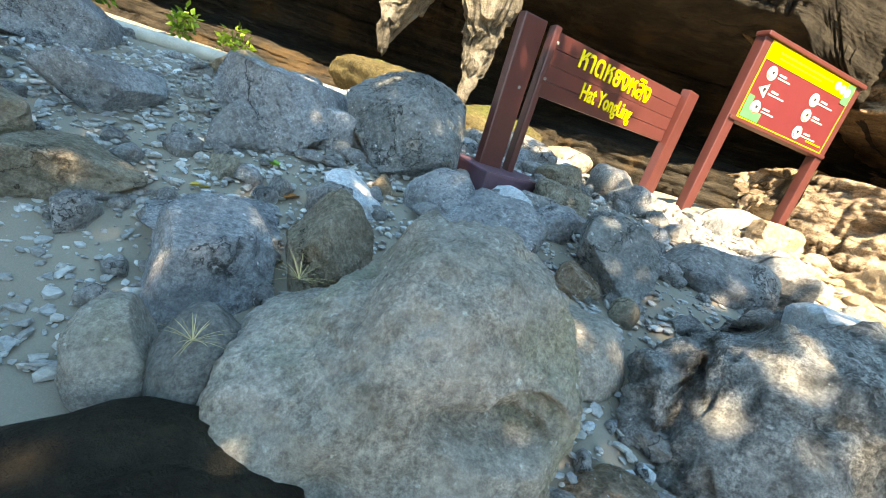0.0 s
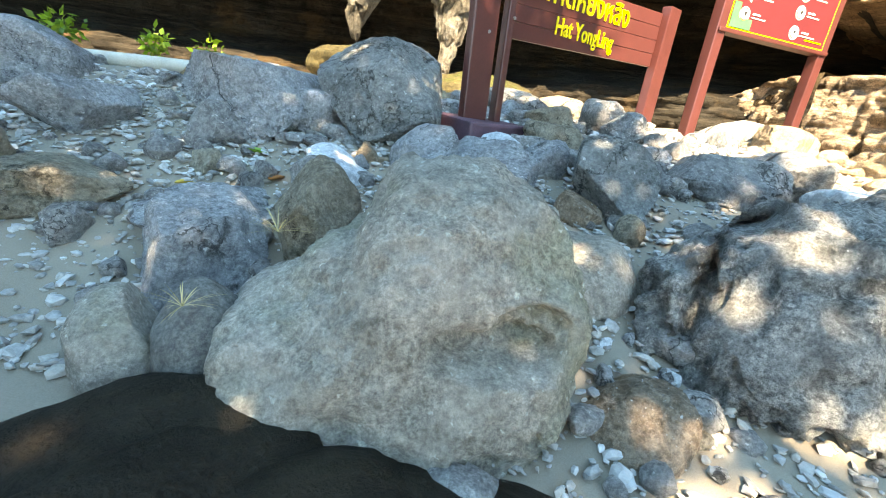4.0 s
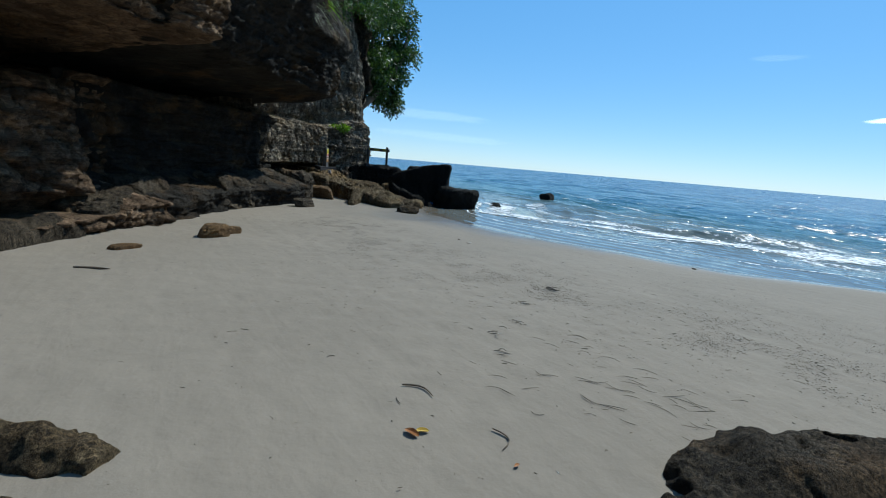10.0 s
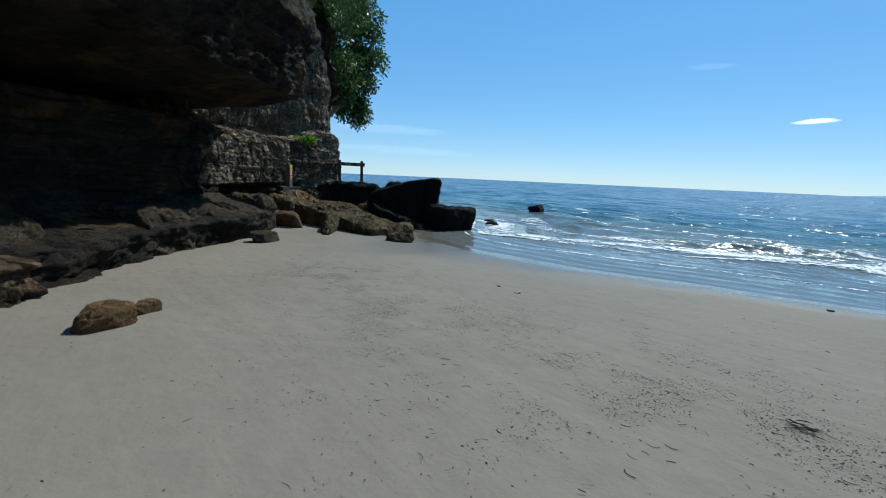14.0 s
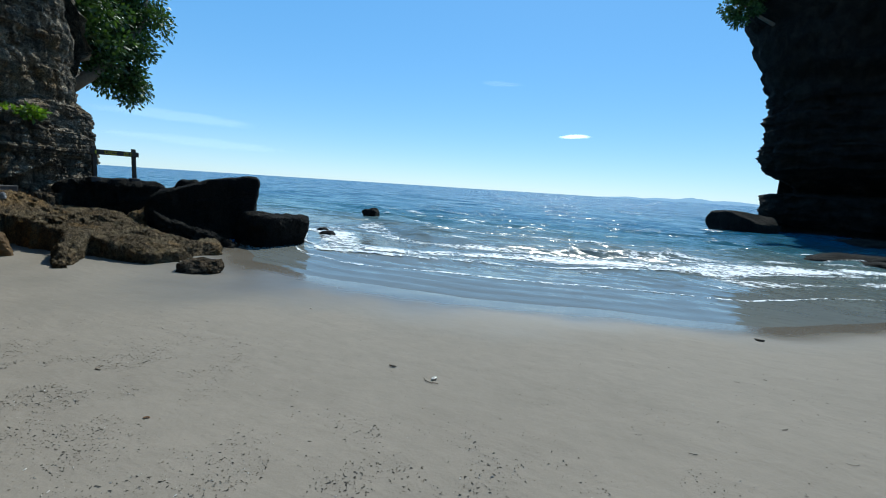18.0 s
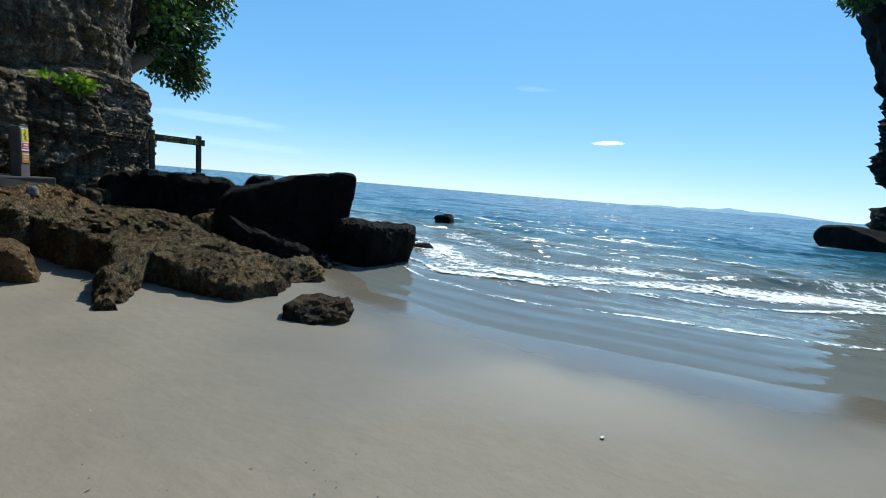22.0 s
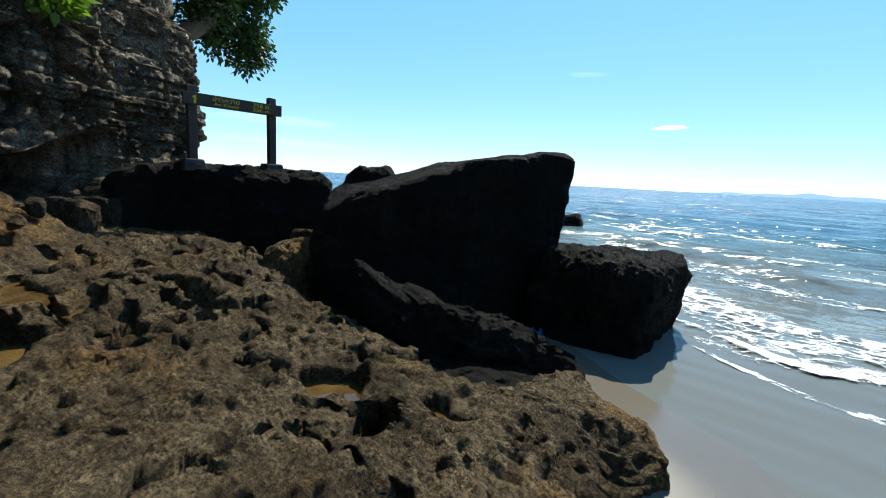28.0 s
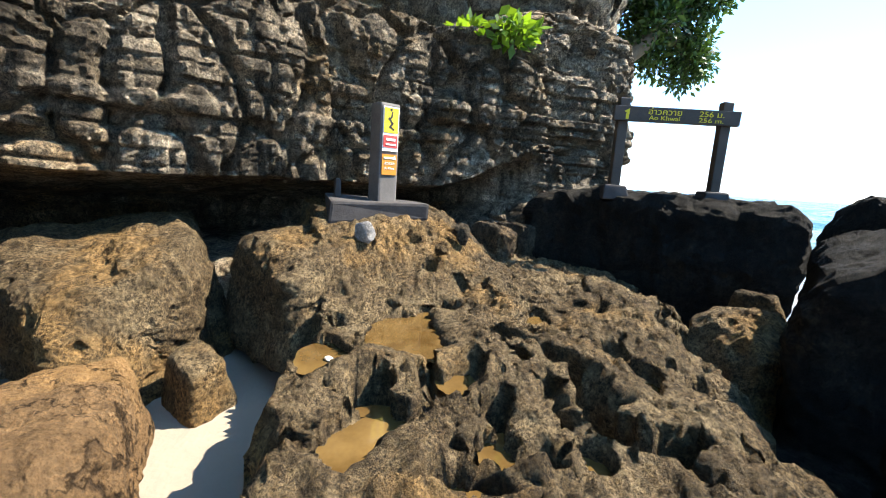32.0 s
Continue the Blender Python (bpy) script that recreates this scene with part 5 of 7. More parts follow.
boulder(2.2, 5.6, 0.22, 0.2, 0.2, 0, M_WHITE, "lumpy", 3, "small pale stone lit by the sun")
boulder(2.6, 5.7, 0.2, 0.18, 0.16, 40, M_PALE, "angular", 3, "small pale stone lit by the sun")
boulder(-0.4, 4.4, 0.5, 0.35, 0.4, 30, M_BLUE, "angular", 4, "blue-grey boulder among pebbles")
boulder(0.1, 3.4, 0.4, 0.3, 0.38, 20, M_GREY, "angular", 4, "grey boulder with lit top")
boulder(0.9, 2.9, 0.42, 0.3, 0.3, 40, M_TAN, "angular", 4, "dark brown boulder in deep shade")
boulder(1.3, 2.2, 0.4, 0.3, 0.3, 10, M_GREY, "angular", 4, "angular grey boulder in shade")
# extra dark rocks cover the sand where the hollow lies in shade
boulder(3.1, 2.15, 0.45, 0.28, 0.12, 20, M_BROWNWET_SHADED, "smooth", 4, "wet brown rock darkened to black for a shaded hollow", sink=0.8)
boulder(3.45, 2.2, 0.4, 0.25, 0.08, -10, M_BROWNWET_SHADED, "smooth", 4, "wet brown rock darkened to black for a shaded hollow", sink=0.8)
boulder(2.85, 2.05, 0.4, 0.3, 0.16, 60, M_BROWNWET_SHADED, "smooth", 4, "wet brown boulder darkened for shade", sink=0.8)
boulder(1.2, 7.9, 1.0, 0.6, 0.65, 0, M_MOSS, "lumpy", 5, "mossy brown rock mound at the cave mouth")
boulder(2.7, 8.3, 0.9, 0.5, 0.55, 20, M_MOSS, "lumpy", 5, "mossy brown rock mound at the cave mouth")
crag("flowstone", ((0.45, 8.8, 2.0), (0.6, 8.8, 2.0), (0.65, 9.0, 2.0), (0.5, 9.0, 2.0)), ((0.85, 8.7, 4.6), (1.6, 8.8, 4.6), (1.7, 9.8, 4.6), (0.8, 9.8, 4.6)), M_DRAPE, 5, "grey folded flowstone curtain hanging in the cave", 3, 195, 1.6, 0.0, 0.09)
crag("flowstone", ((1.9, 9.1, 1.75), (2.1, 9.1, 1.7), (2.15, 9.4, 1.75), (1.9, 9.4, 1.75)), ((1.45, 9.0, 4.6), (2.4, 9.1, 4.6), (2.5, 10, 4.6), (1.4, 10, 4.6)), M_DRAPE, 5, "grey folded flowstone curtain hanging in the cave", 3, 206, 1.6, 0.0, 0.09)
# low slabs along the cliff foot
crag("boulder", ((16.05, 0.75, .0), (17.45, 0.15, .0), (17.9, 0.9, .0), (16.6, 1.6, .0)), ((16.2, 0.9, .72), (17.5, 0.3, .84), (17.9, 0.9, .95), (16.6, 1.6, .9)), M_SHORE, 5, "dark blocky rock along the cliff foot", 6, 291, 0.9)
def cliff_foot():
    rng = np.random.RandomState(61)
    line = ((17.35, 0.4), (18.25, -0.2), (19.05, -0.75), (19.85, -1.35), (20.5, -1.95), (21.2, -2.65), (21.85, -3.2), (22.45, -3.85), (23.0, -4.4), (23.5, -4.9))
    for k, ((x0, y0), (x1, y1)) in enumerate(zip(line, line[1:])):
        h = 0.52 + rng.uniform(-0.08, 0.22) + 0.03 * k
        g = float(ground(x0, y0)) - 0.2
        j = rng.uniform(-0.12, 0.12, 4)
        low = ((x0 - 0.15 + j[0], y0 - 0.2 + j[0], g), (x1 + 0.1, y1 - 0.2 + j[1], g), (x1 + 0.6, y1 + 0.6, g), (x0 + 0.4, y0 + 0.7, g))
        top = ((x0 - 0.02 + j[2], y0 - 0.05, g + 0.2 + h), (x1 + 0.15, y1 - 0.08 + j[1], g + 0.2 + h + j[3]), (x1 + 0.6, y1 + 0.6, g + 0.35 + h), (x0 + 0.4, y0 + 0.7, g + 0.35 + h))
        crag("boulder", low, top, M_SHORE, 5, "dark blocky rock along the cliff foot", 7, 300 + 7 * k, 0.9)
    for x, y, z in ((26.75, -7.15, 1.02), (27.0, -7.55, 1.05), (27.35, -7.85, 1.1), (26.45, -7.0, 0.95)):
        crag("boulder", ((x - 0.3, y, 0.3), (x, y - 0.35, 0.3), (x + 0.4, y - 0.1, 0.3), (x + 0.1, y + 0.3, 0.3)), ((x - 0.2, y, z), (x, y - 0.25, z - 0.04), (x + 0.35, y - 0.05, z), (x + 0.1, y + 0.25, z + 0.05)), M_SHORE, 4, "dark reddish rock wedged under the cliff", 5, int(x * 40), 0.7)


cliff_foot()
boulder(21.2, -3.9, 0.35, 0.25, 0.25, -60, M_SHORE, "angular", 4, "low brown rock on the sand")
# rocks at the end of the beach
crag("rock_slab", ((24.75, -8.75, -.3), (23.30, -10.62, -.3), (24.3, -11.5, -.3), (25.9, -9.9, -.3)), ((24.62, -8.66, 1.16), (23.18, -10.98, 1.88), (24.3, -11.7, 1.78), (25.7, -9.6, 1.25)), M_BACKLIT, 6,
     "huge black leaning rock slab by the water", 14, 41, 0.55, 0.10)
crag("rock_block", ((27.25, -8.0, -.2), (26.15, -9.85, -.2), (27.4, -10.5, -.2), (28.6, -8.7, -.2)), ((27.38, -7.9, 1.42), (26.05, -10.0, 1.47), (27.4, -10.7, 1.44), (28.7, -8.6, 1.42)), M_BACKLIT, 6,
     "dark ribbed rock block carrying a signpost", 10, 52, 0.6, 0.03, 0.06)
crag("rock_block", ((23.4, -10.2, -.4), (22.32, -10.3, -.4), (22.3, -11.6, -.4), (23.3, -12.0, -.4)), ((23.4, -10.35, .84), (22.15, -10.3, .84), (22.1, -11.95, .74), (23.3, -12.0, .76)), M_BACKLIT, 6,
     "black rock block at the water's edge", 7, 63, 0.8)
crag("rock_wedge", ((23.7, -8.1, -.3), (22.4, -9.3, -.35), (22.9, -10.2, -.35), (24.5, -9.0, -.3)), ((23.8, -8.38, .95), (22.5, -9.52, .13), (22.85, -9.95, .0), (24.3, -8.8, .62)), M_BACKLIT, 6,
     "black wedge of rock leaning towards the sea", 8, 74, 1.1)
crag("boulder", ((25.55, -8.4, -.1), (24.75, -8.7, -.1), (25.1, -9.4, -.1), (25.95, -9.0, -.1)), ((25.5, -8.55, .74), (24.85, -8.75, .66), (25.1, -9.25, .72), (25.8, -9.1, .76)), M_SHELF, 5,
     "rounded pitted brown rock between block and shelf", 4, 85, 0.8)
crag("boulder", ((25.9, -9.2, .3), (25.6, -9.4, .3), (25.75, -9.6, .3), (26.05, -9.4, .3)), ((25.85, -9.2, .82), (25.62, -9.4, .80), (25.75, -9.55, .82), (26.0, -9.35, .82)), M_SHELF, 4,
     "small brown rock wedged under the block", 3.5, 96, 0.5)
crag("boulder", ((26.55, -10.2, -.2), (25.6, -10.75, -.2), (26.2, -11.5, -.2), (27.2, -11.0, -.2)), ((26.35, -10.35, 1.58), (25.75, -10.85, 1.55), (26.2, -11.3, 1.5), (26.9, -10.9, 1.5)), M_BACKLIT, 5,
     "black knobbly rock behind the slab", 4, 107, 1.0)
# two filler rocks added so that the shadowed gap reads black, not sandy
crag("boulder", ((24.9, -8.35, -.2), (23.9, -8.15, -.3), (24.0, -9.0, -.3), (24.9, -9.1, -.2)), ((24.8, -8.45, .30), (24.0, -8.3, .22), (24.1, -8.9, .22), (24.8, -9.0, .30)), M_BACKLIT, 4,
     "added black rock filling the dark gap between shelf and slab", 5, 118, 0.8)
crag("boulder", ((23.7, -8.1, -.3), (22.45, -8.5, -.35), (22.4, -10.0, -.35), (23.6, -9.2, -.3)), ((23.6, -8.2, .2), (22.6, -8.6, .14), (22.6, -9.8, .08), (23.5, -9.1, .2)), M_BACKLIT, 5,
     "added black rock filling the dark gap between shelf and wedge", 5, 129, 0.6)
crag("rock_spur", ((21.62, -5.50, -.15), (21.38, -5.85, -.15), (23.2, -6.95, -.1), (23.5, -6.45, -.1)), ((21.80, -5.66, .24), (21.66, -5.80, .22), (23.1, -6.80, .58), (23.35, -6.5, .60)), M_SHELF, 6,
     "narrow tan rock spur reaching into the sand", 6, 184, 1.0)
# the stepped rocks between shelf and cliff
crag("boulder", ((24.55, -5.05, -.1), (23.3, -5.75, -.1), (24.0, -6.0, -.1), (25.0, -5.5, -.1)), ((24.35, -4.85, .62), (23.35, -5.55, .52), (24.0, -5.85, .56), (24.9, -5.4, .66)), M_TANSHORE, 6,
     "large smooth tan boulder with a crack by the sand cove", 5, 140, 0.5)
crag("boulder", ((25.05, -5.40, .05), (24.80, -5.72, .05), (25.1, -5.85, .05), (25.3, -5.55, .05)), ((25.0, -5.45, .46), (24.82, -5.70, .44), (25.0, -5.8, .46), (25.2, -5.55, .48)), M_SHELF, 4,
     "small tan rock deep between larger rocks", 7, 151, 0.3)
crag("boulder", ((25.9, -5.35, .2), (25.05, -6.15, .2), (25.9, -6.7, .2), (26.7, -5.9, .2)), ((25.95, -5.45, 1.0), (25.2, -6.05, .94), (25.9, -6.55, 1.06), (26.6, -5.85, 1.10)), M_SHELF, 6,
     "blocky brown rock below the warning sign", 6, 162, 0.6)
crag("rock_slab", ((25.4, -4.2, .0), (24.5, -5.3, .0), (25.9, -5.5, .0), (27.0, -4.8, .0)), ((25.5, -4.0, 1.0), (24.6, -5.25, .70), (25.75, -5.35, .98), (26.8, -4.6, 1.08)), M_SHELF, 6,
     "tilted pitted brown rock slab at the cliff foot", 11, 173, 0.75)
boulder(27.4, -21.9, 0.55, 0.5, 0.5, 20, M_BACKLIT, "lumpy", 4, "black rock standing in the sea", base=0.0, sink=0.8)
boulder(23.3, -13.9, 0.35, 0.2, 0.14, 10, M_BACKLIT, "lumpy", 3, "low black rock awash beside the block", base=0.0, sink=1.2)
boulder(24.3, -14.6, 0.28, 0.2, 0.12, 40, M_BACKLIT, "lumpy", 3, "low black rock awash beside the block", base=0.0, sink=1.2)


def rubble():
    """The smaller stones that fill the pile by the signs and run out towards the cliff."""
    rng = np.random.RandomState(77)
    shady = ((M_GREY, "grey angular stone in the pile by the signs"), (M_BLUE, "blue-grey stone in the pile by the signs"), (M_TAN, "brown stone in the pile by the signs"), (M_WHITE, "whitish stone in the pile by the signs"))
    for _ in range(62):
        x, y = rng.uniform(1.2, 5.6), rng.uniform(3.3, 7.2)
        r = 0.05 + 0.15 * rng.rand() ** 1.6
        mat, label = shady[rng.choice(4, p=(0.38, 0.3, 0.2, 0.12))]
        boulder(round(x, 2), round(y, 2), r, r * rng.uniform(0.7, 1), r * rng.uniform(0.7, 1.3), rng.uniform(0, 360), mat, ("angular", "lumpy", "slab")[rng.randint(3)], 3, label, group="stones in the pile by the signs")
    for _ in range(100):
        x, y = rng.uniform(5.4, 9.6), rng.uniform(3.2, 8.2)
        if x + y > 15.3 or y < 3.0 + 0.25 * (x - 5):
            continue
        r = 0.06 + 0.28 * rng.rand() ** 2
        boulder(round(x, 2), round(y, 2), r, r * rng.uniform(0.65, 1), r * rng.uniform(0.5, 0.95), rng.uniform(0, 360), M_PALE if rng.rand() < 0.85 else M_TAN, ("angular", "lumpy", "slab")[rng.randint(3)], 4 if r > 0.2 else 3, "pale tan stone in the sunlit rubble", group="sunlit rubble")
    for _ in range(22):
        x, y = rng.uniform(3.55, 4.35), rng.uniform(2.25, 3.1)
        r = rng.uniform(0.025, 0.06)
        mat = (M_GREY, M_TAN, M_WHITE, M_BLUE)[rng.randint(4)]
        boulder(round(x, 2), round(y, 2), r, r * rng.uniform(0.6, 1), r * rng.uniform(0.5, 1.1), rng.uniform(0, 360), mat, "angular", 3, "small broken stone wedged between two large boulders", group="stones wedged between boulders")


rubble()


def gravel():
    """Flat grey chips and broken coral between the boulders by the signs."""
    rng = np.random.RandomState(5)
    shapes = [rock_shape(1, "angular", 40 + k)[0] for k in range(14)]
    F = np.array(SPHERES[1][1])
    V, G, n = [], [], 0
    xs, ys = rng.uniform(-0.8, 6.2, 24000), rng.uniform(1.9, 6.6, 24000)
    zs = ground(xs, ys)
    for x, y, z in zip(xs, ys, zs):
        if x > 4.6 + 0.35 * (y - 1.7) + rng.normal() * 0.4 or (y < 2.35 and x < 3.6):
            continue
        s = 0.007 + 0.024 * rng.rand() ** 2.5
        q = shapes[rng.randint(14)] * s * (rng.uniform(0.8, 1.4), rng.uniform(0.6, 1), rng.uniform(0.3, 0.7))
        a, b = rng.rand() * 6.28, rng.normal() * 0.3
        q = q @ np.array([[math.cos(a), -math.sin(a), 0], [math.sin(a), math.cos(a), b], [0, -b, 1]])
        V.append(q + (x, y, z + s * 0.3))
        G.append(F + n)
        n += len(q)
    ob = mesh_object("pebbles", np.vstack(V), np.vstack(G), M_PEBBLE, None, False)
    tagged(ob, "grey and white pebbles and broken coral between boulders", "pebbles", kind="stuff")


def rubble_rest():
    """The countless small stones under and between the larger ones, in the sun and in the shade."""
    for name, mat, label, area, count, seed in (("rubble", M_PALE, "pale sunlit rubble between the larger stones", (5.4, 9.4, 3.2, 8.0), 900, 3), ("rubble", M_GREY, "grey rubble between the boulders by the signs", (-0.5, 5.6, 2.3, 7.4), 700, 4)):
        rng = np.random.RandomState(seed)
        shapes = [rock_shape(2, ("angular", "lumpy")[k % 2], 90 + k)[0] for k in range(10)]
        F = np.array(SPHERES[2][1])
        V, G, n = [], [], 0
        for _ in range(count):
            x, y = rng.uniform(*area[:2]), rng.uniform(*area[2:])
            if seed == 3 and (x + y > 15.0 or y < 3.1 + 0.3 * (x - 5)) or seed == 4 and x > 4.6 + 0.35 * (y - 1.7):
                continue
            r = 0.025 + 0.085 * rng.rand() ** 2
            q = shapes[rng.randint(10)] * r * (rng.uniform(0.8, 1.3), rng.uniform(0.6, 1), rng.uniform(0.5, 0.9))
            w = rng.rand() * 6.28
            q = q @ np.array([[math.cos(w), -math.sin(w), 0], [math.sin(w), math.cos(w), 0], [0, 0, 1]])
            V.append(q + (x, y, float(ground(x, y)) + r * 0.3))
            G.append(F + n)
            n += len(q)
        tagged(mesh_object(name, np.vstack(V), np.vstack(G), mat, None, False), label, "rubble", kind="stuff")


rubble_rest()


def pebble_material():
    mat, nt, bsdf = material("mixed_pebbles")
    geo = nt.nodes.new("ShaderNodeNewGeometry")
    col = ramp(nt, geo.outputs["Random Per Island"], [(0.0, (0.10, 0.09, 0.08)), (0.35, (0.24, 0.25, 0.25)), (0.6, (0.34, 0.30, 0.25)), (0.92, (0.45, 0.47, 0.48)), (1.0, (0.72, 0.71, 0.67))])
    n = noise_node(nt, coords(nt, "world"), 40, 5, 0.7)
    link(nt, mixed(nt, 0.4, col, ramp(nt, n, [(0.3, (0.1, 0.1, 0.1)), (0.7, (0.6, 0.58, 0.54))])), bsdf.inputs["Base Color"])
    bsdf.inputs["Roughness"].default_value = 0.8
    bumped(nt, bsdf, [(n, 0.4, 0.01)])
    return mat


M_PEBBLE = pebble_material()
gravel()


# ---------------------------------------------------------------- the rock shelf at the end of the beach
# centre, half widths and depth of the hollows that hold water, then of the dry holes
POOLS = ((25.03, -6.80, 0.30, 0.20, 0.07), (24.14, -6.66, 0.17, 0.13, 0.10), (23.95, -7.04, 0.10, 0.10, 0.10), (24.13, -7.17, 0.09, 0.08, 0.09), (24.68, -6.40, 0.14, 0.11, 0.07),
         (23.08, -7.62, 0.16, 0.12, 0.08), (22.60, -7.95, 0.13, 0.08, 0.07), (24.81, -7.85, 0.09, 0.05, 0.06), (24.57, -7.95, 0.10, 0.06, 0.08), (24.05, -7.48, 0.08, 0.06, 0.08), (25.67, -7.61, 0.10, 0.06, 0.06), (25.77, -7.07, 0.10, 0.06, 0.05), (25.25, -7.62, 0.12, 0.07, 0.06), (24.50, -7.02, 0.10, 0.07, 0.06))
HOLES = ((24.40, -6.63, 0.10, 0.08, 0.28), (25.53, -7.28, 0.10, 0.06, 0.15), (25.50, -8.09, 0.13, 0.07, 0.16), (24.50, -6.86, 0.06, 0.06, 0.15), (24.26, -7.16, 0.09, 0.06, 0.22), (24.07, -7.29, 0.07, 0.07, 0.22),
         (24.66, -7.95, 0.10, 0.08, 0.2), (24.20, -7.88, 0.08, 0.07, 0.2), (24.06, -7.49, 0.08, 0.06, 0.2), (24.42, -7.62, 0.17, 0.15, 0.36), (24.22, -7.68, 0.13, 0.12, 0.36), (23.75, -7.2, 0.09, 0.07, 0.2), (23.4, -7.5, 0.1, 0.08, 0.2), (22.75, -7.5, 0.10, 0.12, 0.25))


def shelf():
    xs, ys = np.arange(21.1, 27.6, 0.0165), np.arange(-9.4, -4.0, 0.0165)
    gx, gy = np.meshgrid(xs, ys, indexing="xy")
    x, y = gx.ravel(), gy.ravel()
    p = np.stack([x, y, 0 * x], 1)
    wob = 0.28 * np.stack([fbm(p * 1.6, 3, 59), fbm(p * 1.6 + 9, 3, 60), 0 * x], 1)
    ragged = p + 0.10 * np.stack([fbm(p * 5, 4, 41), fbm(p * 5 + 9, 4, 42), 0 * x], 1)
    top = 0.45 + 0.115 * (x - 22.6) + 0.04 * (y + 7.2)
    top = np.minimum(top, 0.70 + 0.02 * (x - 25)) + 0.40 * smooth(25.2, 26.2, x + 0.45 * (y + 6.4)) * smooth(-7.7, -6.8, y)
    top = top - 0.12 * smooth(-6.5, -6.0, y) * smooth(24.2, 23.2, x)
    # plates with steps between them
    b1, b2 = cells((p + wob) * 0.85 + 2.3, 58)
    plate = fbm(np.round((p + wob) * 1.1) * 3.3, 2, 46)
    calm = np.ones(len(x))
    for hx, hy, rx, ry, deep in POOLS:
        calm = np.minimum(calm, smooth(1.1, 2.0, np.hypot((x - hx) / rx, (y - hy) / ry)))
    top = top + calm * (0.05 * fbm(p * 0.9, 2, 61) + 0.06 * fbm(p * 2.6, 3, 62) + 0.045 * fbm(p * 6, 3, 63) + 0.06 * np.abs(fbm(p * 12, 3, 57)) + 0.024 * fbm(p * 30, 2, 53))
    edge = 0.5 * fbm(p * 0.8, 3, 64) + 0.45 * fbm(p * 2.5, 3, 65) + 0.3 * fbm(p * 7, 4, 56)
    sea_side = y + 8.75 - 0.28 * (25.8 - x) * 0.35 + 0.35 * edge
    beach_side = x - np.interp(y, [-9, -8, -7.5, -7.0, -6.8, -6.6, -6.1, -5.7, -5.2, -4.6, -4.0], [22.6, 21.7, 21.3, 21.35, 21.8, 22.9, 23.2, 23.4, 23.9, 23.9, 23.9]) + 0.3 * edge
    cliff_side = np.interp(x, [21, 22.9, 24.0, 24.7, 25.1, 25.5, 27.6], [-6.5, -6.5, -6.28, -6.2, -6.15, -6.05, -5.4]) - y + 0.2 * edge
    inside = smooth(-0.02, 0.10, np.minimum(np.minimum(sea_side, beach_side), cliff_side))
    top = top - 0.10 * smooth(0.45, 0.0, np.minimum(sea_side, beach_side))
    # gullies, solution holes and pools
    way = np.abs((ragged[:, 1] + 7.31) + (25.01 - ragged[:, 0]) * 0.56)
    gully = 0.30 * smooth(0.085, 0.03, way) * smooth(25.15, 24.9, x) * smooth(24.0, 24.2, x)
    vein = np.abs(fbm(p * 0.8 + 4, 2, 66) + 0.06 * fbm(p * 5, 3, 55))
    cut = np.maximum(gully, 0.20 * smooth(0.022, 0.004, vein) * smooth(22.2, 23, x))
    for hx, hy, rx, ry, deep in HOLES:
        cut = np.maximum(cut, deep * smooth(1.15, 0.8, np.hypot((ragged[:, 0] - hx) / rx, (ragged[:, 1] - hy) / ry)))
    for hx, hy, rx, ry, deep in POOLS:
        cut = np.maximum(cut, (deep + 0.02) * smooth(1.2, 0.95, np.hypot((ragged[:, 0] - hx) / rx, (ragged[:, 1] - hy) / ry)))
    c, _ = cells(ragged * 4.2 + 1.7, 68)
    cut = np.maximum(cut, 0.17 * smooth(0.32, 0.2, c) * smooth(-0.3, 0.0, fbm(p * 1.1 + 8, 2, 69)))
    d, _ = cells(ragged * 11, 71)
    cut = cut + 0.05 * smooth(0.38, 0.18, d) * smooth(-0.3, 0.1, fbm(p * 1.6 + 3, 2, 54))
    low = ground(x, y) - 0.3
    z = low + (top - cut - low) * inside
    # rough, undercut walls instead of straight drops
    q = np.stack([x, y, z * 1.5], 1)
    gz = np.hypot(*np.gradient(z.reshape(gx.shape), 0.0165)).ravel()
    steep = smooth(0.6, 2.5, gz)
    x2 = x + steep * (0.06 * fbm(q * 9, 3, 81) + 0.09 * fbm(q * 3, 2, 83))
    y2 = y + steep * (0.06 * fbm(q * 9 + 5, 3, 82) + 0.09 * fbm(q * 3 + 5, 2, 84))
    ob = mesh_object("rock_shelf", np.stack([x2, y2, z], 1), grid_faces(len(ys), len(xs)), M_SHELF, None, True)
    tagged(ob, "pitted brown rock shelf with barnacles and small pools", "rock shelf", kind="structure")


shelf()


# ---------------------------------------------------------------- signs
def stand(name, m, label, category, group=""):
    ob = new(name)
    ob.matrix_world = m
    return tagged(ob, label, category, group)


def post(parent, name, size, x, y, z, mat, lean=0.0, bevel=0.012, label=""):
    bm = bmesh.new()
    beam(bm, size, pose(x, y, z, 0, lean, 0), bevel, rough=0.004)
    return part(name, bm, mat, parent, label)


def plate(parent, name, w, h, x, y, z, mat, thick=0.006, label=""):
    """A flat board facing -y with its centre at (x, z)."""
    bm = bmesh.new()
    beam(bm, (w, thick, h), pose(x, y, z - h / 2), 0.0)
    return part(name, bm, mat, parent, label)


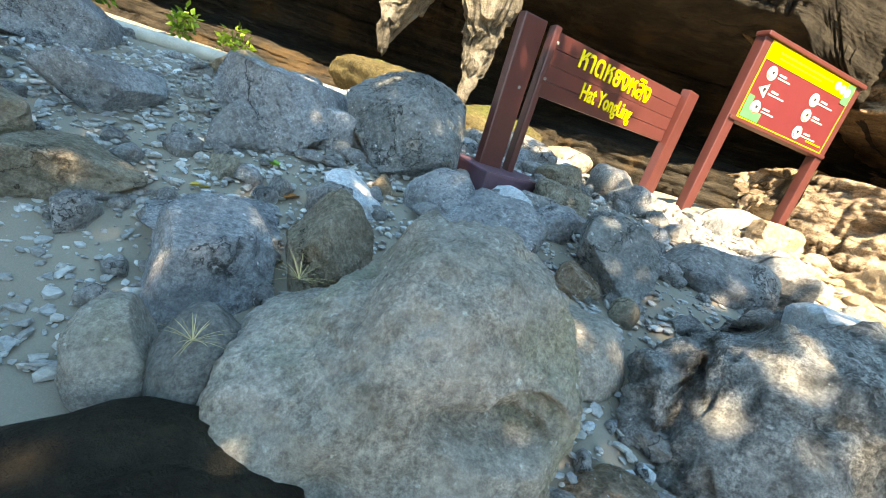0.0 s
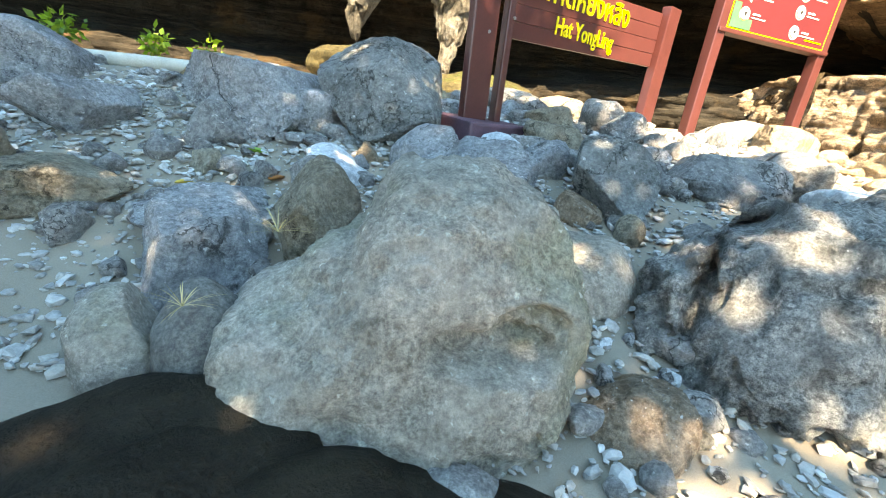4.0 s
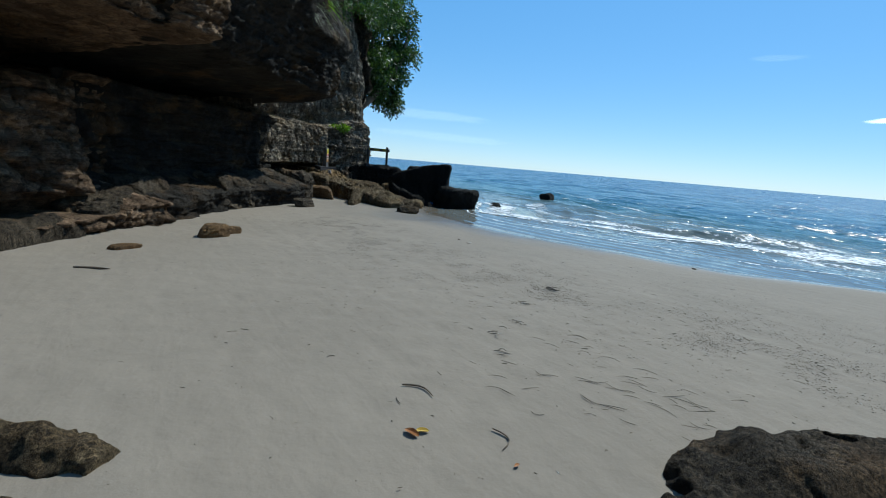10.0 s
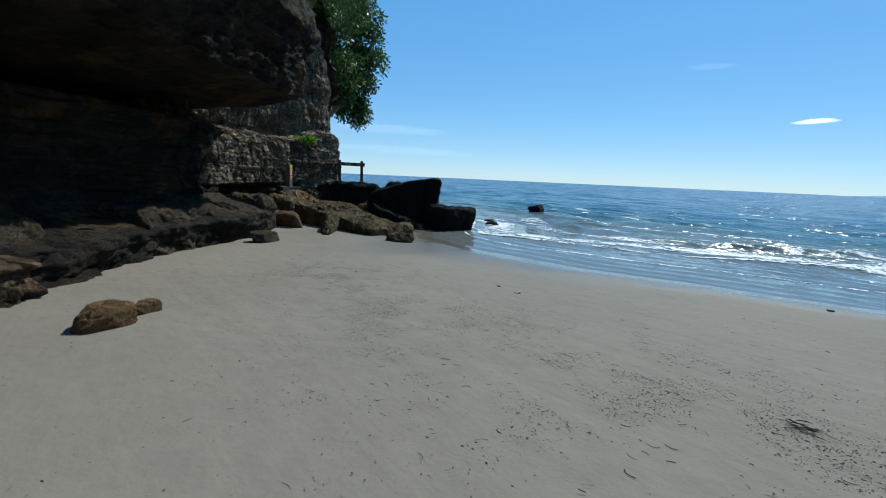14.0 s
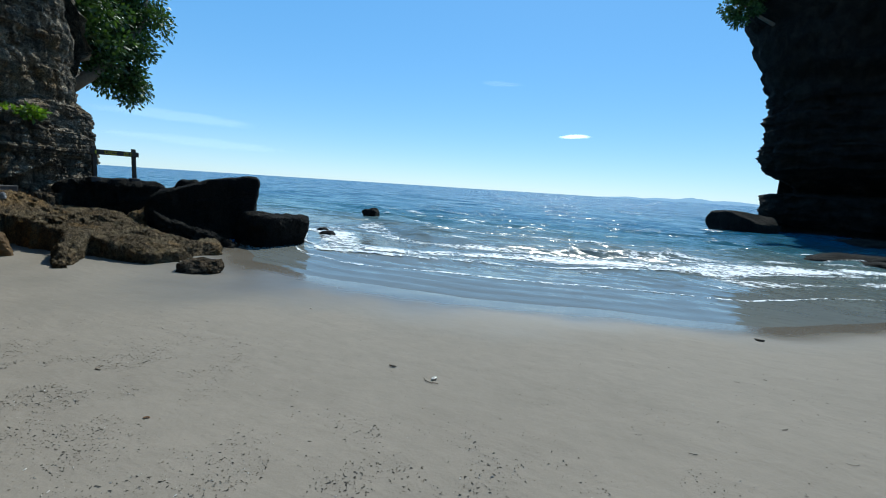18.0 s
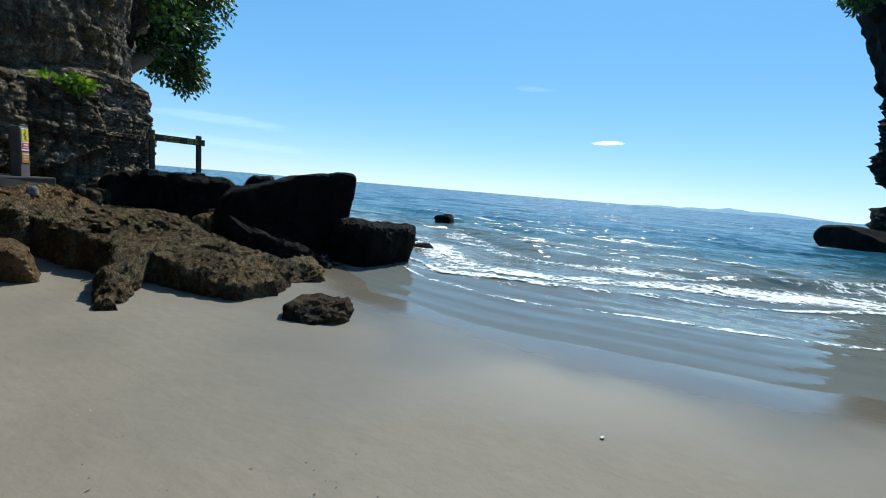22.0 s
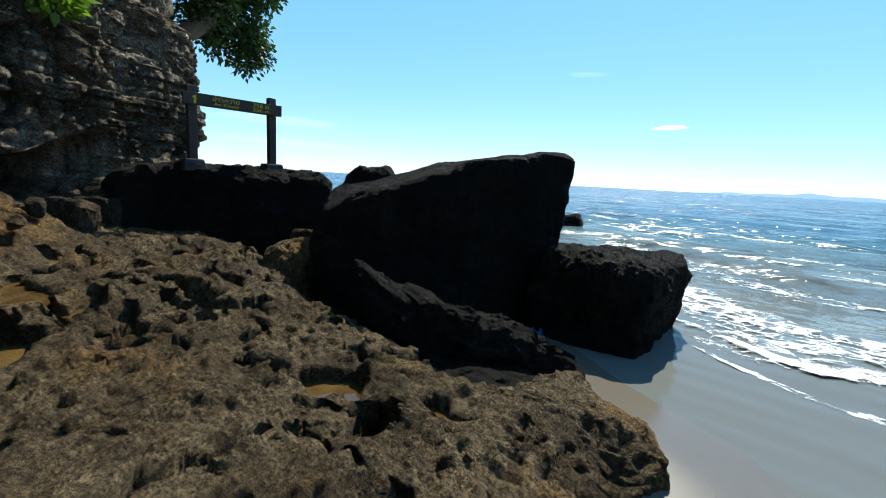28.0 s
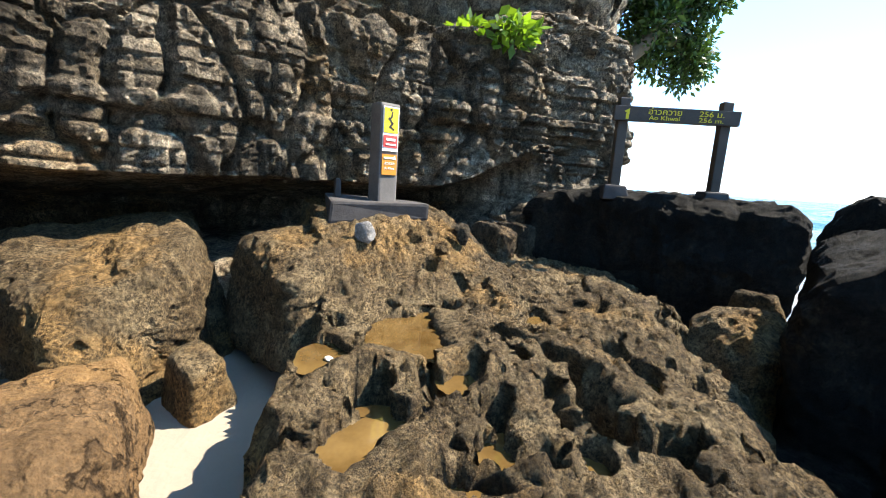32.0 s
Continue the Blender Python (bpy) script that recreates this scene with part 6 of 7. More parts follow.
def disc(parent, name, r, x, y, z, mat, sides=24, thick=0.004, turn=0.0):
    bm = bmesh.new()
    bmesh.ops.create_cone(bm, cap_ends=True, segments=sides, radius1=r, radius2=r, depth=thick)
    bmesh.ops.transform(bm, matrix=pose(x, y, z, 90, 0, 0) @ pose(0, 0, 0, 0, 0, turn), verts=bm.verts)
    return part(name, bm, mat, parent)


def facing(x, y, z):
    return pose(x, y, z, 90, 0, 0)


def beach_sign():
    s = stand("beach_sign", pose(3.03, 4.62, 1.04, 0, 0, 44.0), "maroon wooden beach name sign with yellow letters between two posts", "sign")
    post(s, "post", (0.21, 0.07, 1.10), 0.09, -0.03, -0.04, M_MAROON, -2.0, label="broad warped plank post")
    post(s, "post", (0.06, 0.07, 1.12), 0.30, -0.02, -0.04, M_MAROON, -1.5, label="narrow warped post")
    post(s, "post", (0.17, 0.09, 1.38), 2.17, 0.0, -0.18, M_MAROON, 0.3)
    for k in range(4):
        bm = bmesh.new()
        beam(bm, (1.76, 0.035, 0.108), pose(1.20, 0.03, 0.66 + 0.112 * k, 0, -2.2, 0) @ pose(0, 0, 0), 0.004, rough=0.002)
        part("plank", bm, M_MAROON, s)
    for x, z in ((0.30, 0.98), (0.30, 0.74), (0.1, 0.62)):
        disc(s, "bolt", 0.012, x, -0.06, z, M_CONCRETE, 8, 0.012)
    text_mesh("หาดหยงหลิง", 0.215, M_YELLOW, "lettering", s, facing(1.12, 0.008, 0.995), 0.004, 0.98, 0.004)
    text_mesh("Hat YongLing", 0.17, M_YELLOW, "lettering", s, facing(1.12, 0.008, 0.785), 0.004, 0.70, 0.003)
    p = stand("sign_plinth", pose(3.03, 4.62, 0.86, 0, 0, 44.0), "purple painted concrete plinth under the sign post", "plinth")
    bm = bmesh.new()
    beam(bm, (0.95, 0.5, 0.24), pose(0.32, -0.08, 0), 0.02, rough=0.02)
    part("block", bm, M_PLINTH, p)
    p = stand("sign_plinth", pose(4.63, 6.17, 0.78, 0, 0, 44.0), "purple painted concrete plinth under the sign post", "plinth")
    bm = bmesh.new()
    beam(bm, (0.5, 0.34, 0.16), pose(0.05, -0.02, 0), 0.02, rough=0.02)
    part("block", bm, M_PLINTH, p)


def notice_board():
    s = stand("notice_board", pose(5.33, 7.06, 0.95, 0, 0, 27.6), "maroon notice board with printed warning panel on two posts", "notice board")
    w = 1.62
    post(s, "post", (0.13, 0.12, 2.22), 0.0, 0.02, -0.03, M_MAROON)
    post(s, "post", (0.13, 0.12, 2.22), w, 0.02, -0.03, M_MAROON)
    post(s, "backboard", (w - 0.05, 0.09, 0.88), w / 2, 0.045, 1.34, M_MAROON)
    post(s, "top_rail", (w + 0.16, 0.17, 0.05), w / 2, 0.01, 2.19, M_MAROON)
    post(s, "bottom_rail", (w + 0.1, 0.15, 0.045), w / 2, 0.01, 1.325, M_MAROON)
    y = -0.045
    panel = plate(s, "printed_panel", w - 0.12, 0.79, w / 2, y, 1.78, M_PANEL, label="red-brown printed panel")
    plate(panel, "border", w - 0.10, 0.81, w / 2, y + 0.002, 1.78, M_PANEL_YELLOW)
    plate(panel, "yellow_band", w - 0.13, 0.17, w / 2, y - 0.004, 2.085, M_PANEL_YELLOW)
    plate(panel, "text_bar", 0.95, 0.022, w / 2 - 0.12, y - 0.008, 2.11, M_ORANGE)
    plate(panel, "text_bar", 0.75, 0.016, w / 2 - 0.2, y - 0.008, 2.06, M_ORANGE)
    plate(panel, "green_corner", 0.13, 0.22, w - 0.13, y - 0.007, 2.06, M_GREEN)
    plate(panel, "green_corner", 0.30, 0.10, 0.22, y - 0.005, 1.44, M_GREEN)
    plate(panel, "green_corner", 0.09, 0.24, 0.115, y - 0.006, 1.51, M_GREEN)
    for k in range(3):
        disc(panel, "badge", 0.045, w - 0.36 + 0.1 * k, y - 0.011, 2.10 - 0.012 * k, M_PRINT)
    rows = ((0.24, 1.90), (0.24, 1.72), (0.24, 1.53), (1.03, 1.86), (1.03, 1.68), (1.03, 1.48))
    for i, (x, z) in enumerate(rows):
        tri = i == 1
        ic = disc(panel, "icon", 0.085 if tri else 0.072, x, y - 0.005, z, M_PRINT, 3 if tri else 28, 0.004, 90 if tri else 0)
        if not tri:
            disc(ic, "ring", 0.06, x, y - 0.0075, z, M_RED, 28)
            disc(ic, "ring_centre", 0.05, x, y - 0.0100, z, M_PRINT, 28)
        disc(ic, "figure", 0.018, x, y - 0.0125, z + 0.008, M_INK, 6)
        bm = bmesh.new()
        beam(bm, (0.012, 0.003, 0.055), pose(x, y - 0.0125, z - 0.028, 0, 25 * (-1) ** i, 0), 0.0)
        part("figure", bm, M_INK, ic)
        plate(panel, "text_bar", 0.11, 0.018, x + 0.17, y - 0.005, z + 0.02, M_PRINT)
        plate(panel, "text_bar", 0.26 if i % 2 else 0.2, 0.011, x + 0.21, y - 0.005, z - 0.015, M_PRINT)
    plate(panel, "text_bar", 0.28, 0.014, w - 0.25, y - 0.005, 1.435, M_PANEL_YELLOW)
    for x in (0.0, w):
        p = stand("sign_plinth", s.matrix_world @ pose(x, 0, -0.12), "maroon painted concrete plinth under the notice board", "plinth")
        bm = bmesh.new()
        beam(bm, (0.38, 0.34, 0.17), pose(0, 0, 0), 0.02, rough=0.015)
        part("block", bm, M_PLINTH, p)


def slip_sign():
    s = stand("warning_sign", pose(26.50, -6.47, 1.26, 0, 0, -50), "grey post with yellow slippery-rock warning and direction panels", "sign")
    post(s, "post", (0.19, 0.16, 0.83), 0, 0.02, 0, M_GREYPOST, bevel=0.02)
    y = -0.065
    pan = plate(s, "warning_panel", 0.155, 0.36, 0, y, 0.62, M_PRINT, label="white-edged warning panel")
    plate(pan, "yellow_field", 0.14, 0.20, 0, y - 0.004, 0.69, M_PANEL_YELLOW)
    for a, b, r, ln in ((0.0, 0.735, 10, 0.05), (0.015, 0.69, -35, 0.07), (-0.02, 0.66, 40, 0.06), (0.03, 0.64, -60, 0.05), (-0.03, 0.715, 60, 0.04)):
        bm = bmesh.new()
        beam(bm, (0.014, 0.003, ln), pose(a, y - 0.008, b - ln / 2, 0, r, 0), 0.0)
        part("falling_figure", bm, M_INK, pan)
    disc(pan, "falling_figure", 0.012, -0.005, y - 0.008, 0.775, M_INK, 12, 0.003)
    plate(pan, "red_field", 0.14, 0.10, 0, y - 0.004, 0.52, M_RED)
    plate(pan, "text_bar", 0.09, 0.02, 0, y - 0.008, 0.535, M_PRINT)
    plate(pan, "text_bar", 0.10, 0.012, 0, y - 0.008, 0.495, M_PRINT)
    pan = plate(s, "direction_panel", 0.15, 0.17, 0, y, 0.33, M_ORANGE, label="orange direction panel with an arrow")
    plate(pan, "arrow", 0.10, 0.014, -0.01, y - 0.005, 0.385, M_PRINT)
    disc(pan, "arrow", 0.022, 0.048, y - 0.005, 0.385, M_PRINT, 3, 0.004, 0)
    text_mesh("อ่าวควาย", 0.035, M_PRINT, "lettering", pan, facing(0, y - 0.005, 0.34), 0.001, 0.10)
    text_mesh("Ao Khwai", 0.028, M_PRINT, "lettering", pan, facing(0, y - 0.005, 0.30), 0.001, 0.10)
    p = stand("sign_plinth", pose(26.50, -6.44, 1.12, 0, 0, -72), "grey concrete plinth under the warning sign", "plinth")
    bm = bmesh.new()
    beam(bm, (0.78, 0.46, 0.17), pose(-0.05, -0.03, 0), 0.025, rough=0.035)
    part("block", bm, M_DARKCONCRETE, p)
    bm = bmesh.new()
    beam(bm, (0.06, 0.06, 0.17), pose(-0.36, 0.0, 0.16), 0.01, 0.7, 0.01)
    part("peg", bm, M_DARKCONCRETE, p)


def way_sign():
    s = stand("direction_sign", pose(26.98, -8.68, 1.46, 0, 0, -97.5), "dark timber direction sign between two posts on rock", "sign")
    w = 0.94
    for x in (0.0, w):
        post(s, "post", (0.095, 0.095, 0.92), x, 0, 0, M_TIMBER)
        bm = bmesh.new()
        beam(bm, (0.26, 0.26, 0.13), pose(x, 0, -0.04), 0.015, 0.8, 0.01)
        part("footing", bm, M_DARKCONCRETE, s, "small concrete footing")
    bm = bmesh.new()
    beam(bm, (w + 0.2, 0.06, 0.135), pose(w / 2, -0.055, 0.70), 0.006, rough=0.002)
    part("board", bm, M_TIMBER, s)
    y = -0.088
    text_mesh("อ่าวควาย", 0.075, M_YELLOW, "lettering", s, facing(0.36, y, 0.79), 0.002, 0.30)
    text_mesh("Ao Khwai", 0.055, M_YELLOW, "lettering", s, facing(0.36, y, 0.735), 0.002, 0.28)
    text_mesh("256 ม.", 0.07, M_YELLOW, "lettering", s, facing(0.78, y, 0.79), 0.002, 0.22)
    text_mesh("256 m.", 0.055, M_YELLOW, "lettering", s, facing(0.78, y, 0.735), 0.002, 0.22)
    disc(s, "arrow", 0.032, 0.02, y, 0.785, M_YELLOW, 3, 0.004, 90)
    plate(s, "arrow", 0.026, 0.05, 0.02, y, 0.74, M_YELLOW, 0.004)


beach_sign()
notice_board()
slip_sign()
way_sign()


# ---------------------------------------------------------------- plants
def leaves(centres, count, spread_, size, seed, long=2.0, droop=0.3):
    """Many single leaves, each a bent pair of triangles, in clumps about the centres."""
    rng = np.random.RandomState(seed)
    C = np.asarray(centres, float)
    pick = C[rng.randint(0, len(C), count)]
    off = rng.normal(size=(count, 3))
    off /= np.linalg.norm(off, axis=1)[:, None]
    off *= (rng.rand(count, 1) ** 0.45) * np.asarray(spread_)
    base = pick + off
    d = off / np.maximum(np.linalg.norm(off, axis=1)[:, None], 1e-5) + rng.normal(size=(count, 3)) * 0.6
    d[:, 2] -= droop * rng.rand(count)
    d /= np.linalg.norm(d, axis=1)[:, None]
    w = np.cross(d, rng.normal(size=(count, 3)))
    w /= np.linalg.norm(w, axis=1)[:, None]
    n = np.cross(d, w)
    s = size * rng.uniform(0.6, 1.35, (count, 1))
    tip = base + d * s * long
    mid = base + d * s * long * 0.45
    V = np.stack([base, mid + w * s * 0.5 - n * s * 0.12, tip - n * s * 0.25, mid - w * s * 0.5 - n * s * 0.12], 1).reshape(-1, 3)
    k = np.arange(count)[:, None] * 4
    F = np.vstack([k + (0, 1, 2), k + (0, 2, 3)])
    return V, F


def clumps(centre, radii, count, seed, size=1.0):
    rng = np.random.RandomState(seed)
    d = rng.normal(size=(count, 3))
    d /= np.linalg.norm(d, axis=1)[:, None]
    return np.asarray(centre) + d * (rng.rand(count, 1) ** 0.4) * np.asarray(radii) * size


def plant(name, at, V, F, mat, label, category, part_name="leaves", stems=(), stem_mat=None):
    ob = stand(name, pose(*at), label, category)
    mesh_object(part_name, V - np.asarray(at), F, mat, ob, False)
    for pts, rad in stems:
        v, f = tube([Vector(p) - Vector(at) for p in pts], rad)
        mesh_object("stem", np.array(v), f, stem_mat or M_BARK, ob)
    return ob


def straps(centre, count, length, seed, hang=0.6, width=0.03, out=(0, 0, 0)):
    rng = np.random.RandomState(seed)
    V, F = [], []
    for i in range(count):
        a = rng.rand() * 6.28
        d = np.array([math.cos(a), math.sin(a), rng.uniform(0.2, 1.2)]) + np.asarray(out)
        d /= np.linalg.norm(d)
        side = np.cross(d, (0, 0, 1))
        side /= max(np.linalg.norm(side), 1e-4)
        ln = length * rng.uniform(0.6, 1.2)
        b = len(V)
        for k in range(5):
            u = k / 4
            p = np.asarray(centre) + d * ln * u + np.array([0, 0, -hang * ln * u * u])
            wd = width * (1 - u) ** 0.7 * (0.5 + u if u < 0.5 else 1)
            V += [p + side * wd, p - side * wd]
        for k in range(4):
            F.append((b + 2 * k, b + 2 * k + 1, b + 2 * k + 3, b + 2 * k + 2))
    return np.array(V), F


def far_tree():
    """The tree that hangs over the corner of the cliff above the sea."""
    C = np.vstack([clumps((38.1, -15.0, 5.9), (1.0, 0.9, 0.8), 16, 3), clumps((37.9, -15.5, 7.5), (1.1, 1.0, 1.2), 20, 4), clumps((37.7, -16.0, 9.7), (1.2, 1.2, 1.5), 24, 5), clumps((38.2, -14.6, 9.0), (1.5, 1.4, 1.8), 24, 6), clumps((38.0, -15.2, 12.2), (1.6, 1.5, 1.8), 24, 7), clumps((37.7, -13.9, 6.9), (0.9, 0.9, 1.1), 18, 9)])
    V, F = leaves(C, 17000, (0.6, 0.6, 0.5), 0.10, 8)
    ob = plant("tree", (37.0, -12.4, 5.2), V, F, M_LEAF, "green leafy tree leaning out from the cliff corner", "tree", "crown",
               [([(37.0, -12.4, 5.2), (37.3, -13.4, 6.0), (37.6, -14.6, 7.2), (37.5, -15.8, 9.0), (37.5, -16.2, 11.5)], [0.3, 0.26, 0.2, 0.14, 0.05]),
                ([(37.5, -14.2, 6.8), (37.8, -15.0, 6.2), (38.0, -15.7, 5.6)], [0.13, 0.08, 0.03]),
                ([(37.6, -14.6, 7.2), (38.2, -15.0, 9.0), (38.2, -15.2, 11.4)], [0.16, 0.11, 0.04])])
    return ob


def shade_tree():
    """The tree behind the start of the walk whose crown dapples the boulders and signs."""
    rng = np.random.RandomState(12)
    C = np.vstack([clumps((3.55, -1.9, 7.6), (2.8, 3.0, 0.9), 90, 21), clumps((-0.2, -0.6, 7.6), (2.6, 2.6, 0.9), 70, 23)])
    V, F = leaves(C, 23000, (0.62, 0.62, 0.4), 0.11, 22)
    limbs = [([(-0.8, -3.8, 0.2), (-0.6, -3.7, 2.5), (0.2, -3.4, 4.6), (1.6, -2.8, 6.2), (3.4, -2.0, 7.2), (5.6, -1.2, 7.8)], [0.26, 0.23, 0.2, 0.16, 0.11, 0.04]),
             ([(0.9, -3.1, 5.4), (2.2, -3.6, 6.6), (4.4, -3.6, 7.4)], [0.12, 0.09, 0.03]), ([(1.6, -2.8, 6.2), (2.2, -1.0, 7.0), (3.4, 0.8, 7.7)], [0.12, 0.08, 0.03])]
    plant("tree", (-0.8, -3.8, 0.2), V, F, M_LEAF, "leafy shore tree overhanging the boulders and signs", "tree", "crown", limbs)


far_tree()
shade_tree()

V, F = leaves(clumps((27.74, -7.52, 3.10), (0.28, 0.42, 0.13), 16, 31), 330, (0.17, 0.17, 0.1), 0.075, 32, 1.7, -0.2)
plant("shrub", (28.07, -7.60, 2.83), V, F, M_LEAF_BRIGHT, "bright green leafy shrub growing from a cliff ledge", "shrub", "leaves",
      [([(28.07, -7.60, 2.83), (27.82, -7.55, 2.98), (27.62, -7.40, 3.18)], [0.025, 0.02, 0.008]), ([(28.02, -7.70, 2.83), (27.72, -7.70, 2.88), (27.57, -7.85, 2.78)], [0.02, 0.015, 0.006]), ([(27.92, -7.60, 2.88), (27.62, -7.40, 2.73), (27.57, -7.35, 2.53)], [0.012, 0.009, 0.004])])


def overhang_plants():
    for i, (x, y, z, n, ln) in enumerate(((12.8, 3.0, 4.9, 60, 0.8), (13.6, 2.5, 5.4, 60, 0.8), (16.1, 0.0, 5.9, 90, 1.0), (17.2, -1.0, 6.0, 90, 1.1), (18.5, -2.0, 6.1, 110, 1.2), (20.0, -3.3, 5.6, 110, 1.2), (20.9, -4.0, 6.2, 90, 1.2), (11.3, 4.7, 5.6, 40, 0.7), (22.0, -4.7, 6.0, 80, 1.0))):
        V, F = straps((x, y, z), n, ln, 50 + i, 0.8, 0.018, (-0.4, -0.4, 0))
        plant("strap_leaf_plant", (x, y, z), V, F, M_STRAP if i % 3 else M_LEAF_BRIGHT, "grey-green strap-leaved plant hanging from the cliff", "plant")
    for i, (x, y, z, r) in enumerate(((16.0, 0.2, 7.0, 0.7), (17.6, -1.2, 7.3, 0.9), (18.8, -2.3, 6.7, 0.7), (19.4, -2.8, 7.6, 0.9), (21.2, -4.2, 7.4, 0.9), (22.2, -4.9, 7.6, 0.9), (23.6, -5.4, 7.8, 1.0), (14.6, 1.7, 7.2, 0.6), (25.2, -6.4, 8.2, 1.0), (27.2, -8.0, 8.6, 1.0), (29.0, -9.8, 8.8, 1.1))):
        V, F = leaves(clumps((x, y, z), (r, r, r * 0.9), 18, 70 + i), 1900, (0.3, 0.3, 0.24), 0.065, 80 + i)
        plant("shrub", (x + 0.3, y + 0.3, z - r * 0.5), V, F, M_LEAF_BRIGHT if i in (2, 4) else M_LEAF, "green shrub growing on top of the overhang", "shrub")
    C = np.vstack([clumps((36.5, -13.2, 9.5), (2.2, 1.3, 3.6), 34, 91), clumps((40.5, -15.6, 10), (2.0, 1.5, 3.4), 30, 92), clumps((32.6, -11.3, 11.5), (2.0, 0.9, 2.8), 24, 93)])
    V, F = leaves(C, 11000, (0.7, 0.7, 0.6), 0.12, 94)
    plant("tree", (37, -12.0, 6.0), V, F, M_LEAF, "dense green creeper-clad tree on the cliff corner", "tree", "crown", [([(37, -12.0, 6.0), (36.8, -12.8, 8), (36.5, -13.2, 11)], [0.25, 0.18, 0.06])])


overhang_plants()


def root(pts, rad, label="pale hanging root in front of the cliff"):
    u = np.linspace(0, len(pts) - 1, 8 * len(pts))
    line = np.stack([np.interp(u, np.arange(len(pts)), [q[k] for q in pts]) for k in range(3)], 1)
    sway = 0.035 * np.stack([fbm(line * 3.1, 3, 91), fbm(line * 3.1 + 5, 3, 92), 0 * u], 1)
    v, f = tube((line + sway).tolist(), np.interp(u, np.arange(len(rad)), rad) * 0.55 * (1 + 0.3 * np.sin(u * 9)), 7)
    ob = mesh_object("hanging_root", np.array(v), f, M_ROOT)
    tagged(ob, label, "root")


root([(10.75, 5.2, 5.2), (10.62, 5.08, 4.6), (10.56, 5.0, 4.0), (10.6, 4.98, 3.4), (10.55, 4.95, 2.8), (10.58, 4.93, 2.33)], [0.06, 0.07, 0.05, 0.03, 0.02, 0.008])
root([(10.9, 5.35, 5.1), (10.7, 5.1, 4.7), (10.66, 5.06, 4.2), (10.62, 5.02, 3.8)], [0.03, 0.03, 0.02, 0.006])
root([(7.75, 8.35, 4.1), (7.7, 8.3, 3.7), (7.73, 8.28, 3.3), (7.68, 8.25, 3.02)], [0.03, 0.04, 0.03, 0.01])
root([(7.6, 8.3, 4.0), (7.66, 8.28, 3.6), (7.6, 8.24, 3.3)], [0.015, 0.02, 0.005])


# ---------------------------------------------------------------- small things on the sand
def driftwood():
    v, f = tube([(-1.9, 4.75, 1.12), (-0.8, 5.0, 1.13), (0.4, 5.25, 1.17), (1.5, 5.42, 1.2), (2.5, 5.7, 1.2)], [0.075, 0.07, 0.065, 0.055, 0.04], 9)
    ob = mesh_object("driftwood_log", np.array(v), f, M_DRIFT)
    tagged(ob, "long bleached driftwood log lying behind the boulders", "log")


def stick(x0, y0, x1, y1, r, bend, label):
    pts = []
    for k in range(6):
        u = k / 5
        x, y = x0 + (x1 - x0) * u, y0 + (y1 - y0) * u
        pts.append((x - bend * (y1 - y0) * math.sin(u * 3.1), y + bend * (x1 - x0) * math.sin(u * 3.1), float(ground(x, y)) + r * 0.7))
    v, f = tube(pts, [r * 0.7, r, r, r, r * 0.8, r * 0.4], 6)
    ob = mesh_object("twig", np.array(v), f, M_BARK)
    tagged(ob, label, "twig")


driftwood()
stick(13.54, 0.94, 13.34, 0.60, 0.014, 0.05, "dark straight stick on the sand")
stick(9.50, -1.10, 9.29, -1.20, 0.007, 0.25, "dark curved twig on the sand")
stick(8.85, -1.32, 8.68, -1.24, 0.005, 0.35, "thin curved twig on the sand")
stick(2.4, 3.75, 2.9, 3.85, 0.02, 0.1, "short brown stick among pebbles")


def litter_leaf(x, y, size, mat, label, yaw):
    bm = bmesh.new()
    bmesh.ops.create_grid(bm, x_segments=6, y_segments=4, size=1)
    for v in bm.verts:
        u, w = v.co.x, v.co.y
        v.co = Vector((u * size, w * size * 0.45 * (1 - u * u) ** 0.5 if abs(u) < 1 else 0, size * 0.35 * (w * w * (1 - u * u) + 0.3 * u * u)))
    bmesh.ops.remove_doubles(bm, verts=bm.verts, dist=0.0005)
    ob = part("dead_leaf", bm, mat, None)
    ob.matrix_world = pose(x, y, float(ground(x, y)) + 0.006, 0, 0, yaw)
    tagged(ob, label, "leaf")


M_DEAD = plain("dead_leaf_brown", (0.30, 0.12, 0.03), 0.6, 0.5, 25, bump=0.3)
M_DEADY = plain("dead_leaf_yellow", (0.55, 0.36, 0.05), 0.6, 0.3, 25, bump=0.3)
M_GREENLEAF = plain("fresh_leaf", (0.12, 0.26, 0.03), 0.5, 0.3, 25, bump=0.2)
M_SHELL = plain("shell", (0.52, 0.46, 0.38), 0.4, 0.2, 20, bump=0.2)
litter_leaf(9.01, -0.89, 0.05, M_DEAD, "curled brown dead leaf on the sand", 20)
litter_leaf(9.00, -0.95, 0.04, M_DEADY, "yellow dead leaf on the sand", 60)
litter_leaf(8.55, -1.22, 0.02, M_DEAD, "small reddish leaf on the sand", 100)
litter_leaf(2.05, 3.7, 0.07, M_GREENLEAF, "fresh green leaf among pebbles", 10)
litter_leaf(1.9, 3.35, 0.05, M_DEADY, "yellow leaf among pebbles", 50)
litter_leaf(2.3, 3.5, 0.06, M_DEAD, "brown dead leaf among pebbles", 80)
litter_leaf(4.4, 2.25, 0.06, M_DEAD, "brown dead leaf by the boulders", 30)


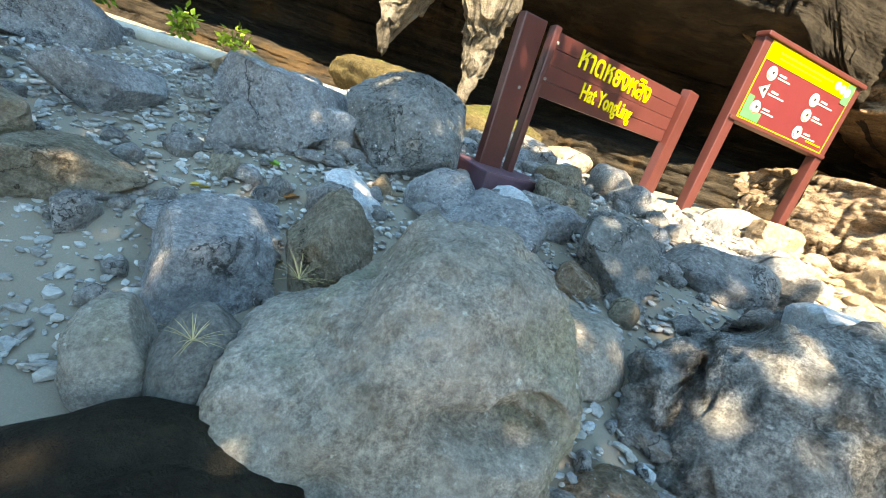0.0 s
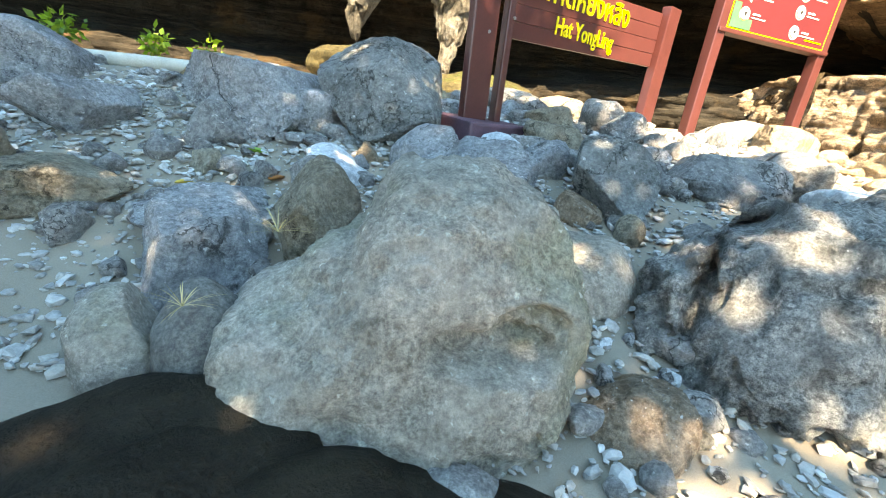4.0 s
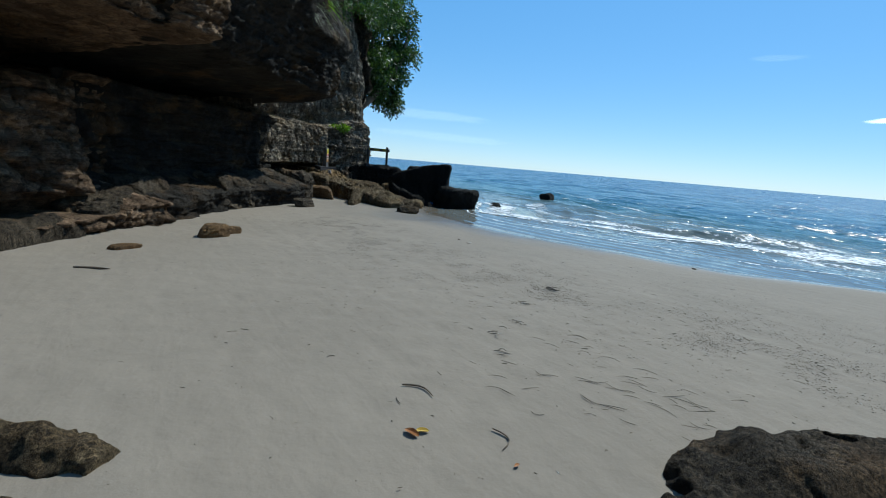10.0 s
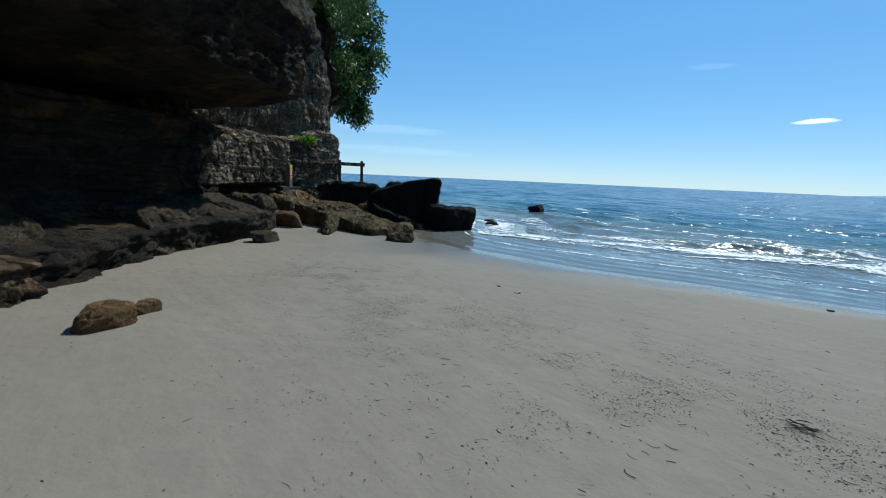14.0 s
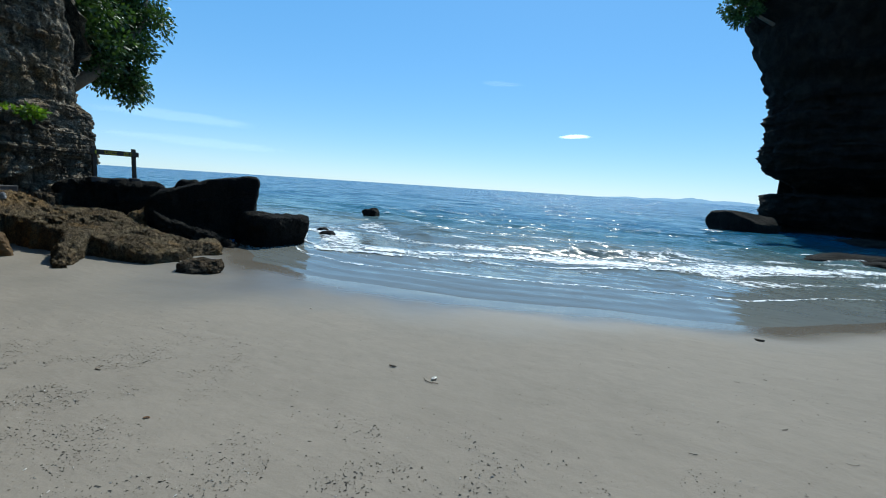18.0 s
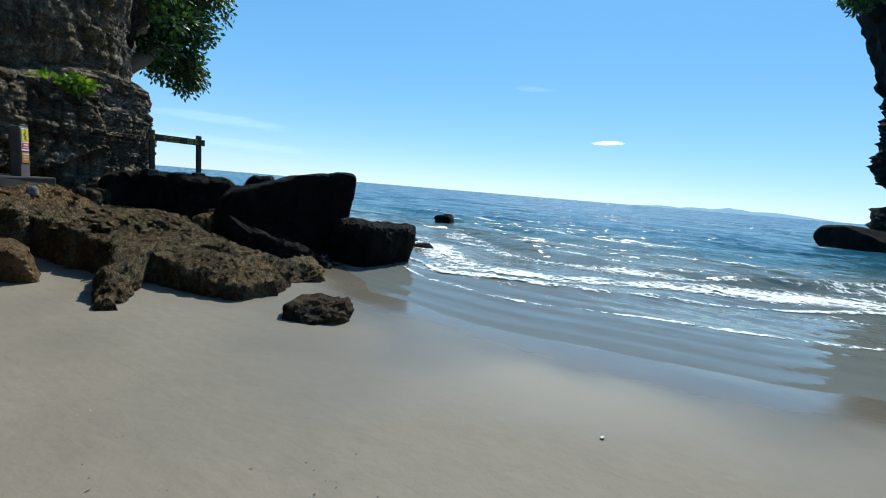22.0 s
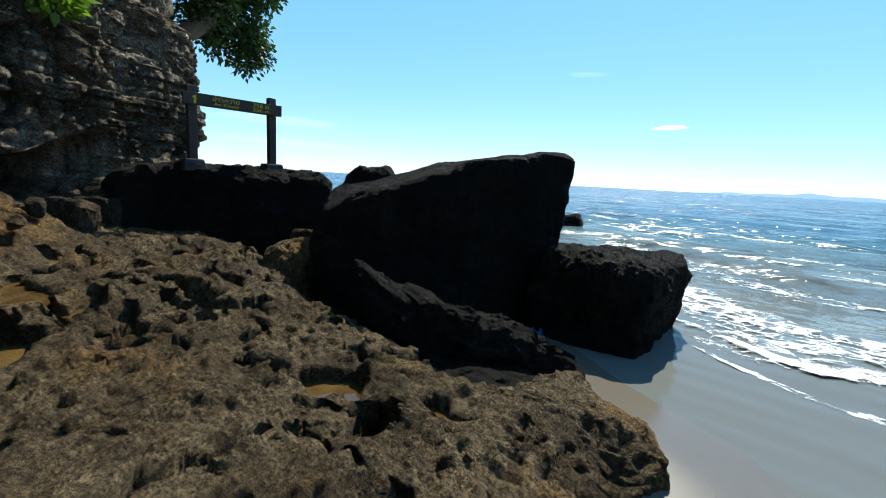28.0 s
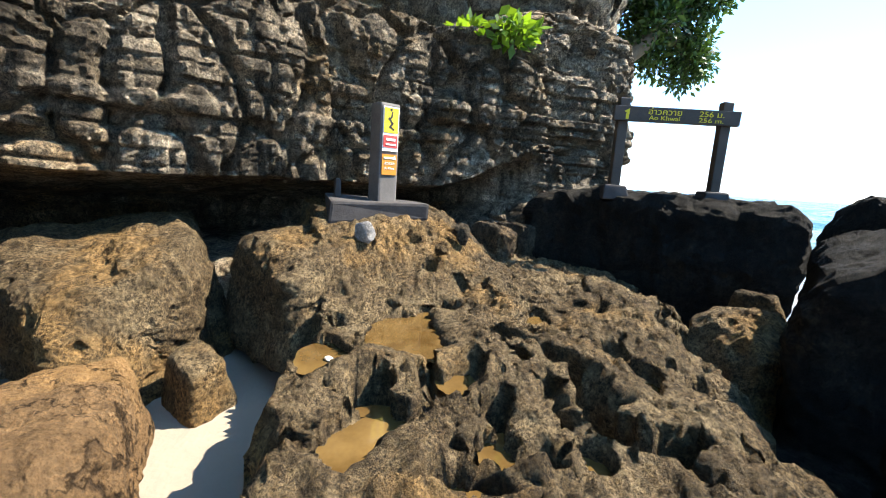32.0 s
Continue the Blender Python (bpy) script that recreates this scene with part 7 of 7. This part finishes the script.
def shell(x, y, z, size, label, yaw=0):
    D, F = SPHERES[3]
    V = D * (size, size * 0.7, size * 0.3)
    V[:, 2] += size * 0.06 * np.sin(V[:, 0] / size * 9)
    V[:, 0] += 0.15 * V[:, 1]
    ob = mesh_object("shell", V, F, M_SHELL)
    ob.matrix_world = pose(x, y, z, 8, 5, yaw)
    tagged(ob, label, "shell")


shell(8.39, -0.24, float(ground(8.39, -0.24)) + 0.008, 0.05, "flat white shell fragment on the sand", 20)
shell(14.60, -5.58, float(ground(14.60, -5.58)) + 0.006, 0.032, "small pale shell with a brown twig on the sand", 70)
stick(14.52, -5.51, 14.70, -5.58, 0.0035, 0.25, "thin brown twig beside a shell")
shell(17.12, -6.70, float(ground(17.12, -6.70)) + 0.006, 0.02, "small pale shell half buried in damp sand", 70)
stick(15.09, -5.61, 15.02, -5.62, 0.009, 0.0, "short dark stick on the sand")
stick(11.62, -9.38, 11.72, -9.45, 0.016, 0.3, "small dark bit of bark on damp sand")
stick(16.93, -4.13, 17.02, -4.19, 0.010, 0.35, "curled dark bit of bark on the sand")
stick(11.20, -6.36, 11.23, -6.42, 0.012, 0.2, "small dark stub of wood on the sand")
stick(9.68, -2.93, 9.53, -3.02, 0.004, 0.3, "thin dark twig on the sand")
stick(9.33, -3.20, 9.24, -3.29, 0.004, -0.3, "thin dark twig on the sand")
litter_leaf(15.86, -3.90, 0.025, M_DEAD, "small reddish leaf on the sand", 40)


def debris():
    """Crumbs of shell, coral and leaf strewn over the sand in drifts."""
    rng = np.random.RandomState(9)
    n = 520000
    x, y = rng.uniform(6, 21, n), rng.uniform(-8, 4.5, n)
    p = np.stack([x, y, 0 * x], 1)
    mid = np.interp(x, [6, 8.5, 10.3, 11.5, 14.3, 18, 21], [-5.2, -4.9, -4.4, -3.6, -3.6, -4.0, -4.8])
    line = np.exp(-((y - mid + 0.5 * fbm(p * 0.4, 2, 14)) / 1.4) ** 2)
    keep = rng.rand(n) < (0.008 + 0.95 * line * smooth(-0.6, 0.1, fbm(p * 0.9, 3, 15)) * smooth(-0.25, 0.3, fbm(p * 3.5, 3, 16))) * smooth(0.14, 0.24, ground(x, y)) * smooth(20.5, 17, x)
    x, y = x[keep], y[keep]
    n = len(x)
    a, s = rng.rand(n) * 6.28, 0.0018 + 0.0038 * rng.rand(n) ** 4
    z = ground(x, y) + 0.018 * fbm(np.stack([x, y, 0 * x], 1) * 0.8, 3, 5) + 0.002
    c = np.stack([x, y, z], 1)
    u = np.stack([np.cos(a), np.sin(a), 0 * a], 1) * (s * rng.uniform(1, 3, n))[:, None]
    w = np.stack([-np.sin(a), np.cos(a), 0 * a], 1) * s[:, None]
    up = np.stack([0 * s, 0 * s, s * 0.9], 1)
    V = np.stack([c - u, c - w, c + u, c + w, c + up], 1).reshape(-1, 3)
    k = np.arange(n)[:, None] * 5
    F = np.vstack([k + q for q in ((0, 1, 4), (1, 2, 4), (2, 3, 4), (3, 0, 4))])
    ob = mesh_object("beach_debris", V, F, M_DEBRIS, None, False)
    tagged(ob, "dark crumbs of shell, coral and leaf strewn on the sand", "debris", kind="stuff")


def debris_material():
    mat, nt, bsdf = material("beach_debris")
    geo = nt.nodes.new("ShaderNodeNewGeometry")
    link(nt, ramp(nt, geo.outputs["Random Per Island"], [(0.0, (0.045, 0.037, 0.029)), (0.7, (0.11, 0.088, 0.062)), (0.92, (0.2, 0.155, 0.11)), (1.0, (0.6, 0.56, 0.5))]), bsdf.inputs["Base Color"])
    bsdf.inputs["Roughness"].default_value = 0.8
    return mat


def strands():
    """Bits of dry seagrass and bark lying singly on the sand."""
    rng = np.random.RandomState(19)
    n = 3000
    x, y = rng.uniform(6.2, 13.5, n), rng.uniform(-7.5, 3.5, n)
    mid = np.interp(x, [6, 8.5, 11, 13, 15, 18, 21], [-5.2, -4.4, -3.5, -2.9, -3.6, -4.4, -5.2])
    keep = rng.rand(n) < 0.10 + 0.45 * np.exp(-((y - mid - 0.8) / 1.3) ** 2)
    x, y = x[keep], y[keep]
    V, F = [], []
    for k in range(len(x)):
        a, ln, w = rng.normal() * 0.7 + 0.3, 0.006 + 0.035 * rng.rand() ** 3, 0.001 + 0.0018 * rng.rand()
        bend = rng.normal() * 0.35
        for i in range(4):
            t = i / 3 * 2 - 1
            cx, cy = x[k] + ln * (t * math.cos(a) - bend * (1 - t * t) * math.sin(a)), y[k] + ln * (t * math.sin(a) + bend * (1 - t * t) * math.cos(a))
            cz = float(ground(cx, cy)) + 0.018 * float(fbm(np.array([[cx * 0.8, cy * 0.8, 0.0]]), 3, 5)[0]) + 0.004
            V += [(cx + w * math.sin(a), cy - w * math.cos(a), cz), (cx, cy, cz + w * 1.2), (cx - w * math.sin(a), cy + w * math.cos(a), cz)]
        b = k * 12
        for i in range(3):
            F += [(b + 3 * i, b + 3 * i + 3, b + 3 * i + 4, b + 3 * i + 1), (b + 3 * i + 1, b + 3 * i + 4, b + 3 * i + 5, b + 3 * i + 2)]
    tagged(mesh_object("seagrass_bits", np.array(V), F, M_DEBRIS, None, False), "dark bits of dry seagrass and bark on the sand", "debris", kind="stuff")


def seagrass_clump(x, y, count, wide, seed):
    rng = np.random.RandomState(seed)
    V, F = [], []
    for _ in range(count):
        a, ln, bend = rng.rand() * 6.28, rng.uniform(0.025, 0.06), rng.normal() * 0.5
        cx, cy, cz = rng.normal() * wide, rng.normal() * wide * 0.6, rng.uniform(0.004, 0.016)
        pts = [(cx + ln * (u * math.cos(a) - bend * (1 - u * u) * math.sin(a)), cy + ln * (u * math.sin(a) + bend * (1 - u * u) * math.cos(a)), cz) for u in (-1, -0.4, 0.3, 1)]
        v, f = tube(pts, [0.0015, 0.003, 0.003, 0.001], 4)
        F += [tuple(i + len(V) for i in q) for q in f]
        V += v
    ob = mesh_object("seagrass_clump", np.array(V), F, M_DEBRIS, None, False)
    ob.matrix_world = pose(x, y, float(ground(x, y)) + 0.004)
    tagged(ob, "small dark tangle of dry seagrass on the sand", "seagrass", group="seagrass tangles")


def seagrass_strands(spots, seed):
    """Long dry blades lying roughly along the beach."""
    rng = np.random.RandomState(seed)
    V, F = [], []
    for x, y, wide, count in spots:
        for _ in range(count):
            a, ln, bend = 0.55 + rng.normal() * 0.3, rng.uniform(0.03, 0.10), rng.normal() * 0.28
            cx, cy = x + rng.normal() * wide, y + rng.normal() * wide
            u = np.linspace(-1, 1, 7)
            px = cx + ln * (u * math.cos(a) - bend * (1 - u * u) * math.sin(a))
            py = cy + ln * (u * math.sin(a) + bend * (1 - u * u) * math.cos(a))
            pz = ground(px, py) + 0.018 * fbm(np.stack([px, py, 0 * px], 1) * 0.8, 3, 5) + 0.005 + 0.010 * (1 - u * u) * rng.rand()
            v, f = tube(np.stack([px, py, pz], 1).tolist(), [0.0006, 0.0015, 0.002, 0.0022, 0.002, 0.0014, 0.0006], 4)
            F += [tuple(i + len(V) for i in q) for q in f]
            V += v
    tagged(mesh_object("seagrass_strands", np.array(V), F, M_DEBRIS, None, False), "long dark strands of dry seagrass on the sand", "seagrass", kind="stuff")


M_DEBRIS = debris_material()
debris()
seagrass_strands(((8.83, -2.42, 0.20, 20), (8.95, -2.15, 0.14, 6), (8.45, -2.75, 0.2, 8), (9.25, -1.75, 0.15, 5), (9.4, -2.7, 0.3, 8)), 44)
strands()
for k, (x, y, count, wide) in enumerate(((10.96, -4.15, 26, 0.06), (9.94, -2.27, 6, 0.035), (10.11, -2.71, 7, 0.035), (9.62, -2.05, 5, 0.035), (10.6, -3.3, 6, 0.04))):
    seagrass_clump(x, y, count, wide, 70 + k)


def pool_material():
    mat, nt, bsdf = material("tide_pool_water")
    n = noise_node(nt, coords(nt, "world"), 3.0, 5, 0.6)
    link(nt, ramp(nt, n, [(0.35, (0.05, 0.027, 0.008)), (0.65, (0.13, 0.08, 0.028))]), bsdf.inputs["Base Color"])
    bsdf.inputs["Roughness"].default_value = 0.04
    return mat


M_POOL = pool_material()


def pool(x, y, z, rx, ry, yaw, seed):
    a = np.linspace(0, 2 * math.pi, 40, endpoint=False)
    r = 1 + 0.3 * fbm(np.stack([np.cos(a) * 1.3, np.sin(a) * 1.3, 0 * a + seed], 1), 3, seed)
    V = np.vstack([[(0, 0, 0)], np.stack([np.cos(a) * rx * r, np.sin(a) * ry * r, 0 * a], 1)])
    ob = mesh_object("tide_pool", V, [(0, 1 + k, 1 + (k + 1) % 40) for k in range(40)], M_POOL)
    ob.matrix_world = pose(x, y, z, 0, 0, yaw)
    tagged(ob, "shallow brown tide pool on the rock shelf", "pool", kind="structure")


for k, (x, y, rx, ry, deep) in enumerate(POOLS):
    level = min(0.45 + 0.115 * (x - 22.6) + 0.04 * (y + 7.2), 0.70 + 0.02 * (x - 25))
    pool(x, y, level - deep + 0.012, rx * 1.4, ry * 1.4, 0, k + 1)
shell(24.66, -6.42, 0.64, 0.03, "white limpet shell in a tide pool", 10)


def dry_grass(x, y, z, seed):
    V, F = straps((x, y, z), 26, 0.11, seed, 0.25, 0.0016)
    plant("dry_grass", (x, y, z), V, F, M_DRYGRASS, "small tuft of dry straw grass on a boulder", "grass")


M_DRYGRASS = leaf_material("dry_straw", (0.30, 0.22, 0.10), (0.5, 0.4, 0.2), 0.2)
dry_grass(2.72, 2.33, 0.62, 5)
dry_grass(2.88, 2.50, 0.80, 6)
for k, (x, y) in enumerate(((-1.2, 6.6), (-1.7, 6.0), (-0.8, 7.2))):
    V, F = leaves(clumps((x, y, 1.35), (0.25, 0.25, 0.15), 6, 200 + k), 120, (0.12, 0.12, 0.1), 0.05, 210 + k)
    plant("fern", (x, y, 1.12), V, F, M_LEAF_BRIGHT, "small green fern by the cave mouth", "fern")
V, F = leaves(clumps((9.8, -44.3, 17.0), (1.3, 1.2, 1.6), 22, 301), 2600, (0.5, 0.5, 0.35), 0.13, 302)
plant("tree", (7.2, -45.0, 15.4), V, F, M_LEAF, "small tree leaning out from the far headland", "tree", "crown", [([(7.2, -45.0, 15.4), (8.6, -44.6, 16.2), (10.2, -44.2, 17.4)], [0.16, 0.11, 0.04])])

bm = bmesh.new()
bmesh.ops.create_grid(bm, x_segments=7, y_segments=5, size=0.09)
for v in bm.verts:
    v.co.z = 0.05 * math.sin(v.co.x * 60 + v.co.y * 31) + 0.06
scrap = part("plastic_scrap", bm, plain("blue_plastic", (0.05, 0.22, 0.5), 0.35, 0.3, 20, bump=0.2), None)
scrap.matrix_world = pose(23.1, -9.95, 0.06, 30, 10, 20)
tagged(scrap, "crumpled blue plastic scrap caught between rocks", "litter")


rng = np.random.RandomState(404)
for k in range(12):
    r = rng.uniform(0.04, 0.09)
    boulder(26.2 + rng.uniform(-0.35, 0.35), -6.6 + rng.uniform(-0.55, 0.5), r, r * 0.8, r * 1.2, rng.uniform(0, 360), (M_GREY, M_SHORE, M_SHELF)[k % 3], "angular", 3, "broken stone at the foot of the sign plinth", base=1.0 + rng.uniform(-0.02, 0.08), group="stones round the sign plinth")

# ---------------------------------------------------------------- distance
def cape():
    """The headland on the far side of the bay."""
    prof = ((-1.7, -1), (-1.4, .3), (-.3, 1.6), (-.25, 2.85), (-2.9, 3.2), (-1.4, 4.2), (.35, 5.1), (.45, 6.2), (-.1, 7.5), (.3, 9.1), (-.05, 10.6), (1.5, 13.4), (3.6, 22))
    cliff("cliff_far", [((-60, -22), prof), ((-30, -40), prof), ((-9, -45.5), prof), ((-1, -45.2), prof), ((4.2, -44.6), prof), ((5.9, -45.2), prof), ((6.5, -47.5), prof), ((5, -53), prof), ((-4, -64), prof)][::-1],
          0.3, 130, M_BACKLIT, 300, "undercut headland across the bay, coloured dark for backlight", 2.4, 0.7)


def isles():
    mat, nt, bsdf = material("haze_glow_hills")
    # blue base colour and emission stand in for the haze of distance
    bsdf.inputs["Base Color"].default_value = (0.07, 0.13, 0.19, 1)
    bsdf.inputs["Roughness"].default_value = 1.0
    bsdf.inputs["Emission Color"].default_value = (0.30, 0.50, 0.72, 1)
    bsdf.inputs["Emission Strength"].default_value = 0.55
    a = np.linspace(-13.2, 7.5, 160)
    dist = 3800.0
    h = np.interp(a, [-13.2, -11, -9.5, -7.5, -6, -4, -2.4, 0, 2.0, 5, 7.5], [0, 14, 30, 18, 38, 34, 62, 40, 50, 22, 0]) * 0.6
    h = h * (1 + 0.12 * fbm(np.stack([a * 1.7, 0 * a, 0 * a], 1), 3, 5))
    ang = np.radians(184.5 + a)
    x, y = 13 + dist * np.sin(ang), dist * np.cos(ang)
    V = np.vstack([np.stack([x, y, 0 * x - 4], 1), np.stack([x, y - 200, h], 1), np.stack([x, y - 500, 0 * x - 4], 1)])
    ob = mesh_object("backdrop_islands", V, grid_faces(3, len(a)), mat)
    tagged(ob, "low islands on the horizon, haze put in as blue glow", "islands", kind="structure")


def cloud(az, el, wide, high, seed, strength):
    mat, nt, bsdf = material("glowing_thin_cloud")
    p = nt.nodes.new("ShaderNodeTexCoord").outputs["Object"]
    n = noise_node(nt, p, 0.02, 6, 0.6, stretch=(0.4, 1, 2.5))
    at = nt.nodes.new("ShaderNodeAttribute")
    at.attribute_name = "cover"
    link(nt, maths(nt, "MULTIPLY", span(nt, maths(nt, "ADD", n, maths(nt, "SUBTRACT", at.outputs["Fac"], 0.62)), 0.28, 0.75), strength), bsdf.inputs["Alpha"])
    bsdf.inputs["Base Color"].default_value = (0.9, 0.92, 0.95, 1)
    # emission stands in for sunlight on the cloud card
    bsdf.inputs["Emission Color"].default_value = (0.9, 0.95, 1.0, 1)
    bsdf.inputs["Emission Strength"].default_value = 1.4
    d = 2400.0
    u, v = np.meshgrid(np.linspace(-1, 1, 30), np.linspace(-1, 1, 12))
    x, z = u.ravel() * wide / 2, v.ravel() * high / 2 + 0.12 * high * np.sin(u.ravel() * 2 + seed)
    ob = mesh_object("backdrop_cloud", np.stack([x, 0 * x, z], 1), grid_faces(12, 30), mat)
    ob.data.attributes.new("cover", "FLOAT", "POINT").data.foreach_set("value", np.clip(1 - (u.ravel() ** 2 + v.ravel() ** 2), 0, 1).astype(np.float32))
    a = radians(az)
    ob.matrix_world = pose(13 + d * math.sin(a), d * math.cos(a), 2 + d * math.tan(radians(el)), 0, 0, -az)
    tagged(ob, "thin white streak of cloud", "cloud", kind="structure")


cape()
boulder(8.0, -41.8, 2.4, 1.2, 1.5, 10, M_BACKLIT, "angular", 4, "dark rock at the foot of the headland", base=0.0, sink=1.0)
boulder(0.6, -37.5, 3.6, 2.2, 0.35, 8, M_BACKLIT, "lumpy", 5, "low dark rock shelf awash below the headland", base=0.0, sink=2.0)
boulder(6.4, -25.0, 2.0, 1.3, 0.30, 20, M_BACKLIT, "lumpy", 5, "low dark barnacled rock awash below the headland", base=0.0, sink=1.5)
boulder(3.8, -23.0, 3.2, 2.0, 0.35, -10, M_BACKLIT, "lumpy", 5, "low dark barnacled rock awash below the headland", base=0.0, sink=1.5)
isles()
cloud(168.6, 7.0, 230, 30, 1, 1.0)
cloud(122, 5.6, 900, 70, 2, 0.10)
cloud(124, 3.2, 1100, 60, 3, 0.08)
cloud(159, 13, 300, 40, 4, 0.06)
